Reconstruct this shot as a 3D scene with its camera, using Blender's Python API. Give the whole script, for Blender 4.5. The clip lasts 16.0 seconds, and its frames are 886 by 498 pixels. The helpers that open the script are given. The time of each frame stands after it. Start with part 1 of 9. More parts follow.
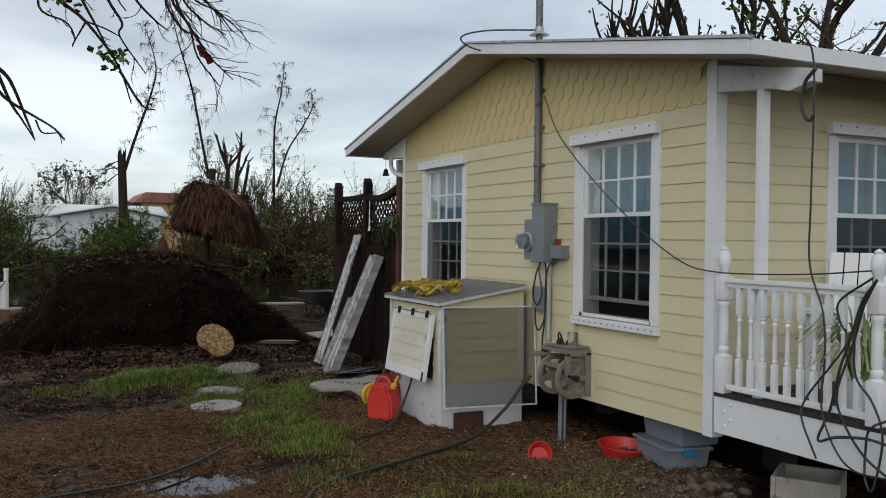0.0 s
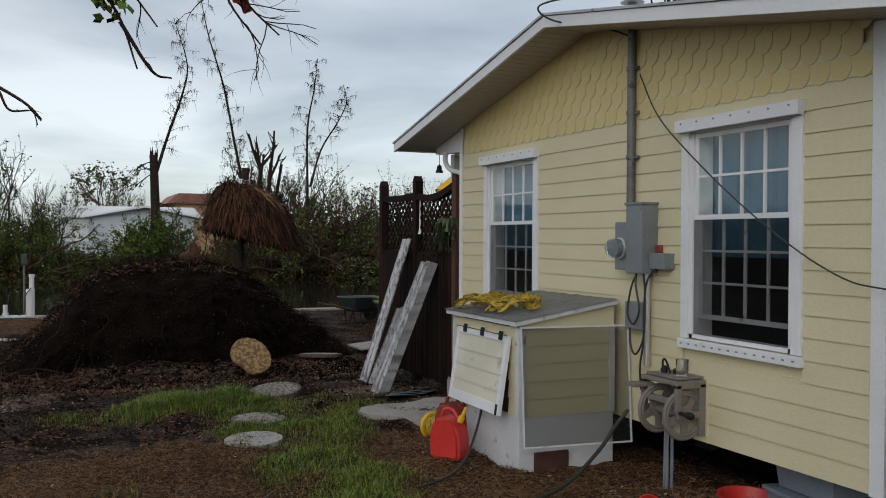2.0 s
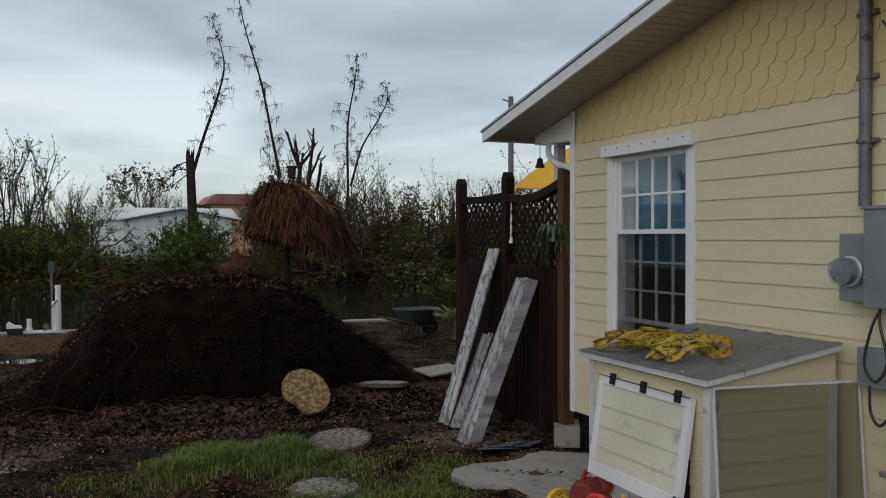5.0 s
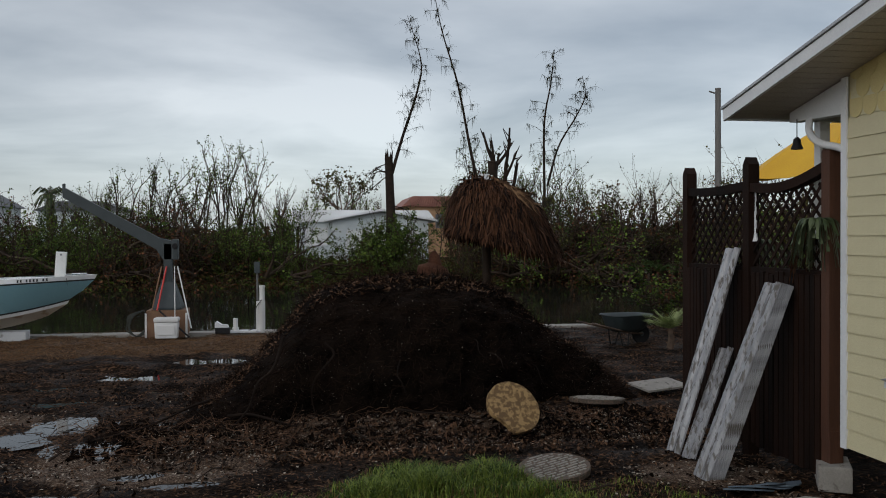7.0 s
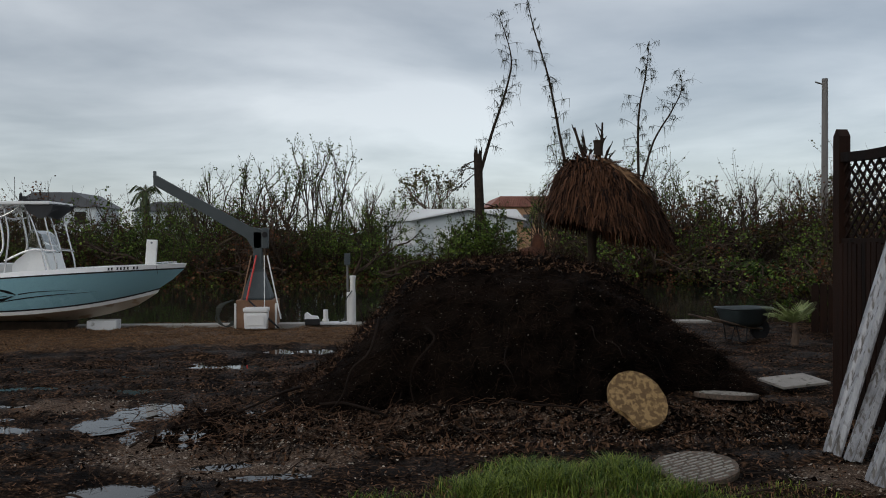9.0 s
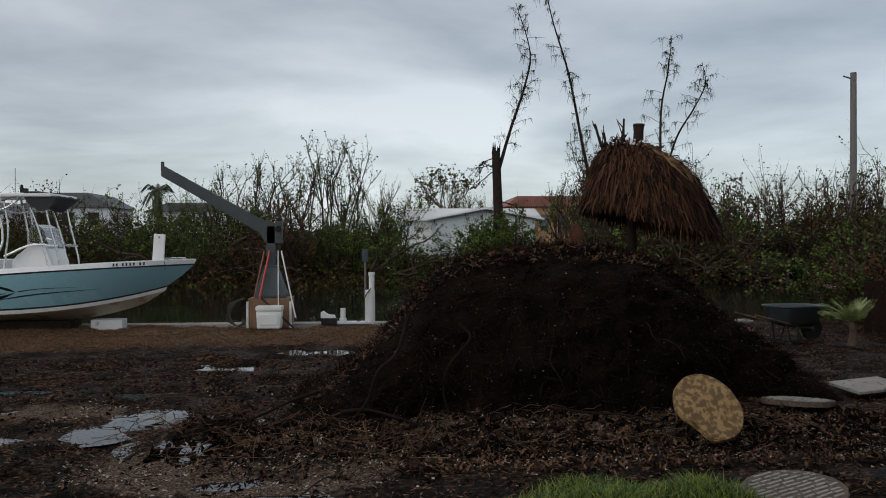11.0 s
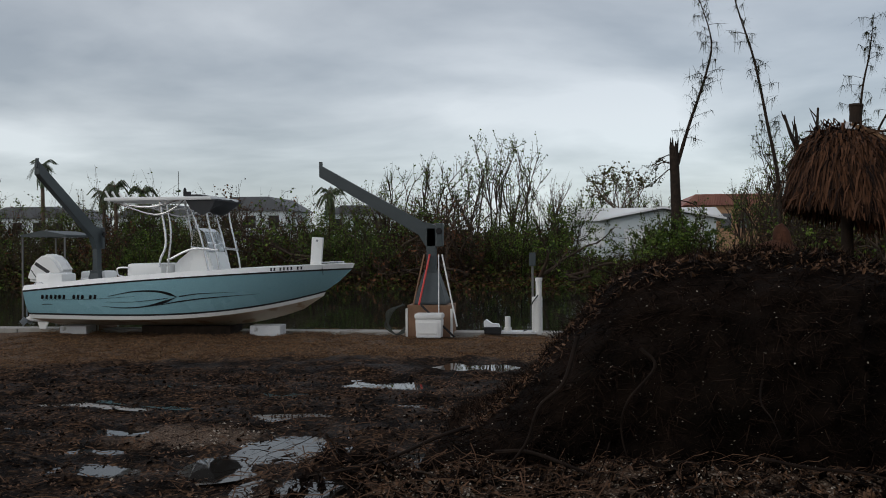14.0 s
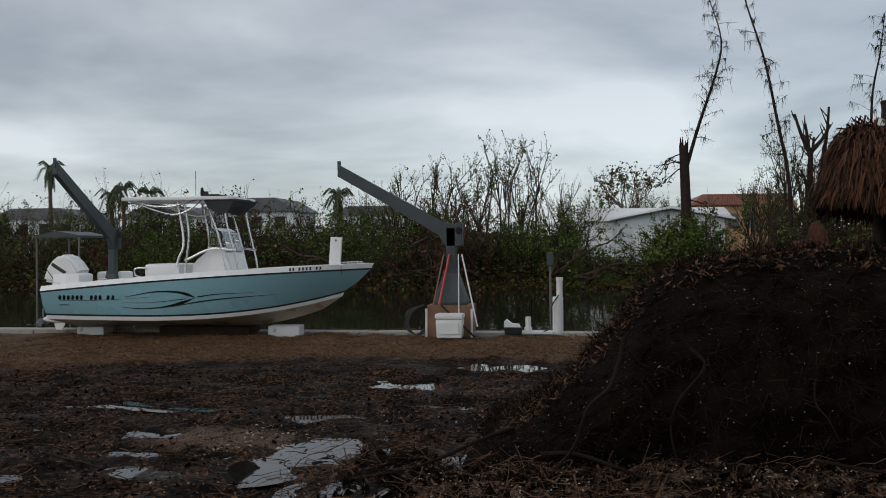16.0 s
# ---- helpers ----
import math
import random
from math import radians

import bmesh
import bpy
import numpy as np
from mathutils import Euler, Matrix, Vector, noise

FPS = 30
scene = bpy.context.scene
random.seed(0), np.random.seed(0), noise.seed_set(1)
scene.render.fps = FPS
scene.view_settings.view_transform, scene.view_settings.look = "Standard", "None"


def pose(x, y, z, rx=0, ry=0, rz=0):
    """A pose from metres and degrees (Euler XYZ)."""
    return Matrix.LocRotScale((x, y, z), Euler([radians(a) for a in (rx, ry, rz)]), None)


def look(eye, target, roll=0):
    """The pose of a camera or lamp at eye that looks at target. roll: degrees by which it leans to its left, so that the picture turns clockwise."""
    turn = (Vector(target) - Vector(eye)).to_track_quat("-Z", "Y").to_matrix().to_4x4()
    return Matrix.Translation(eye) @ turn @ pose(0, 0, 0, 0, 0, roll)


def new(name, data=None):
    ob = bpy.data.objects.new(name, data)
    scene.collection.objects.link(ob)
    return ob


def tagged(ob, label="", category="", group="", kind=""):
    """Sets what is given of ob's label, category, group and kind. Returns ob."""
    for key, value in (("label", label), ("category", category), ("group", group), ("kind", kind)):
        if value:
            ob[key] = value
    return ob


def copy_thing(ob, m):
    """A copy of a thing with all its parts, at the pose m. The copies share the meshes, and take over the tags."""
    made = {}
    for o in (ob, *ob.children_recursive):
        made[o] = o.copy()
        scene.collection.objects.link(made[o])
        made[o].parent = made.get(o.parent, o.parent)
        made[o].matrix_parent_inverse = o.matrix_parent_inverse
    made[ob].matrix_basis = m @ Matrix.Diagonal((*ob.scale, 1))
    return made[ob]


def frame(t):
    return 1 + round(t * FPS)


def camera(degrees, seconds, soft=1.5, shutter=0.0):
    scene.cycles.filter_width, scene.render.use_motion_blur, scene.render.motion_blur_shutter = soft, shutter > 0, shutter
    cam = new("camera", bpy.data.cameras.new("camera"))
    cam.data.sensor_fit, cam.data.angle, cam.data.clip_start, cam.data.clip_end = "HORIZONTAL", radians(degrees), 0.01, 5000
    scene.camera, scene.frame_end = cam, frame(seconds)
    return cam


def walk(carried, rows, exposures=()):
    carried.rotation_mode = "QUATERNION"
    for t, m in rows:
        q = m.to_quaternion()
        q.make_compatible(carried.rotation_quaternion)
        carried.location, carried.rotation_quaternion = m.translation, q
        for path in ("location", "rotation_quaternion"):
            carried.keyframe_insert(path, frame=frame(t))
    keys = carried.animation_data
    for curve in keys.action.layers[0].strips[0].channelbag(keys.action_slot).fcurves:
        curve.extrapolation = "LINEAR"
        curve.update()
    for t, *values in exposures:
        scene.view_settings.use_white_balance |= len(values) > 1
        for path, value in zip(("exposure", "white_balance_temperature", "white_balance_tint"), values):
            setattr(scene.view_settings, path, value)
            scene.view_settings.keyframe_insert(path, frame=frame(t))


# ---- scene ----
cam = camera(52.9, 16.0, soft=1.0)
PATH = [
    (0, (0.219, -0.274, 1.893), (1.084, 1.529, 1.873), 0.7),
    (0.5, (0.302, 0.028, 1.982), (1.144, 1.842, 1.961), 0.5),
    (1, (0.351, 0.352, 2.03), (1.18, 2.172, 2.006), 0.2),
    (1.5, (0.412, 0.756, 1.996), (1.226, 2.583, 1.973), 0.3),
    (2, (0.466, 1.118, 1.965), (1.268, 2.95, 1.941), 0.3),
    (2.5, (0.54, 1.535, 1.947), (1.321, 3.375, 1.925), 0.2),
    (3, (0.574, 1.955, 1.977), (1.343, 3.801, 1.952), 0.1),
    (3.2, (0.587, 2.125, 2.006), (1.352, 3.973, 1.976), -0.1),
    (5.3, (0.748, 3.589, 2.111), (1.46, 5.457, 2.085), -0.0),
    (5.5, (0.774, 3.72, 2.123), (1.424, 5.612, 2.097), -0.1),
    (6, (0.823, 3.995, 2.126), (1.358, 5.922, 2.1), -0.1),
    (6.5, (0.838, 4.31, 2.122), (1.205, 6.276, 2.096), -0.2),
    (7, (0.831, 4.543, 2.054), (1.146, 6.518, 2.031), -0.2),
    (7.5, (0.814, 4.797, 1.903), (1.055, 6.783, 1.883), -0.2),
    (8, (0.804, 5.031, 1.795), (0.986, 7.023, 1.78), -0.3),
    (8.5, (0.774, 5.265, 1.742), (0.911, 7.26, 1.731), -0.2),
    (9, (0.707, 5.497, 1.749), (0.833, 7.493, 1.735), -0.1),
    (11.3, (0.565, 6.701, 1.596), (0.645, 8.7, 1.587), -0.2),
    (11.5, (0.587, 6.79, 1.62), (0.602, 8.79, 1.61), -0.1),
    (12, (0.585, 7.076, 1.609), (0.48, 9.073, 1.603), -0.3),
    (12.5, (0.609, 7.359, 1.632), (0.341, 9.341, 1.626), -0.2),
    (13, (0.632, 7.621, 1.646), (0.355, 9.602, 1.64), -0.3),
    (13.5, (0.631, 7.793, 1.641), (0.349, 9.773, 1.636), -0.3),
    (14, (0.6, 7.924, 1.645), (0.313, 9.903, 1.639), -0.3),
    (14.5, (0.538, 7.94, 1.647), (0.247, 9.919, 1.641), -0.4),
    (15, (0.414, 7.936, 1.652), (0.125, 9.915, 1.646), -0.5),
    (15.5, (0.34, 7.939, 1.642), (0.048, 9.918, 1.636), -0.4),
    (16, (0.291, 8.006, 1.626), (-0.003, 9.984, 1.622), -0.4),
]
walk(cam, [(t, look(eye, target, roll)) for t, eye, target, roll in PATH],
     exposures=[(0.0, 0.15), (2.0, 0.02), (6.0, -0.18), (9.0, -0.20), (12.5, -0.20), (16.0, -0.20)])

# ---- world and light ----
world = bpy.data.worlds.new("overcast_sky")
scene.world = world
world.use_nodes = True
wn, wl = world.node_tree.nodes, world.node_tree.links
wn.clear()
w_out = wn.new("ShaderNodeOutputWorld")
w_add = wn.new("ShaderNodeAddShader")
sky_bg, cloud_bg = wn.new("ShaderNodeBackground"), wn.new("ShaderNodeBackground")
sky = wn.new("ShaderNodeTexSky")
sky.sky_type, sky.sun_disc = "NISHITA", False
sky.sun_elevation, sky.sun_rotation = radians(29), radians(-133)
sky_bg.inputs["Strength"].default_value = 0.04
CLOUD = 1.0
cloud_bg.inputs["Strength"].default_value = CLOUD
coord = wn.new("ShaderNodeTexCoord")
split = wn.new("ShaderNodeSeparateXYZ")
wl.new(coord.outputs["Generated"], split.inputs[0])
# cloud height bands: pale blue low down, grey higher, brighter towards the zenith
band = wn.new("ShaderNodeValToRGB")
for n in range(4):
    band.color_ramp.elements.new(0.1 * n + 0.3)
for e, (p, c) in zip(band.color_ramp.elements, [(0.0, (0.37, 0.415, 0.46)), (0.05, (0.41, 0.452, 0.49)), (0.14, (0.43, 0.45, 0.472)),
                                               (0.30, (0.35, 0.365, 0.38)), (0.55, (0.40, 0.41, 0.43)), (1.0, (0.50, 0.51, 0.53))]):
    e.position, e.color = p, (*c, 1)
wl.new(split.outputs["Z"], band.inputs[0])
# project on to a flat cloud deck, so that the clouds draw together near the horizon
deck_z = wn.new("ShaderNodeMath")
deck_z.operation = "ADD"
deck_z.inputs[1].default_value = 0.16
wl.new(split.outputs["Z"], deck_z.inputs[0])
deck_v = wn.new("ShaderNodeVectorMath")
deck_v.operation = "DIVIDE"
deck_c = wn.new("ShaderNodeCombineXYZ")
for axis in "XYZ":
    wl.new(deck_z.outputs[0], deck_c.inputs[axis])
wl.new(coord.outputs["Generated"], deck_v.inputs[0])
wl.new(deck_c.outputs[0], deck_v.inputs[1])
puffs = wn.new("ShaderNodeTexNoise")
puffs.inputs["Scale"].default_value, puffs.inputs["Detail"].default_value, puffs.inputs["Roughness"].default_value = 0.85, 6.0, 0.50
puffs.inputs["Distortion"].default_value = 0.3
turned = wn.new("ShaderNodeMapping")
turned.inputs["Rotation"].default_value = (0, 0, radians(20))
wl.new(deck_v.outputs[0], turned.inputs[0])
wl.new(turned.outputs[0], puffs.inputs["Vector"])
shade = wn.new("ShaderNodeValToRGB")
shade.color_ramp.elements[0].position, shade.color_ramp.elements[0].color = 0.36, (0.74, 0.755, 0.78, 1)
shade.color_ramp.elements[1].position, shade.color_ramp.elements[1].color = 0.66, (1.60, 1.58, 1.55, 1)
wl.new(puffs.outputs[0], shade.inputs[0])
w_mul = wn.new("ShaderNodeMix")
w_mul.data_type, w_mul.blend_type = "RGBA", "MULTIPLY"
w_mul.inputs["Factor"].default_value = 1.0
wl.new(band.outputs[0], w_mul.inputs["A"])
wl.new(shade.outputs[0], w_mul.inputs["B"])
wl.new(w_mul.outputs["Result"], cloud_bg.inputs["Color"])
wl.new(sky.outputs[0], sky_bg.inputs["Color"])
wl.new(sky_bg.outputs[0], w_add.inputs[0])
wl.new(cloud_bg.outputs[0], w_add.inputs[1])
wl.new(w_add.outputs[0], w_out.inputs[0])

sun_lamp = bpy.data.lights.new("sun", "SUN")
sun_lamp.energy, sun_lamp.angle, sun_lamp.color = 0.6, radians(40), (1.0, 0.97, 0.93)
sun = new("sun", sun_lamp)
sun.matrix_world = look((-34, -22, 24), (0, 10, 0))


# ---- materials ----
def mat(name, a, b, rough=0.6, scale=4.0, fine=60.0, bump=0.2, depth=0.01, metal=0.0, vary=0.0, island=0.0, stretch=(1, 1, 1), spot=None, spots=0.62, spec=0.5, contrast=0.25, gloss=0.1):
    """A surface in two colours a and b mixed by a broad grain, with fine grain and relief; spot: a third colour in worn patches.
    vary, island: how much one piece differs from the next."""
    m = bpy.data.materials.new(name)
    m.use_nodes = True
    n, l = m.node_tree.nodes, m.node_tree.links
    p = n["Principled BSDF"]
    p.inputs["Metallic"].default_value, p.inputs["Specular IOR Level"].default_value = metal, spec
    tc, mp = n.new("ShaderNodeTexCoord"), n.new("ShaderNodeMapping")
    mp.inputs["Scale"].default_value = stretch
    l.new(tc.outputs["Object"], mp.inputs[0])
    big, small = n.new("ShaderNodeTexNoise"), n.new("ShaderNodeTexNoise")
    big.inputs["Scale"].default_value, big.inputs["Detail"].default_value = scale, 5
    small.inputs["Scale"].default_value, small.inputs["Detail"].default_value = fine, 3
    l.new(mp.outputs[0], big.inputs["Vector"])
    l.new(mp.outputs[0], small.inputs["Vector"])
    ramp = n.new("ShaderNodeValToRGB")
    ramp.color_ramp.elements[0].position, ramp.color_ramp.elements[0].color = 0.5 - contrast, (*a, 1)
    ramp.color_ramp.elements[1].position, ramp.color_ramp.elements[1].color = 0.5 + contrast, (*b, 1)
    if vary or island:
        add = n.new("ShaderNodeMath")
        add.operation = "MULTIPLY_ADD"
        src = n.new("ShaderNodeNewGeometry").outputs["Random Per Island"] if island else n.new("ShaderNodeObjectInfo").outputs["Random"]
        l.new(src, add.inputs[0])
        add.inputs[1].default_value = island or vary
        shift = n.new("ShaderNodeMath")
        shift.operation = "SUBTRACT"
        shift.inputs[1].default_value = (island or vary) / 2
        l.new(big.outputs[0], add.inputs[2])
        l.new(add.outputs[0], shift.inputs[0])
        l.new(shift.outputs[0], ramp.inputs[0])
    else:
        l.new(big.outputs[0], ramp.inputs[0])
    colour = ramp.outputs[0]
    if spot:
        third, step, mix = n.new("ShaderNodeTexNoise"), n.new("ShaderNodeValToRGB"), n.new("ShaderNodeMix")
        third.inputs["Scale"].default_value, third.inputs["Detail"].default_value = scale * 2.7, 8
        step.color_ramp.elements[0].position, step.color_ramp.elements[1].position = spots - 0.04, spots + 0.05
        mix.data_type = "RGBA"
        l.new(mp.outputs[0], third.inputs["Vector"])
        l.new(third.outputs[0], step.inputs[0])
        l.new(step.outputs[0], mix.inputs["Factor"])
        l.new(colour, mix.inputs["A"])
        mix.inputs["B"].default_value = (*spot, 1)
        colour = mix.outputs["Result"]
    grain = n.new("ShaderNodeMix")
    grain.data_type, grain.blend_type = "RGBA", "OVERLAY"
    grain.inputs["Factor"].default_value = 0.35
    l.new(colour, grain.inputs["A"])
    l.new(small.outputs["Color"], grain.inputs["B"])
    dry = n.new("ShaderNodeRGBToBW")
    l.new(small.outputs["Color"], dry.inputs[0])
    l.new(dry.outputs[0], grain.inputs["B"])
    l.new(grain.outputs["Result"], p.inputs["Base Color"])
    rr = n.new("ShaderNodeMapRange")
    rr.inputs["To Min"].default_value, rr.inputs["To Max"].default_value = max(0.02, rough - gloss), min(1, rough + gloss)
    l.new(big.outputs[0], rr.inputs[0])
    l.new(rr.outputs[0], p.inputs["Roughness"])
    if bump:
        bp = n.new("ShaderNodeBump")
        bp.inputs["Strength"].default_value, bp.inputs["Distance"].default_value = bump, depth
        l.new(small.outputs[0], bp.inputs["Height"])
        l.new(bp.outputs[0], p.inputs["Normal"])
    return m


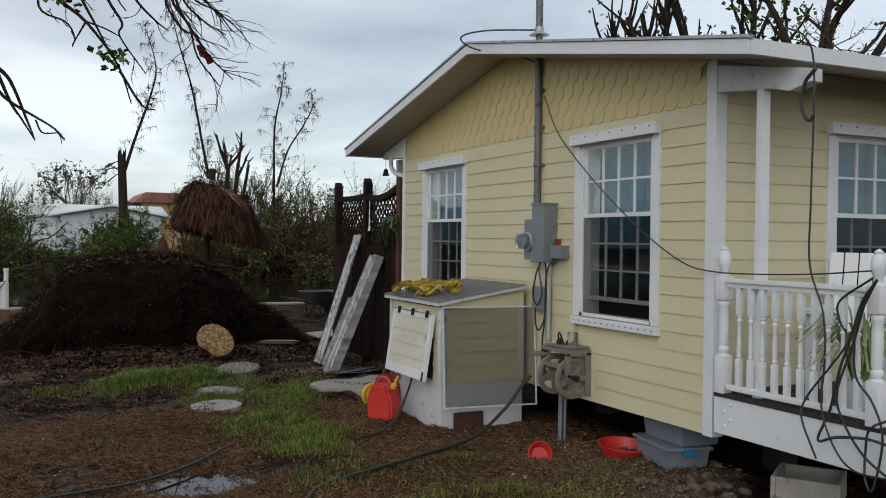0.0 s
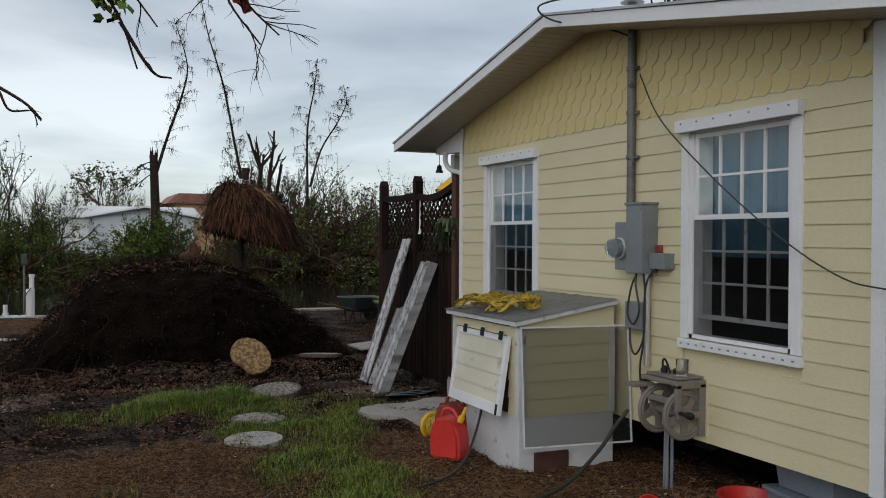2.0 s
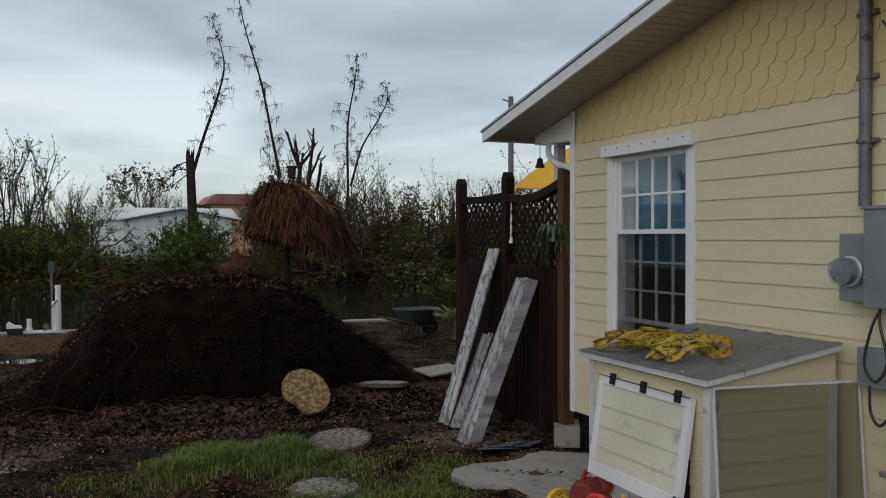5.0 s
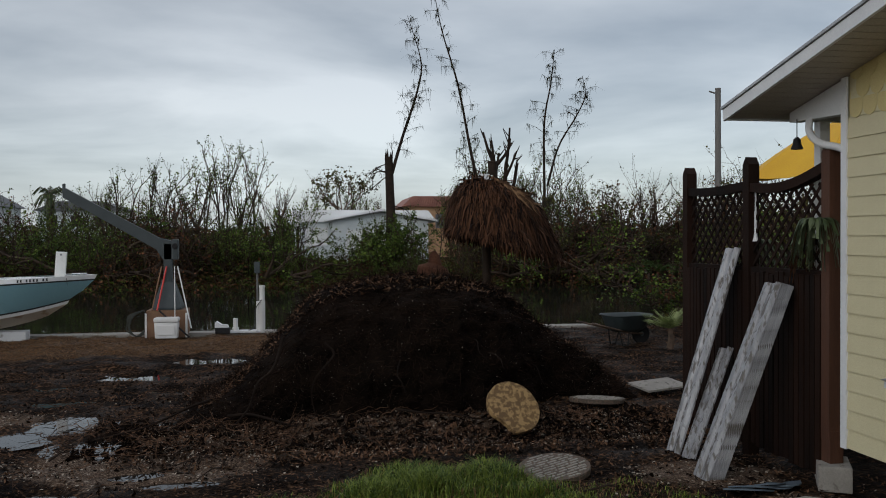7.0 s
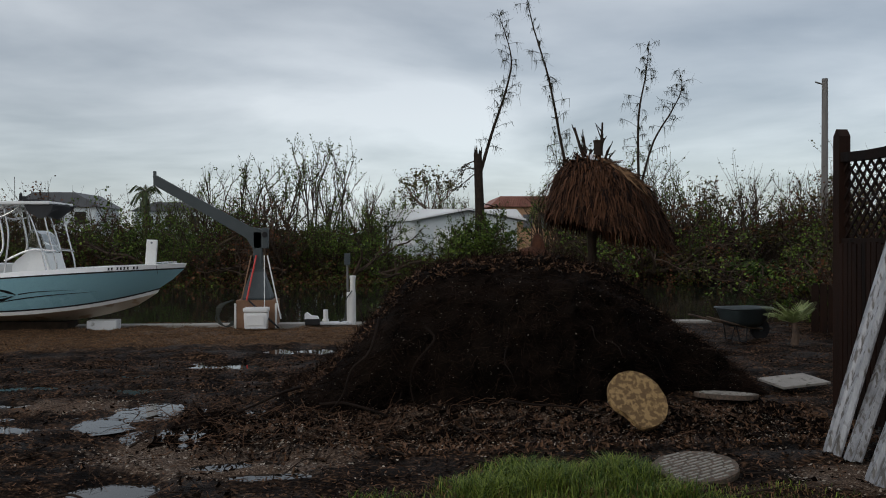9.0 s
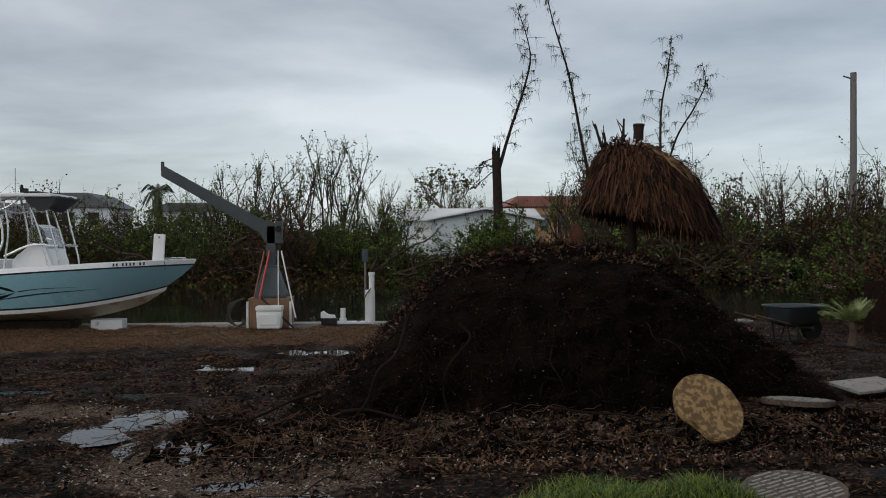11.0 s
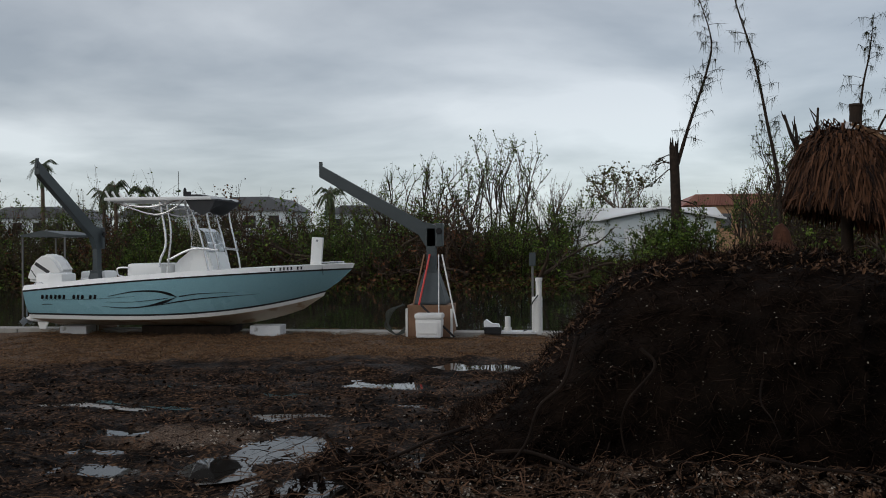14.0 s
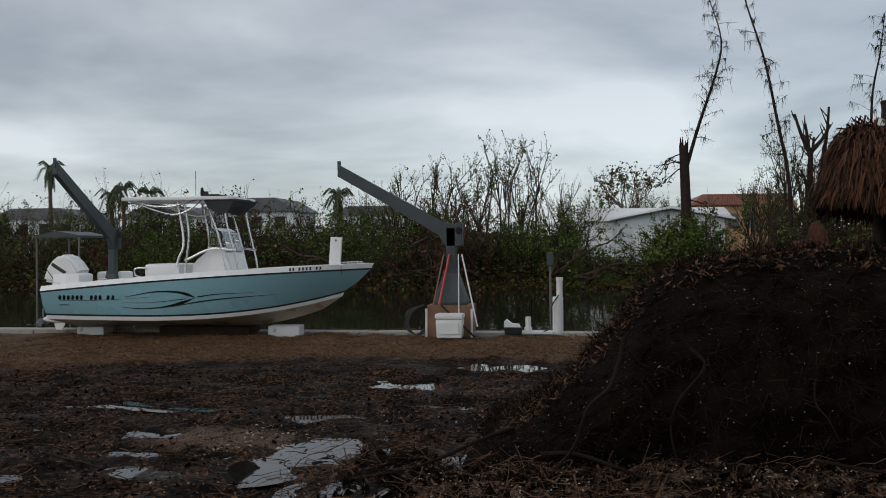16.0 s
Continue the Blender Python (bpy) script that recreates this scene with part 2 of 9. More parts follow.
M = dict(
    siding=mat("yellow_siding_paint", (0.585, 0.53, 0.335), (0.65, 0.59, 0.385), 0.55, 1.2, 90, 0.12, 0.003, vary=0.12, stretch=(1, 0.4, 2)),
    pale_siding=mat("weathered_pale_siding", (0.56, 0.53, 0.42), (0.68, 0.65, 0.54), 0.6, 2.0, 90, 0.15, 0.003, spot=(0.40, 0.38, 0.33), spots=0.66),
    # yellower than the siding paint: soffit shade is in this colour
    shingle=mat("shaded_shingle_paint", (0.585, 0.48, 0.215), (0.645, 0.54, 0.26), 0.55, 1.5, 80, 0.15, 0.003, vary=0.2),
    white=mat("white_trim_paint", (0.66, 0.68, 0.70), (0.76, 0.77, 0.78), 0.45, 2.0, 70, 0.08, 0.003, spot=(0.5, 0.5, 0.5), spots=0.74),
    dirty_white=mat("weathered_white_paint", (0.50, 0.52, 0.54), (0.66, 0.67, 0.68), 0.55, 3.0, 50, 0.15, 0.004, spot=(0.28, 0.27, 0.26), spots=0.66),
    soffit=mat("soffit_vinyl", (0.38, 0.34, 0.29), (0.46, 0.41, 0.35), 0.5, 1.5, 60, 0.05, 0.003),
    roofing=mat("roof_sheet", (0.45, 0.47, 0.5), (0.6, 0.6, 0.62), 0.6, 3, 60, 0.2, 0.004),
    # near-black stands in for shade below the house and inside the box
    dark=mat("near_black", (0.02, 0.02, 0.02), (0.035, 0.03, 0.028), 0.9, 2, 40, 0.1, 0.004),
    # indoor shade is put into this colour so the panes read dark
    room=mat("dim_room_wall", (0.06, 0.06, 0.06), (0.09, 0.09, 0.085), 0.8, 2, 40, 0.05, 0.003),
    concrete=mat("concrete", (0.25, 0.235, 0.21), (0.36, 0.34, 0.31), 0.85, 5, 80, 0.4, 0.006, spot=(0.14, 0.13, 0.11), spots=0.64),
    painted_block=mat("painted_concrete", (0.50, 0.51, 0.52), (0.62, 0.63, 0.64), 0.7, 3, 70, 0.35, 0.006, spot=(0.26, 0.25, 0.24), spots=0.68),
    fence=mat("dark_stained_wood", (0.0065, 0.0034, 0.0024), (0.021, 0.0092, 0.0055), 0.75, 3, 45, 0.4, 0.006, vary=0.4, stretch=(3, 3, 0.4), spec=0.15),
    post=mat("red_stained_wood", (0.050, 0.018, 0.009), (0.10, 0.040, 0.019), 0.7, 3, 45, 0.4, 0.006, vary=0.2, stretch=(3, 3, 0.3)),
    galv=mat("weathered_metal_panel", (0.20, 0.205, 0.215), (0.47, 0.48, 0.50), 0.42, 5, 50, 0.2, 0.004, metal=0.3, spot=(0.13, 0.12, 0.11), spots=0.56, vary=0.25, stretch=(2.4, 2.4, 0.3)),
    grey_box=mat("grey_enamel", (0.16, 0.18, 0.195), (0.22, 0.24, 0.255), 0.45, 4, 70, 0.05, 0.002, spot=(0.13, 0.12, 0.11), spots=0.72),
    conduit=mat("grey_conduit", (0.085, 0.09, 0.095), (0.20, 0.205, 0.21), 0.5, 6, 60, 0.05, 0.002, metal=0.3, spot=(0.05, 0.05, 0.05), spots=0.62),
    black=mat("black_rubber", (0.008, 0.008, 0.009), (0.02, 0.02, 0.021), 0.6, 5, 60, 0.1, 0.002, spec=0.25),
    cable=mat("black_cable", (0.015, 0.017, 0.016), (0.035, 0.037, 0.035), 0.45, 5, 60, 0.05, 0.002),
    hose=mat("dark_green_hose", (0.014, 0.017, 0.012), (0.030, 0.034, 0.025), 0.5, 5, 60, 0.05, 0.002),
    screen=mat("insect_screen", (0.035, 0.034, 0.032), (0.05, 0.048, 0.045), 0.9, 3, 120, 0.1, 0.002, spec=0.1),
    alu=mat("aluminium", (0.5, 0.5, 0.5), (0.65, 0.65, 0.65), 0.35, 5, 60, 0.05, 0.002, metal=0.7),
    red_plastic=mat("red_plastic", (0.50, 0.025, 0.02), (0.60, 0.04, 0.03), 0.4, 4, 60, 0.1, 0.002),
    old_red=mat("faded_red_plastic", (0.20, 0.03, 0.02), (0.30, 0.05, 0.03), 0.55, 4, 60, 0.1, 0.002),
    yellow_plastic=mat("yellow_plastic", (0.62, 0.36, 0.02), (0.72, 0.44, 0.03), 0.45, 4, 60, 0.1, 0.002),
    strap=mat("yellow_webbing", (0.22, 0.14, 0.010), (0.54, 0.38, 0.03), 0.7, 14, 160, 0.3, 0.003, spot=(0.06, 0.04, 0.012), spots=0.58),
    brick=mat("old_red_brick", (0.045, 0.018, 0.012), (0.095, 0.036, 0.022), 0.85, 6, 60, 0.5, 0.006, vary=0.3),
    reel=mat("taupe_plastic", (0.15, 0.13, 0.112), (0.23, 0.20, 0.175), 0.55, 4, 60, 0.1, 0.002),
    sheet=mat("lead_grey_sheet", (0.30, 0.31, 0.32), (0.46, 0.47, 0.48), 0.34, 3, 40, 0.2, 0.004, metal=0.25, spot=(0.20, 0.20, 0.20), spots=0.62),
    bark=mat("bark", (0.045, 0.030, 0.021), (0.16, 0.105, 0.072), 0.85, 6, 40, 0.5, 0.01),
    bark_dark=mat("wet_bark", (0.014, 0.010, 0.008), (0.045, 0.031, 0.022), 0.85, 6, 40, 0.5, 0.01, spec=0.15),
    twig=mat("grey_twigs", (0.018, 0.012, 0.009), (0.085, 0.060, 0.042), 0.85, 3, 40, 0.2, 0.005, island=0.3, spec=0.15),
    leaf=mat("green_leaves", (0.022, 0.048, 0.006), (0.120, 0.170, 0.026), 0.65, 0.7, 20, 0.0, island=0.7, spec=0.2),
    leaf_olive=mat("olive_leaves", (0.020, 0.021, 0.005), (0.092, 0.082, 0.018), 0.65, 0.7, 20, 0.0, island=0.7, spec=0.2),
    leaf_brown=mat("dead_leaves", (0.028, 0.013, 0.007), (0.140, 0.062, 0.029), 0.75, 0.7, 20, 0.0, island=0.7, spec=0.15),
    needle=mat("pine_needles", (0.02, 0.024, 0.012), (0.055, 0.06, 0.032), 0.75, 0.9, 20, 0.0, island=0.5, spec=0.15),
    red_leaf=mat("rust_red_leaf", (0.12, 0.02, 0.015), (0.2, 0.035, 0.02), 0.6, 4, 20, 0.0, island=0.4),
    grass=mat("grass_blades", (0.028, 0.062, 0.006), (0.185, 0.235, 0.036), 0.6, 1.4, 20, 0.0, island=0.9, spec=0.25),
    straw=mat("dry_grass", (0.050, 0.024, 0.011), (0.29, 0.170, 0.085), 0.75, 0.9, 20, 0.0, island=0.8, spec=0.2),
    thatch=mat("palm_thatch", (0.010, 0.0046, 0.0026), (0.095, 0.043, 0.022), 0.85, 5, 30, 0.2, 0.005, island=0.8, spec=0.15),
    soil=mat("wet_root_soil", (0.0036, 0.0027, 0.0022), (0.014, 0.0092, 0.007), 0.95, 3, 30, 0.8, 0.03, spec=0.03),
    roots=mat("fine_roots", (0.005, 0.0035, 0.0028), (0.032, 0.020, 0.0145), 0.95, 3, 30, 0.2, 0.005, island=0.8, spec=0.03),
    chips=mat("bark_chips", (0.009, 0.0045, 0.0026), (0.150, 0.080, 0.044), 0.75, 1.5, 30, 0.2, 0.005, island=0.9, spec=0.2),
    shells=mat("shell_grit", (0.16, 0.125, 0.09), (0.42, 0.36, 0.29), 0.7, 3, 40, 0.2, 0.004, island=0.5),
    steel_blue=mat("davit_grey_paint", (0.030, 0.041, 0.045), (0.050, 0.063, 0.067), 0.5, 3, 60, 0.1, 0.003, spot=(0.05, 0.06, 0.06), spots=0.68),
    plywood=mat("plywood", (0.15, 0.078, 0.042), (0.25, 0.14, 0.08), 0.75, 3, 50, 0.2, 0.004),
    gel=mat("white_gelcoat", (0.76, 0.77, 0.76), (0.84, 0.84, 0.83), 0.28, 1.5, 60, 0.02, 0.002),
    cream=mat("cream_gelcoat", (0.60, 0.50, 0.38), (0.72, 0.64, 0.52), 0.4, 1.2, 50, 0.05, 0.003, spot=(0.42, 0.26, 0.14), spots=0.58),
    aqua=mat("aqua_gelcoat", (0.25, 0.47, 0.54), (0.28, 0.51, 0.58), 0.25, 0.8, 60, 0.01, 0.002),
    stripe=mat("black_stripe", (0.012, 0.014, 0.016), (0.02, 0.022, 0.025), 0.35, 2, 60, 0.02, 0.002),
    chrome=mat("polished_tube", (0.6, 0.6, 0.6), (0.75, 0.75, 0.75), 0.25, 2, 60, 0.02, 0.002, metal=0.8),
    canvas_black=mat("black_canvas", (0.012, 0.013, 0.016), (0.03, 0.032, 0.036), 0.7, 4, 60, 0.3, 0.006),
    canvas_yellow=mat("yellow_canvas", (0.62, 0.33, 0.01), (0.72, 0.42, 0.02), 0.7, 2, 80, 0.1, 0.003),
    cooler=mat("white_plastic", (0.66, 0.66, 0.65), (0.74, 0.74, 0.73), 0.45, 3, 60, 0.05, 0.002),
    pvc=mat("white_pvc", (0.64, 0.64, 0.62), (0.74, 0.74, 0.72), 0.4, 3, 60, 0.05, 0.002, spot=(0.4, 0.38, 0.34), spots=0.7),
    tub=mat("grey_plastic_tub", (0.14, 0.17, 0.20), (0.19, 0.22, 0.26), 0.4, 3, 60, 0.05, 0.002),
    blue_clip=mat("blue_clip", (0.02, 0.16, 0.32), (0.03, 0.2, 0.38), 0.4, 3, 60, 0.05, 0.002),
    barrow=mat("dark_green_tray", (0.03, 0.042, 0.045), (0.05, 0.065, 0.07), 0.45, 3, 60, 0.1, 0.003),
    far_white=mat("pale_blue_clapboard", (0.56, 0.62, 0.64), (0.66, 0.71, 0.73), 0.6, 1.0, 30, 0.1, 0.004),
    far_roof=mat("white_metal_roof", (0.76, 0.78, 0.79), (0.84, 0.85, 0.86), 0.5, 1.0, 30, 0.1, 0.004),
    orange=mat("orange_stucco", (0.36, 0.21, 0.115), (0.43, 0.26, 0.15), 0.8, 0.6, 30, 0.1, 0.004),
    red_roof=mat("red_tile_roof", (0.24, 0.10, 0.075), (0.33, 0.15, 0.115), 0.7, 1.0, 30, 0.1, 0.004),
    slate=mat("grey_roof", (0.085, 0.09, 0.10), (0.13, 0.135, 0.145), 0.7, 1.0, 30, 0.1, 0.004),
    pole=mat("grey_utility_pole", (0.12, 0.115, 0.11), (0.2, 0.19, 0.18), 0.8, 2.0, 30, 0.2, 0.004, stretch=(3, 3, 0.4)),
    palmetto_leaf=mat("palmetto_frond", (0.03, 0.075, 0.012), (0.09, 0.17, 0.03), 0.55, 1.0, 20, 0.0, island=0.5),
    thatch_pale=mat("pale_thatch", (0.06, 0.032, 0.017), (0.22, 0.13, 0.07), 0.85, 5, 30, 0.2, 0.005, island=0.8, spec=0.15),
    palm_leaf=mat("palm_frond", (0.028, 0.05, 0.018), (0.085, 0.115, 0.045), 0.55, 1.0, 20, 0.0, island=0.5),
    pale_leaf=mat("pale_frond", (0.16, 0.22, 0.07), (0.32, 0.36, 0.15), 0.55, 1.0, 20, 0.0, island=0.5),
    tarp=mat("blue_grey_cloth", (0.05, 0.075, 0.10), (0.09, 0.12, 0.15), 0.7, 6, 60, 0.3, 0.006),
    # deep blue puts the upper panes' sky reflection into the cloth
    curtain=mat("sky_tinted_curtain", (0.045, 0.135, 0.215), (0.07, 0.18, 0.27), 0.8, 6, 60, 0.1, 0.003),
)


def glass(name, tint=(0.9, 0.95, 0.95), ior=1.5, rough=0.0):
    m = bpy.data.materials.new(name)
    m.use_nodes = True
    p = m.node_tree.nodes["Principled BSDF"]
    p.inputs["Base Color"].default_value = (*tint, 1)
    p.inputs["Transmission Weight"].default_value, p.inputs["Roughness"].default_value, p.inputs["IOR"].default_value = 1.0, rough, ior
    return m


M["glass"] = glass("window_glass", ior=1.45)
M["mesh"] = mat("black_mesh", (0.008, 0.008, 0.008), (0.014, 0.014, 0.014), 1.0, 3, 60, 0.0, spec=0.0)
M["screen"].node_tree.nodes["Principled BSDF"].inputs["Alpha"].default_value = 0.22     # woven gauze, mostly open
M["mesh"].node_tree.nodes["Principled BSDF"].inputs["Alpha"].default_value = 0.28
M["clear"] = glass("clear_plastic", (0.8, 0.86, 0.88), 1.45, 0.05)


# ---- mesh helpers ----
def thing(name, x=0, y=0, z=0, rz=0, label="", category="", group="", kind=""):
    """An Empty at a thing's base, that parents its parts."""
    ob = new(name)
    ob.empty_display_size = 0.1
    ob.matrix_world = pose(x, y, z, 0, 0, rz)
    return tagged(ob, label, category, group, kind)


def finish(bm, material, smooth=False):
    bmesh.ops.recalc_face_normals(bm, faces=bm.faces)
    me = bpy.data.meshes.new("mesh")
    bm.to_mesh(me)
    bm.free()
    me.materials.append(material)
    if smooth:
        me.shade_smooth()
        me.set_sharp_from_angle(angle=radians(40))
    return me


def part(name, bm, material, parent, label="", smooth=False, kind=""):
    """Links a bmesh, given in the parent's own space, as one mesh object under a thing or a part."""
    ob = new(name, finish(bm, material, smooth))
    ob.parent = parent
    return tagged(ob, label, kind=kind)


def solo(name, bm, material, label="", category="", group="", kind="", smooth=False, at=None):
    """A thing of one mesh; at: its pose."""
    ob = new(name, finish(bm, material, smooth))
    if at is not None:
        ob.matrix_world = at
    return tagged(ob, label, category, group, kind)


def piece(name, me, parent, m=None):
    """A repeated piece on shared mesh data."""
    ob = new(name, me)
    ob.parent = parent
    if m is not None:
        ob.matrix_local = m
    return ob


def B():
    return bmesh.new()


def box(bm, x0, x1, y0, y1, z0, z1, m=None, bevel=0.0):
    made = B() if bevel else bm
    v = [made.verts.new((x, y, z)) for x in (x0, x1) for y in (y0, y1) for z in (z0, z1)]
    for f in ((0, 1, 3, 2), (4, 6, 7, 5), (0, 4, 5, 1), (2, 3, 7, 6), (0, 2, 6, 4), (1, 5, 7, 3)):
        made.faces.new([v[i] for i in f])
    if bevel:
        bmesh.ops.recalc_face_normals(made, faces=made.faces)
        bmesh.ops.bevel(made, geom=made.edges[:], offset=bevel, segments=2, affect="EDGES", profile=0.6)
        if m is not None:
            made.transform(m)
        join(bm, made)
    elif m is not None:
        for w in v:
            w.co = m @ w.co
    return bm


def join(bm, other):
    link = {v: bm.verts.new(v.co) for v in other.verts}
    for f in other.faces:
        bm.faces.new([link[v] for v in f.verts])
    other.free()
    return bm


def tube(bm, pts, r, n=8, closed=False):
    """A round tube along points; r: one radius or one a point."""
    pts = [Vector(p) for p in pts]
    rs = r if hasattr(r, "__len__") else [r] * len(pts)
    rings, side = [], None
    for i, p in enumerate(pts):
        ahead = (pts[min(i + 1, len(pts) - 1)] - pts[max(i - 1, 0)])
        ahead = ahead.normalized() if ahead.length > 1e-9 else Vector((0, 0, 1))
        if side is None:
            side = ahead.orthogonal().normalized()
        side = (side - ahead * side.dot(ahead)).normalized()
        up = ahead.cross(side)
        rings.append([bm.verts.new(p + rs[i] * (math.cos(2 * math.pi * k / n) * side + math.sin(2 * math.pi * k / n) * up)) for k in range(n)])
    for a, b in zip(rings, rings[1:]):
        for k in range(n):
            bm.faces.new((a[k], a[(k + 1) % n], b[(k + 1) % n], b[k]))
    if n > 2 and not closed:
        bm.faces.new(rings[0][::-1])
        bm.faces.new(rings[-1])
    return bm


def curve(points, steps=6):
    """A smooth line through points (Catmull-Rom)."""
    p = [Vector(q) for q in points]
    p = [2 * p[0] - p[1], *p, 2 * p[-1] - p[-2]]
    out = []
    for a, b, c, d in zip(p, p[1:], p[2:], p[3:]):
        for k in range(steps):
            t = k / steps
            out.append(0.5 * (2 * b + (c - a) * t + (2 * a - 5 * b + 4 * c - d) * t * t + (3 * b - a - 3 * c + d) * t**3))
    return out + [p[-2]]


def lathe(bm, prof, n=16, m=None, squash=1.0):
    """Turns (radius, height) pairs round z."""
    rings = [[bm.verts.new(Vector((r * math.cos(2 * math.pi * k / n), squash * r * math.sin(2 * math.pi * k / n), z))) for k in range(n)] for r, z in prof]
    for a, b in zip(rings, rings[1:]):
        for k in range(n):
            bm.faces.new((a[k], a[(k + 1) % n], b[(k + 1) % n], b[k]))
    bm.faces.new(rings[0][::-1])
    bm.faces.new(rings[-1])
    if m is not None:
        for ring in rings:
            for v in ring:
                v.co = m @ v.co
    return bm


def prism(bm, outline, depth, m=None):
    """An outline in x and y, made solid from z 0 to depth, then laid by m."""
    low, high = [bm.verts.new((x, y, 0)) for x, y in outline], [bm.verts.new((x, y, depth)) for x, y in outline]
    bm.faces.new(low[::-1])
    bm.faces.new(high)
    for i in range(len(low)):
        j = (i + 1) % len(low)
        bm.faces.new((low[i], low[j], high[j], high[i]))
    if m is not None:
        for v in low + high:
            v.co = m @ v.co
    return bm


def soup(name, verts, faces, material, smooth=False):
    me = bpy.data.meshes.new(name)
    me.from_pydata([tuple(v) for v in verts], [], faces)
    me.materials.append(material)
    if smooth:
        me.shade_smooth()
    return me


def rand(a, b):
    return random.uniform(a, b)

# ---- ground ----
PUDDLES = [(-1.62, 14.60, 0.34, 0.50), (-1.95, 14.0, 0.26, 0.30), (-2.66, 13.75, 0.30, 0.16), (-0.98, 13.45, 0.36, 0.3), (-1.93, 15.95, 0.52, 0.22), (-0.30, 14.25, 0.34, 0.24),
           (-1.35, 17.8, 0.65, 0.28), (-0.46, 19.45, 0.7, 0.5), (-0.25, 20.9, 0.6, 0.22), (-4.5, 16.3, 0.55, 0.16), (-3.4, 16.2, 0.35, 0.12),
           (-3.25, 15.05, 0.26, 0.13), (-5.3, 16.5, 0.3, 0.16), (-0.5, 12.35, 0.28, 0.13), (-1.15, 11.7, 0.40, 0.28), (-0.05, 12.05, 0.4, 0.11),
           (1.52, 6.75, 0.52, 0.45), (0.15, 13.9, 0.26, 0.14), (-2.6, 12.4, 0.35, 0.16), (-3.9, 13.6, 0.42, 0.2), (-2.4, 17.2, 0.5, 0.13), (-3.0, 14.4, 0.4, 0.12), (-4.3, 15.1, 0.35, 0.12),
           (-2.2, 18.6, 0.8, 0.16), (-3.6, 17.6, 0.6, 0.10), (-5.6, 14.4, 0.5, 0.14), (-0.9, 18.7, 0.5, 0.16), (-1.0, 16.6, 0.5, 0.14), (-3.6, 12.6, 0.4, 0.16), (-5.0, 18.4, 0.7, 0.10)]
GRASS = [(1.95, 11.45, 0.80, 0.60, 1.0), (1.0, 11.0, 0.75, 0.35, 0.55), (2.75, 10.0, 0.75, 1.3, 0.75), (3.35, 10.4, 0.7, 0.8, 0.5), (2.6, 8.0, 0.62, 1.1, 0.7), (2.9, 6.3, 1.0, 0.5, 0.4), (3.1, 5.0, 1.5, 0.6, 0.5),
         (0.85, 8.0, 0.30, 0.25, 0.25), (4.3, 5.5, 0.5, 0.4, 0.3)]


def rough_noise(x, y, s, octaves=3):
    return noise.fractal(Vector((x * s, y * s, 3.7)), 0.7, 2.0, octaves)


def grass_at(x, y):
    best = 0.0
    for gx, gy, rx, ry, k in GRASS:
        d = ((x - gx) / rx) ** 2 + ((y - gy) / ry) ** 2
        best = max(best, k * min(1.0, max(0.0, 1.6 - 1.1 * d)))
    return best * min(1.0, max(0.0, 0.75 + 0.9 * noise.noise(Vector((x * 1.7, y * 1.7, 9.1)))))


def ground_height(x, y):
    z = 0.035 * rough_noise(x, y, 0.55) + 0.042 * rough_noise(x, y, 2.6, 5)
    ease = min(1.0, max(0.0, (y - 18.0) / 4.0))
    z += 0.06 * ease
    z += 0.11 * math.exp(-((y - 13.7) / 0.55) ** 2 - ((x - 1.9) / 2.2) ** 4) * (0.8 + 0.9 * rough_noise(x, y, 1.9))
    if x > 0.5 and y < 13:
        z += 0.05 * min(1.0, (x - 0.5) / 2.0) * min(1.0, (13 - y) / 2)
    dip = 0.0
    for px, py, rx, ry in PUDDLES:
        d = ((x - px) / rx) ** 2 + ((y - py) / ry) ** 2
        if d < 6:
            dip = max(dip, math.exp(-0.9 * d * d))
    return z * (1 - dip) + dip * (-0.050 + 0.024 * rough_noise(x, y, 6.0, 4))


def land(x, y):
    if y <= 22.8:
        return ground_height(x, y) if -30 < x < 30 and y > -10 else 0.0
    if y < 40.5:
        return -1.3
    if y < 44:
        return -1.3 + (y - 40.5) / 3.5 * 1.5
    return 0.2 + 0.25 * noise.noise(Vector((x * 0.15, y * 0.15, 0)))


def steps_of(*spans):
    out = []
    for a, b, s in spans:
        out += list(np.arange(a, b - 1e-6, s))
    return out


gx = steps_of((-3000, -400, 1300), (-400, -60, 85), (-60, -14, 4), (-14, -7, 0.4), (-7, 6.2, 0.075), (6.2, 14, 0.4), (14, 60, 4), (60, 400, 85), (400, 3001, 1300))
gy = steps_of((-3000, -400, 1300), (-400, -40, 60), (-40, -3, 4), (-3, 4.5, 0.4), (4.5, 21.0, 0.075), (21.0, 22.7, 0.15)) + [22.7, 22.8, 22.82, 30, 40.5, 41.5, 42.5, 44, 50, 60, 80, 120, 250, 700, 1600, 3000]
gverts = [(x, y, land(x, y)) for y in gy for x in gx]
nx = len(gx)
gfaces = [(j * nx + i, j * nx + i + 1, (j + 1) * nx + i + 1, (j + 1) * nx + i) for j in range(len(gy) - 1) for i in range(nx - 1)]


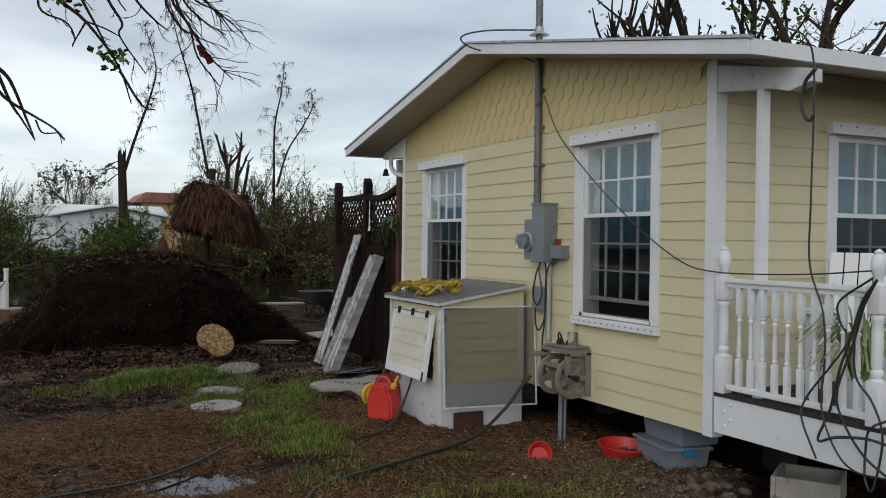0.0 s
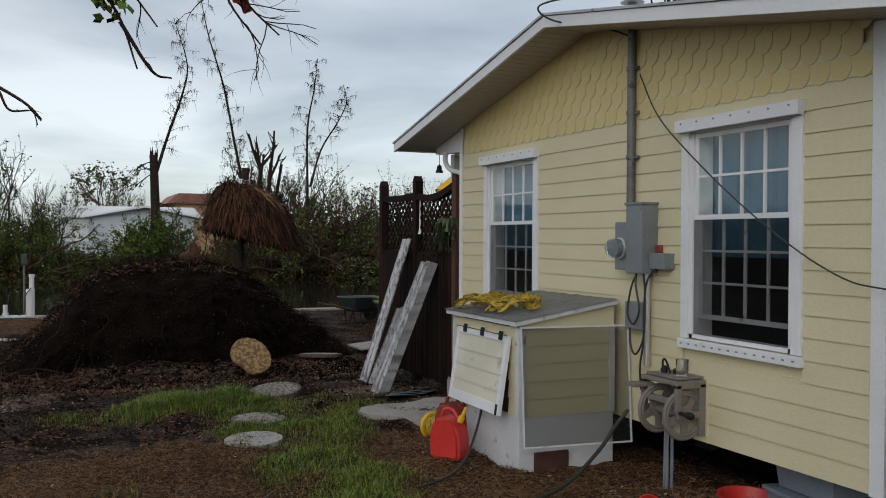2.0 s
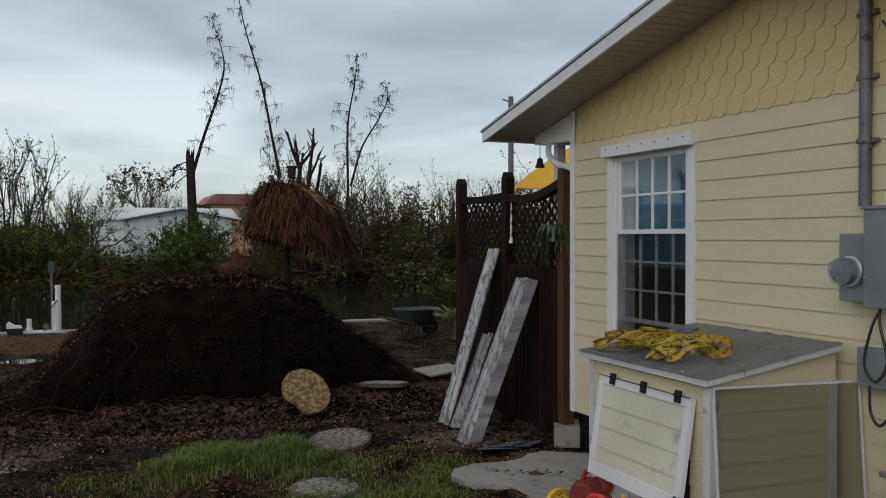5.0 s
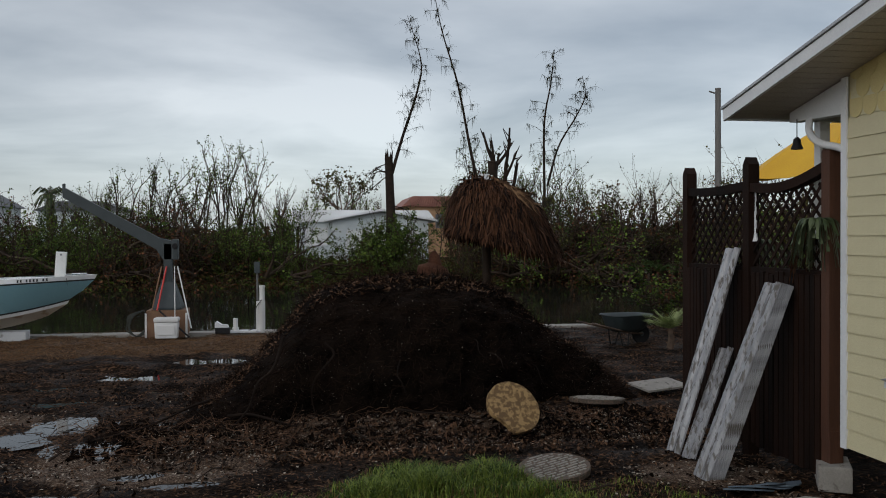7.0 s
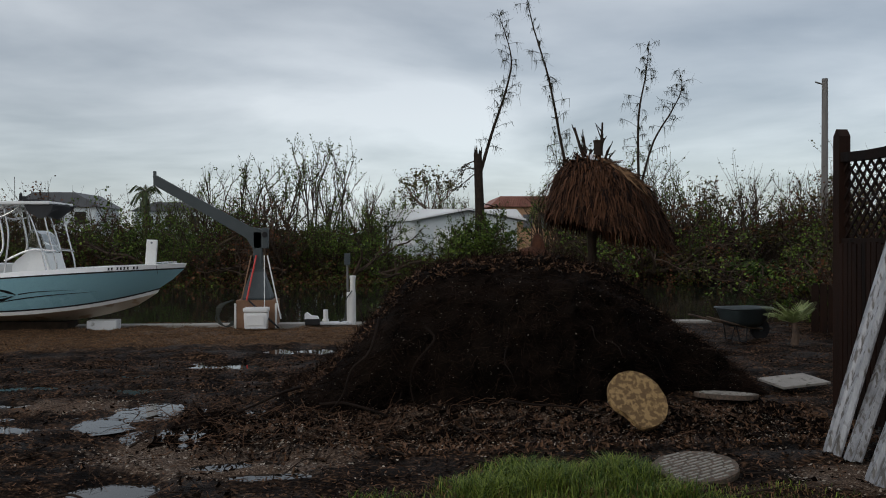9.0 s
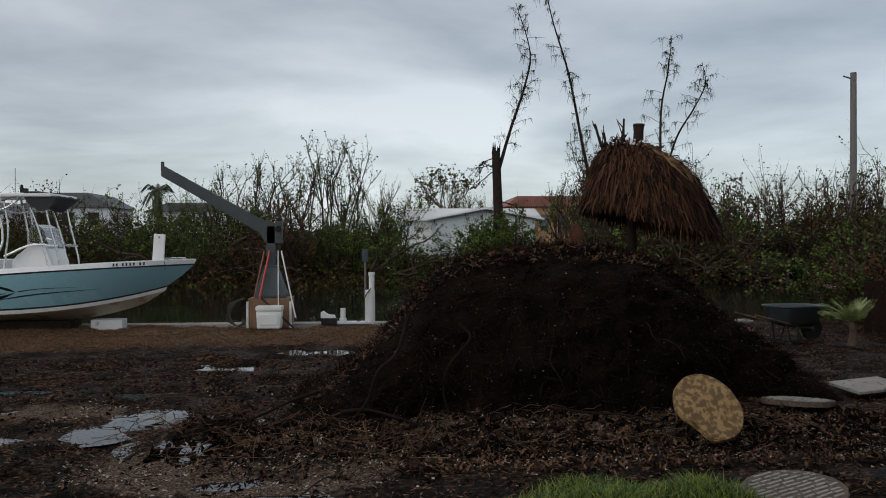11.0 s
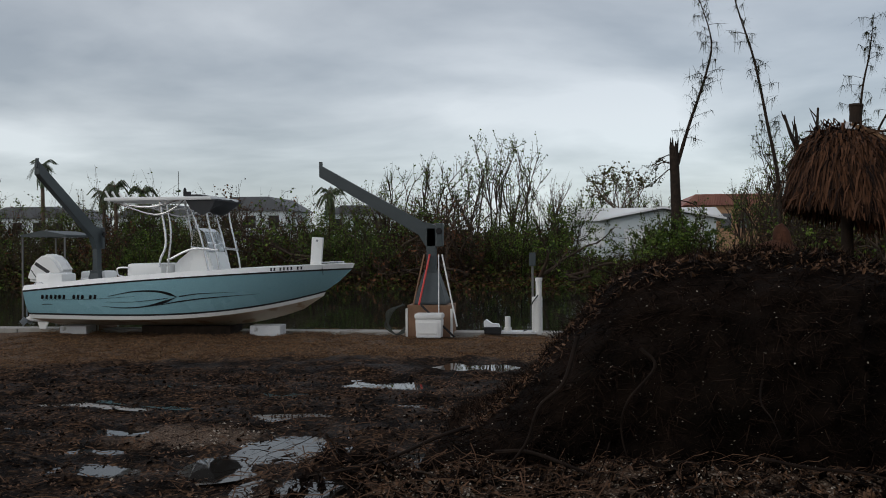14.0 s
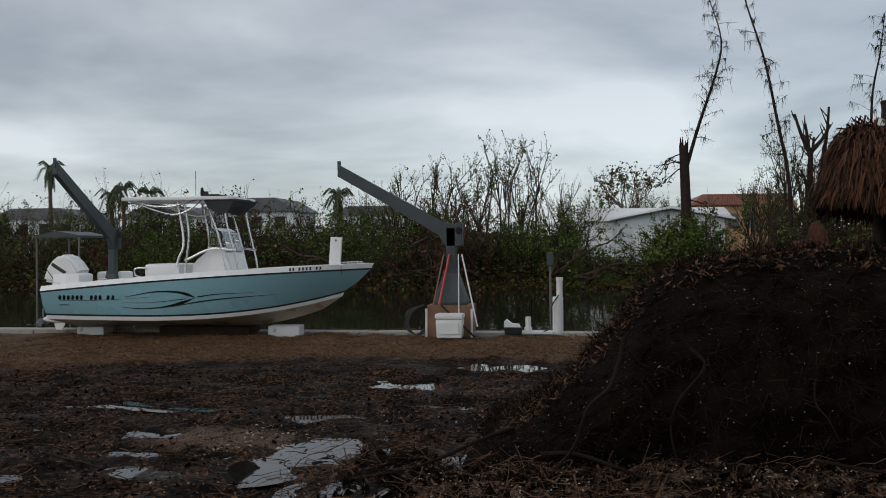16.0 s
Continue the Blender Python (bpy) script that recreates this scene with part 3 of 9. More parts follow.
def ground_material():
    """Wet mulch and mud, with rust-coloured needles, straw and pale shell grit lying in patches where they lie in the yard."""
    m = bpy.data.materials.new("wet_mulch_ground")
    m.use_nodes = True
    n, l = m.node_tree.nodes, m.node_tree.links
    p = n["Principled BSDF"]
    tc = n.new("ShaderNodeTexCoord")

    def tex(scale, detail=6):
        t = n.new("ShaderNodeTexNoise")
        t.inputs["Scale"].default_value, t.inputs["Detail"].default_value = scale, detail
        l.new(tc.outputs["Object"], t.inputs["Vector"])
        return t.outputs[0]

    def ramp(src, stops):
        r = n.new("ShaderNodeValToRGB")
        for e, (at, c) in zip(r.color_ramp.elements, (stops[0], stops[-1])):
            e.position, e.color = at, (*c, 1)
        for at, c in stops[1:-1]:
            e = r.color_ramp.elements.new(at)
            e.color = (*c, 1)
        l.new(src, r.inputs[0])
        return r.outputs[0]

    def mix(fac, a, b):
        x = n.new("ShaderNodeMix")
        x.data_type = "RGBA"
        l.new(fac, x.inputs["Factor"])
        l.new(a, x.inputs["A"])
        l.new(b, x.inputs["B"])
        return x.outputs["Result"]

    cover = n.new("ShaderNodeVertexColor")
    cover.layer_name = "cover"
    sep = n.new("ShaderNodeSeparateColor")
    l.new(cover.outputs[0], sep.inputs[0])
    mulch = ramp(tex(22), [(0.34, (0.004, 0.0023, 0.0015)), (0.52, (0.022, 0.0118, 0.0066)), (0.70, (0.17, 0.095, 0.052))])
    needles = ramp(tex(38), [(0.3, (0.014, 0.008, 0.0045)), (0.50, (0.075, 0.042, 0.024)), (0.70, (0.25, 0.160, 0.092))])
    soil = ramp(tex(30), [(0.3, (0.014, 0.012, 0.006)), (0.7, (0.05, 0.04, 0.018))])
    grit = ramp(tex(60), [(0.35, (0.025, 0.016, 0.011)), (0.55, (0.12, 0.082, 0.058)), (0.72, (0.32, 0.25, 0.19))])

    def broken(channel):
        """A patch's edge, broken up by the grain."""
        a = n.new("ShaderNodeMath")
        a.operation = "ADD"
        l.new(sep.outputs[channel], a.inputs[0])
        l.new(tex(9), a.inputs[1])
        return ramp(a.outputs[0], [(0.68, (0, 0, 0)), (0.98, (1, 1, 1))])

    # random blotches scale the mulch colour down, lowest near 0.16
    blotches = ramp(tex(2.4, 8), [(0.40, (0.16, 0.15, 0.14)), (0.62, (1.0, 1.0, 1.0))])
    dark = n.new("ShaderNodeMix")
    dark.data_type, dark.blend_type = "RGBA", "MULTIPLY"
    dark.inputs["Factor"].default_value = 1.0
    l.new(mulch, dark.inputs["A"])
    l.new(blotches, dark.inputs["B"])
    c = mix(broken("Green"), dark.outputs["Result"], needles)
    c = mix(broken("Red"), c, soil)
    c = mix(broken("Blue"), c, grit)
    l.new(c, p.inputs["Base Color"])
    wet = ramp(tex(1.3), [(0.38, (0.55, 0.55, 0.55)), (0.60, (0.95, 0.95, 0.95))])
    l.new(wet, p.inputs["Roughness"])
    p.inputs["Specular IOR Level"].default_value = 0.07
    bp = n.new("ShaderNodeBump")
    bp.inputs["Strength"].default_value, bp.inputs["Distance"].default_value = 0.7, 0.03
    l.new(tex(45, 8), bp.inputs["Height"])
    l.new(bp.outputs[0], p.inputs["Normal"])
    return m


def cover_at(x, y):
    """How much grass soil, needle litter and shell grit lies at a place."""
    g = min(1.0, grass_at(x, y) * 1.3)
    wave = noise.noise(Vector((x * 0.8, y * 0.8, 21)))
    need = 0.0
    edge = 19.6 + 0.9 * wave - 1.3 * min(1.0, max(0.0, (-3.0 - x) / 3.0))
    need = min(1.0, max(0.0, (y - edge) / 1.6)) * (0.85 + 0.4 * wave) * min(1.0, max(0.0, (6.0 - x) / 2.0))
    if y < 10.5 and x < 3.2:
        need = max(need, min(1.0, (10.5 - y) / 1.5) * min(1.0, (3.2 - x) / 1.2) * (0.55 + 0.6 * wave))
    if 2.6 < x < 5.5 and 5.0 < y < 9.2:
        need = max(need, 0.6 + 0.6 * wave)
    grit = 0.0
    for px, py, rx, ry, k in ((0.45, 13.5, 0.9, 0.8, 1.0), (2.5, 13.8, 1.2, 0.5, 0.9), (-0.5, 12.8, 1.2, 0.9, 1.0), (-2.6, 14.9, 0.9, 0.5, 0.5), (4.6, 5.6, 1.0, 1.2, 0.8), (4.3, 11.4, 0.7, 0.6, 0.6), (-0.2, 13.0, 0.6, 0.6, 0.5), (4.5, 9.9, 0.8, 0.8, 0.9)):
        grit = max(grit, k * max(0.0, 1.2 - ((x - px) / rx) ** 2 - ((y - py) / ry) ** 2))
    if y > 44:
        g, need, grit = 0.6, 0.3, 0.0
    return g, need, min(1.0, grit), 1.0


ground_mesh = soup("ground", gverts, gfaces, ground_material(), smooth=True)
paint = ground_mesh.color_attributes.new("cover", "FLOAT_COLOR", "POINT")
paint.data.foreach_set("color", np.array([cover_at(x, y) for x, y, _ in gverts], dtype=np.float32).ravel())
tagged(new("ground", ground_mesh), "wet dark mulch yard with mud, needles and shell grit", "ground", kind="structure")


def water_material(name, deep, ripple, scale, rough):
    m = bpy.data.materials.new(name)
    m.use_nodes = True
    n, l = m.node_tree.nodes, m.node_tree.links
    p = n["Principled BSDF"]
    p.inputs["Base Color"].default_value, p.inputs["Roughness"].default_value, p.inputs["IOR"].default_value = (*deep, 1), rough, 1.33
    tc, t, bp = n.new("ShaderNodeTexCoord"), n.new("ShaderNodeTexNoise"), n.new("ShaderNodeBump")
    t.inputs["Scale"].default_value, t.inputs["Detail"].default_value = scale, 3
    l.new(tc.outputs["Object"], t.inputs["Vector"])
    bp.inputs["Strength"].default_value, bp.inputs["Distance"].default_value = ripple, 0.02
    l.new(t.outputs[0], bp.inputs["Height"])
    l.new(bp.outputs[0], p.inputs["Normal"])
    return m


M["canal"] = water_material("canal_water", (0.012, 0.014, 0.010), 0.30, 1.6, 0.02)
M["puddle"] = water_material("puddle_water", (0.012, 0.010, 0.008), 0.01, 4.0, 0.02)
bm = B()
box(bm, -1500, 1500, 23.0, 58.0, -1.25, -0.25)
solo("water", bm, M["canal"], "still dark green canal water reflecting bare trees", "water", kind="structure")
for px, py, rx, ry in PUDDLES:
    bm = B()
    prism(bm, [(1.7 * rx * math.cos(a * math.pi / 12), 1.7 * ry * math.sin(a * math.pi / 12)) for a in range(24)], 0.004)
    solo("puddle", bm, M["puddle"], "shallow puddle of still rainwater in the mud", "puddle", "puddles in the yard", at=pose(px, py, -0.022 - 0.0011 * PUDDLES.index((px, py, rx, ry)) * 0.5))

# seawall cap along the canal
bm = B()
for k in range(11):
    x0 = -26 + 3.2 * k
    box(bm, x0, min(x0 + 3.185, 7.5), 23.75, 24.15, -1.2, 0.10 + 0.004 * (k % 3), bevel=0.012)
solo("seawall", bm, M["concrete"], "low pale concrete seawall cap along the canal", "seawall", kind="structure")

# ---- house shell ----
WX, Y0, Y1, YM = 4.94, 4.86, 10.79, 8.02      # outer siding plane, corners, ridge
Z0, ZS, COURSE = 0.450, 2.950, 0.147           # bottom of the siding, foot of the shingles, exposure
X1 = 13.0
WIN = {"window_1": (5.48, 6.69), "window_2": (8.93, 10.14)}
WZ0, WZ1 = 1.14, 2.80


def soffit_z(y):
    return 3.85 - (0.205 if y > YM else 0.183) * abs(y - YM)


wall_west = thing("wall_west", WX, YM, Z0, label="pale yellow lap-sided gable wall with scalloped shingles", category="wall", kind="structure")
bm = B()
dx, dy, dz = -WX, -YM, -Z0
spans = [Y0, 5.56, 6.61, 9.01, 10.06, Y1]
for a, b, solid in zip(spans, spans[1:], (1, 0, 1, 0, 1)):
    if solid:
        box(bm, WX + 0.02 + dx, WX + 0.17 + dx, a + dy, b + dy, 0, 3.2 + dz)
    else:
        box(bm, WX + 0.02 + dx, WX + 0.17 + dx, a + dy, b + dy, 0, 1.21 + dz)
        box(bm, WX + 0.02 + dx, WX + 0.17 + dx, a + dy, b + dy, 2.80 + dz, 3.2 + dz)
prism(bm, [(Y0 + dy, 3.2 + dz), (Y1 + dy, 3.2 + dz), (Y1 + dy, soffit_z(Y1) + dz), (0, 3.86 + dz), (Y0 + dy, soffit_z(Y0) + dz)], 0.15,
      Matrix(((0, 0, 1, 0.02), (1, 0, 0, 0), (0, 1, 0, 0), (0, 0, 0, 1))))
part("sheathing", bm, M["siding"], wall_west)

wall_south = thing("wall_south", WX, Y0, Z0, label="pale yellow lap-sided porch wall of the house", category="wall", kind="structure")
bm = B()
for x0, x1, z0, z1 in ((WX + 0.17, 6.17, Z0, 3.3), (7.2, X1, Z0, 3.3), (6.17, 7.2, Z0, 1.21), (6.17, 7.2, 2.80, 3.3)):
    box(bm, x0 - WX, x1 - WX, 0.02, 0.17, z0 - Z0, z1 - Z0)
part("sheathing", bm, M["siding"], wall_south)
bm = B()
box(bm, WX + 0.17, X1, Y1 - 0.17, Y1, Z0, 3.3)
solo("wall_north", bm, M["siding"], "pale yellow far side wall of the house", "wall", kind="structure")
bm = B()
box(bm, X1, X1 + 0.15, Y0, Y1, Z0, 3.7)
solo("wall_east", bm, M["siding"], "pale yellow back wall of the house", "wall", kind="structure")
# crawl-space shade is put into the floor's colour
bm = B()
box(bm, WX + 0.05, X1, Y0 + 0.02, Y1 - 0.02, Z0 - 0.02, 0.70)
solo("floor", bm, M["dark"], "raised timber floor of the house, near-black in place of shade", "floor", kind="structure")
# ceiling takes the dark room colour in place of indoor shade
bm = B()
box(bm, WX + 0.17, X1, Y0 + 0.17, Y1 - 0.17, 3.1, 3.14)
solo("ceiling", bm, M["room"], "flat ceiling inside the house, painted dark for indoor shade", "ceiling", kind="structure")
# partition added to close the darkened room
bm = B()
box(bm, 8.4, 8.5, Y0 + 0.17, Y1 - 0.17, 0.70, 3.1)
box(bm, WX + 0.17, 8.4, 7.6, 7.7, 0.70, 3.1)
solo("inner_wall", bm, M["room"], "added partition wall inside the house, painted dark for indoor shade", "wall", kind="structure")

# roof slab with fascia and soffit; the porch side runs on further and flatter than the other
EX = 4.45
ALONG_X = Matrix(((0, 0, 1, 0), (1, 0, 0, 0), (0, 1, 0, 0), (0, 0, 0, 1)))
roof = thing("roof", EX, YM, 3.2, label="low white gable roof with deep eaves", category="roof", kind="structure")
SLOPES = ((1, 3.78, 0.205, 2.77), (-1, 3.96, 0.183, 3.16))


def slope_strip(bm, s, run, fall, low, high, x0, x1, start=0.0):
    """A strip along one roof slope, between two heights over the ridge line, from x0 to x1."""
    prism(bm, [(start * s, low - fall * start), (run * s, low - fall * run), (run * s, high - fall * run), (start * s, high - fall * start)], x1 - x0, Matrix.Translation((x0, 0, 0)) @ ALONG_X)


bm = B()
for s, run, fall, _ in SLOPES:
    slope_strip(bm, s, run - 0.03, fall, 0.65, 0.75, 0.03, X1 + 0.5 - EX)
part("roof_deck", bm, M["roofing"], roof)
for s, run, fall, _ in SLOPES:
    bm = B()
    slope_strip(bm, s, run, fall, 0.640, 0.738, 0.0, 0.028)
    part("rake_fascia", bm, M["white"], roof)
    bm = B()
    slope_strip(bm, s, run + 0.015, fall, 0.744, 0.765, -0.015, 0.045)
    part("drip_edge", bm, M["sheet"], roof, "grey curled roofing edge")
    bm = B()
    y0, y1 = sorted((run * s, (run - 0.03) * s))
    box(bm, 0.03, X1 + 0.5 - EX, y0, y1, 0.645 - fall * run, 0.742 - fall * run)
    part("eave_fascia", bm, M["white"], roof)
# soffit boards, laid across from fascia to wall
bm = B()
for s, run, fall, wall in SLOPES:
    for k in range(int(run / 0.1)):
        a, b = k * 0.1 + 0.004, min(k * 0.1 + 0.096, run - 0.04)
        slope_strip(bm, s, b, fall, 0.642, 0.648, 0.03, WX - EX + 0.03 if b < wall else X1 - EX, a)
part("soffit", bm, M["soffit"], roof, "dull beige grooved soffit boards")

# corner boards
for yc, s, w in ((Y0, 1, 0.085), (Y1, -1, 0.05)):
    bm = B()
    box(bm, WX - 0.022, WX - 0.002, min(yc - 0.02 * s, yc + w * s), max(yc - 0.02 * s, yc + w * s), Z0 - 0.01, soffit_z(yc) - 0.01, bevel=0.003)
    box(bm, WX - 0.002, WX + 0.085, min(yc - 0.02 * s, yc - 0.002 * s), max(yc - 0.02 * s, yc - 0.002 * s), Z0 - 0.01, soffit_z(yc) - 0.01, bevel=0.003)
    solo("trim", bm, M["white"], "white painted corner board of the house", "trim", kind="structure")

# ---- root mound ----
def mound_crest(x):
    xs = (-0.40, 0.02, 0.36, 0.62, 0.80, 1.04, 1.28, 1.8, 2.3, 2.9, 3.3, 3.78, 4.10, 4.42, 4.85, 5.3)
    zs = (0.02, 0.22, 0.50, 0.80, 1.0, 1.30, 1.46, 1.57, 1.62, 1.58, 1.50, 1.24, 0.97, 0.70, 0.42, 0.05)
    return float(np.interp(x, xs, zs))


def mound_point(x, v):
    """A point on the mound: v runs 0 to 1 from the foot of the steep front over the crest to the foot of the back."""
    top = mound_crest(x)
    k = min(1.0, max(0.0, (x - 2.9) / 1.3))
    k = k * k * (3 - 2 * k)
    foot, crest_y = 14.15 + 0.95 * k, 15.4 + 0.45 * k
    if v < 0.5:
        s = v / 0.5
        y = foot + (crest_y - foot) * s ** 1.5 - 0.25 * math.sin(math.pi * s) * (1 if x < 2.8 else 0.3)
        z = top * math.sin(s * math.pi / 2) ** 0.9
    else:
        s = (v - 0.5) / 0.5
        y = crest_y + 2.2 * s
        z = top * (1 - s * s * (3 - 2 * s))
    n = noise.fractal(Vector((x * 1.3, y * 1.3, z * 1.3)), 0.7, 2.0, 5)
    f = noise.fractal(Vector((x * 6, y * 6, z * 6 + 5)), 0.7, 2.0, 3)
    k = min(1.0, top / 0.5)
    return Vector((x + 0.08 * f * k, y - (0.14 * n + 0.05 * f) * k, z + (0.03 * n + 0.025 * f) * k - 0.03))


MU, MV = 150, 110
mverts = [mound_point(-0.40 + 5.70 * i / MU, j / MV) for j in range(MV + 1) for i in range(MU + 1)]
mfaces = [(j * (MU + 1) + i, j * (MU + 1) + i + 1, (j + 1) * (MU + 1) + i + 1, (j + 1) * (MU + 1) + i) for j in range(MV) for i in range(MU)]
root_mound = thing("root_mound", 2.2, 15.2, 0, label="big black mound of uprooted soil and fine roots", category="soil mound")
me = soup("mound", [v - Vector((2.2, 15.2, 0)) for v in mverts], mfaces, M["soil"], smooth=True)
piece("soil_body", me, root_mound)

# ---- windows ----
def window(name, w, z0, z1, at, label, opened=0.12):
    """A double-hung window in a frame w wide, built facing -y, its outer sill corner at the origin of at; x runs along the wall."""
    win = thing(name, label=label, category="window", kind="structure")
    win.matrix_world = at
    h = z1 - z0
    tw = 0.085
    for nm, x0, x1, a, b in (("casing", 0, tw, 0.07, h), ("casing", w - tw, w, 0.07, h), ("head_casing", tw, w - tw, h - 0.012, h)):
        bm = B()
        box(bm, x0, x1, -0.03, 0.0, a, b, bevel=0.004)
        part(nm, bm, M["white"], win)
    # storm-panel tracks: a boxed header above and a strip below
    bm = B()
    box(bm, -0.02, w + 0.015, -0.085, -0.03, h - 0.02, h + 0.075, bevel=0.006)
    box(bm, -0.02, w + 0.015, -0.03, 0.0, h, h + 0.075)
    hood = part("storm_track", bm, M["white"], win)
    for k in range(7):
        bm = B()
        lathe(bm, [(0.007, 0), (0.007, 0.006), (0.003, 0.008)], 8, pose(0.06 + k * (w - 0.12) / 6, -0.085, h + 0.045, 90, 0, 0))
        part("screw", bm, M["grey_box"], hood)
    bm = B()
    box(bm, -0.012, w + 0.012, -0.05, 0.0, -0.005, 0.065, bevel=0.005)
    sill = part("window_sill", bm, M["white"], win)
    # the slots' shade is drawn as grey bars on the strip
    bm = B()
    for k in range(14):
        x = 0.04 + k * (w - 0.08) / 13
        box(bm, x - 0.012, x + 0.012, -0.0525, -0.0505, 0.025, 0.037)
    part("slot_row", bm, M["grey_box"], sill, "grey bars for the shade in the sill track's slots", kind="stuff")
    # frame
    fx0, fx1, fz0, fz1 = tw, w - tw, 0.075, h - 0.012
    bm = B()
    box(bm, fx0, fx0 + 0.035, -0.012, 0.18, fz0, fz1)
    box(bm, fx1 - 0.035, fx1, -0.012, 0.18, fz0, fz1)
    box(bm, fx0, fx1, -0.012, 0.18, fz1 - 0.02, fz1)
    box(bm, fx0, fx1, -0.012, 0.09, fz0, fz0 + 0.03)
    part("window_frame", bm, M["white"], win)
    mid = fz0 + 0.585 * (fz1 - fz0)

    def sash(nm, x0, x1, a, b, y, cols, rows, material):
        bm = B()
        fw = 0.035
        box(bm, x0, x0 + fw, y, y + 0.03, a, b)
        box(bm, x1 - fw, x1, y, y + 0.03, a, b)
        box(bm, x0 + fw, x1 - fw, y, y + 0.03, a, a + fw)
        box(bm, x0 + fw, x1 - fw, y, y + 0.03, b - fw, b)
        for c in range(1, cols):
            x = x0 + fw + c * (x1 - x0 - 2 * fw) / cols
            box(bm, x - 0.009, x + 0.009, y + 0.004, y + 0.026, a + fw, b - fw)
        for r in range(1, rows):
            z = a + fw + r * (b - a - 2 * fw) / rows
            box(bm, x0 + fw, x1 - fw, y + 0.006, y + 0.024, z - 0.009, z + 0.009)
        s = part(nm, bm, material, win)
        bm = B()
        box(bm, x0 + fw, x1 - fw, y + 0.012, y + 0.018, a + fw, b - fw)
        g = part("pane", bm, M["glass"], s)
        g.visible_shadow = False
        return s

    x0, x1 = fx0 + 0.035, fx1 - 0.035
    sash("upper_sash", x0, x1, mid - 0.02, fz1 - 0.02, 0.012, 4, 2, M["white"])
    sash("lower_sash", x0, x1, fz0 + 0.03 + opened, mid + 0.02, 0.05, 4, 3, M["dirty_white"])
    # insect screen over the lower half
    bm = B()
    box(bm, x0, x1, 0.002, 0.0035, fz0 + 0.03, mid - 0.02)
    part("insect_screen", bm, M["mesh"], win, "fine dark insect mesh", kind="stuff")
    # thin curtain inside; its blue stands in for sky reflected in the panes
    bm = B()
    pts = [(x0 - 0.05 + k * (x1 - x0 + 0.1) / 40, 0.20 + 0.025 * math.sin(k * 1.35)) for k in range(41)]
    ring = [(p, 0) for p in pts]
    low = [bm.verts.new((x, y, mid - 0.30)) for x, y in pts]
    high = [bm.verts.new((x, y, fz1 + 0.05)) for x, y in pts]
    for a in range(40):
        bm.faces.new((low[a], low[a + 1], high[a + 1], high[a]))
    solo("curtain", bm, M["curtain"], "thin curtain behind the window, blue for reflected sky", "curtain", "curtains in the windows", smooth=True, at=at)
    return win


WEST = Matrix(((0, 1, 0, WX), (-1, 0, 0, 0), (0, 0, 1, 0), (0, 0, 0, 1)))   # x along -y, facing -x
for nm, (ya, yb) in WIN.items():
    m = WEST.copy()
    m.translation = (WX, yb, WZ0)
    window(nm, yb - ya, WZ0, WZ1, m, "white double-hung window with muntins and a raised lower sash")
window("window_3", 1.2, WZ0, WZ1, pose(6.09, Y0, WZ0), "white double-hung porch window with muntins")

# ---- service entrance on the gable wall ----
mast = thing("service_mast", WX - 0.045, 7.32, 2.27, label="grey steel conduit mast on the gable wall", category="conduit")
bm = B()
tube(bm, [(0, 0, 0), (0, 0, 3.2)], 0.036, 14)
part("pipe", bm, M["conduit"], mast, smooth=True)
for z in (0.38, 0.75, 1.12):
    bm = B()
    tube(bm, [(0, 0, z - 0.016), (0, 0, z + 0.016)], 0.044, 14)
    box(bm, 0.0, 0.045, -0.07, 0.07, z - 0.013, z + 0.013)
    part("pipe_strap", bm, M["conduit"], mast)
bm = B()
lathe(bm, [(0.10, 1.67), (0.09, 1.68), (0.05, 1.70), (0.044, 1.75), (0.038, 1.75)], 18)
part("flashing", bm, M["sheet"], mast, "grey roof boot round the mast", smooth=True)
bm = B()
tube(bm, curve([(0.02, 0.0, 1.38), (-0.1, 0.25, 1.5), (-0.5, 0.42, 1.56), (-0.66, 0.42, 1.66), (-0.5, 0.2, 1.70), (-0.02, 0.0, 1.72)]), 0.008, 6)
part("drop_cable", bm, M["cable"], mast, "black cable looping up over the eave", smooth=True)

panel = thing("electric_panel", WX, 7.10, 1.69, label="grey metal electric panel with a glass meter", category="electric panel")
bm = B()
box(bm, -0.165, 0, -0.10, 0.12, 0, 0.56, bevel=0.008)
box(bm, -0.175, 0, -0.11, 0.13, 0.555, 0.575, bevel=0.004)
part("cabinet", bm, M["grey_box"], panel)
bm = B()
box(bm, -0.12, 0, 0.12, 0.34, 0.02, 0.42, bevel=0.01)
meter = part("meter_socket", bm, M["grey_box"], panel)
RX = Matrix.Rotation(radians(-90), 4, "Y")
bm = B()
lathe(bm, [(0.088, 0), (0.09, 0.03), (0.084, 0.035)], 28, Matrix.Translation((-0.12, 0.23, 0.20)) @ RX)
part("meter_ring", bm, M["alu"], meter, smooth=True)
bm = B()
lathe(bm, [(0.055, 0), (0.055, 0.05), (0.05, 0.055)], 24, Matrix.Translation((-0.15, 0.23, 0.20)) @ RX)
box(bm, -0.207, -0.205, 0.20, 0.26, 0.19, 0.225)
part("meter_dial", bm, M["grey_box"], meter, smooth=True)
bm = B()
lathe(bm, [(0.08, 0), (0.08, 0.06), (0.075, 0.09), (0.05, 0.108), (0.01, 0.113)], 28, Matrix.Translation((-0.15, 0.23, 0.20)) @ RX)
part("meter_glass", bm, M["clear"], meter, smooth=True).visible_shadow = False
bm = B()
box(bm, -0.10, 0, -0.31, -0.105, 0.04, 0.165, bevel=0.006)
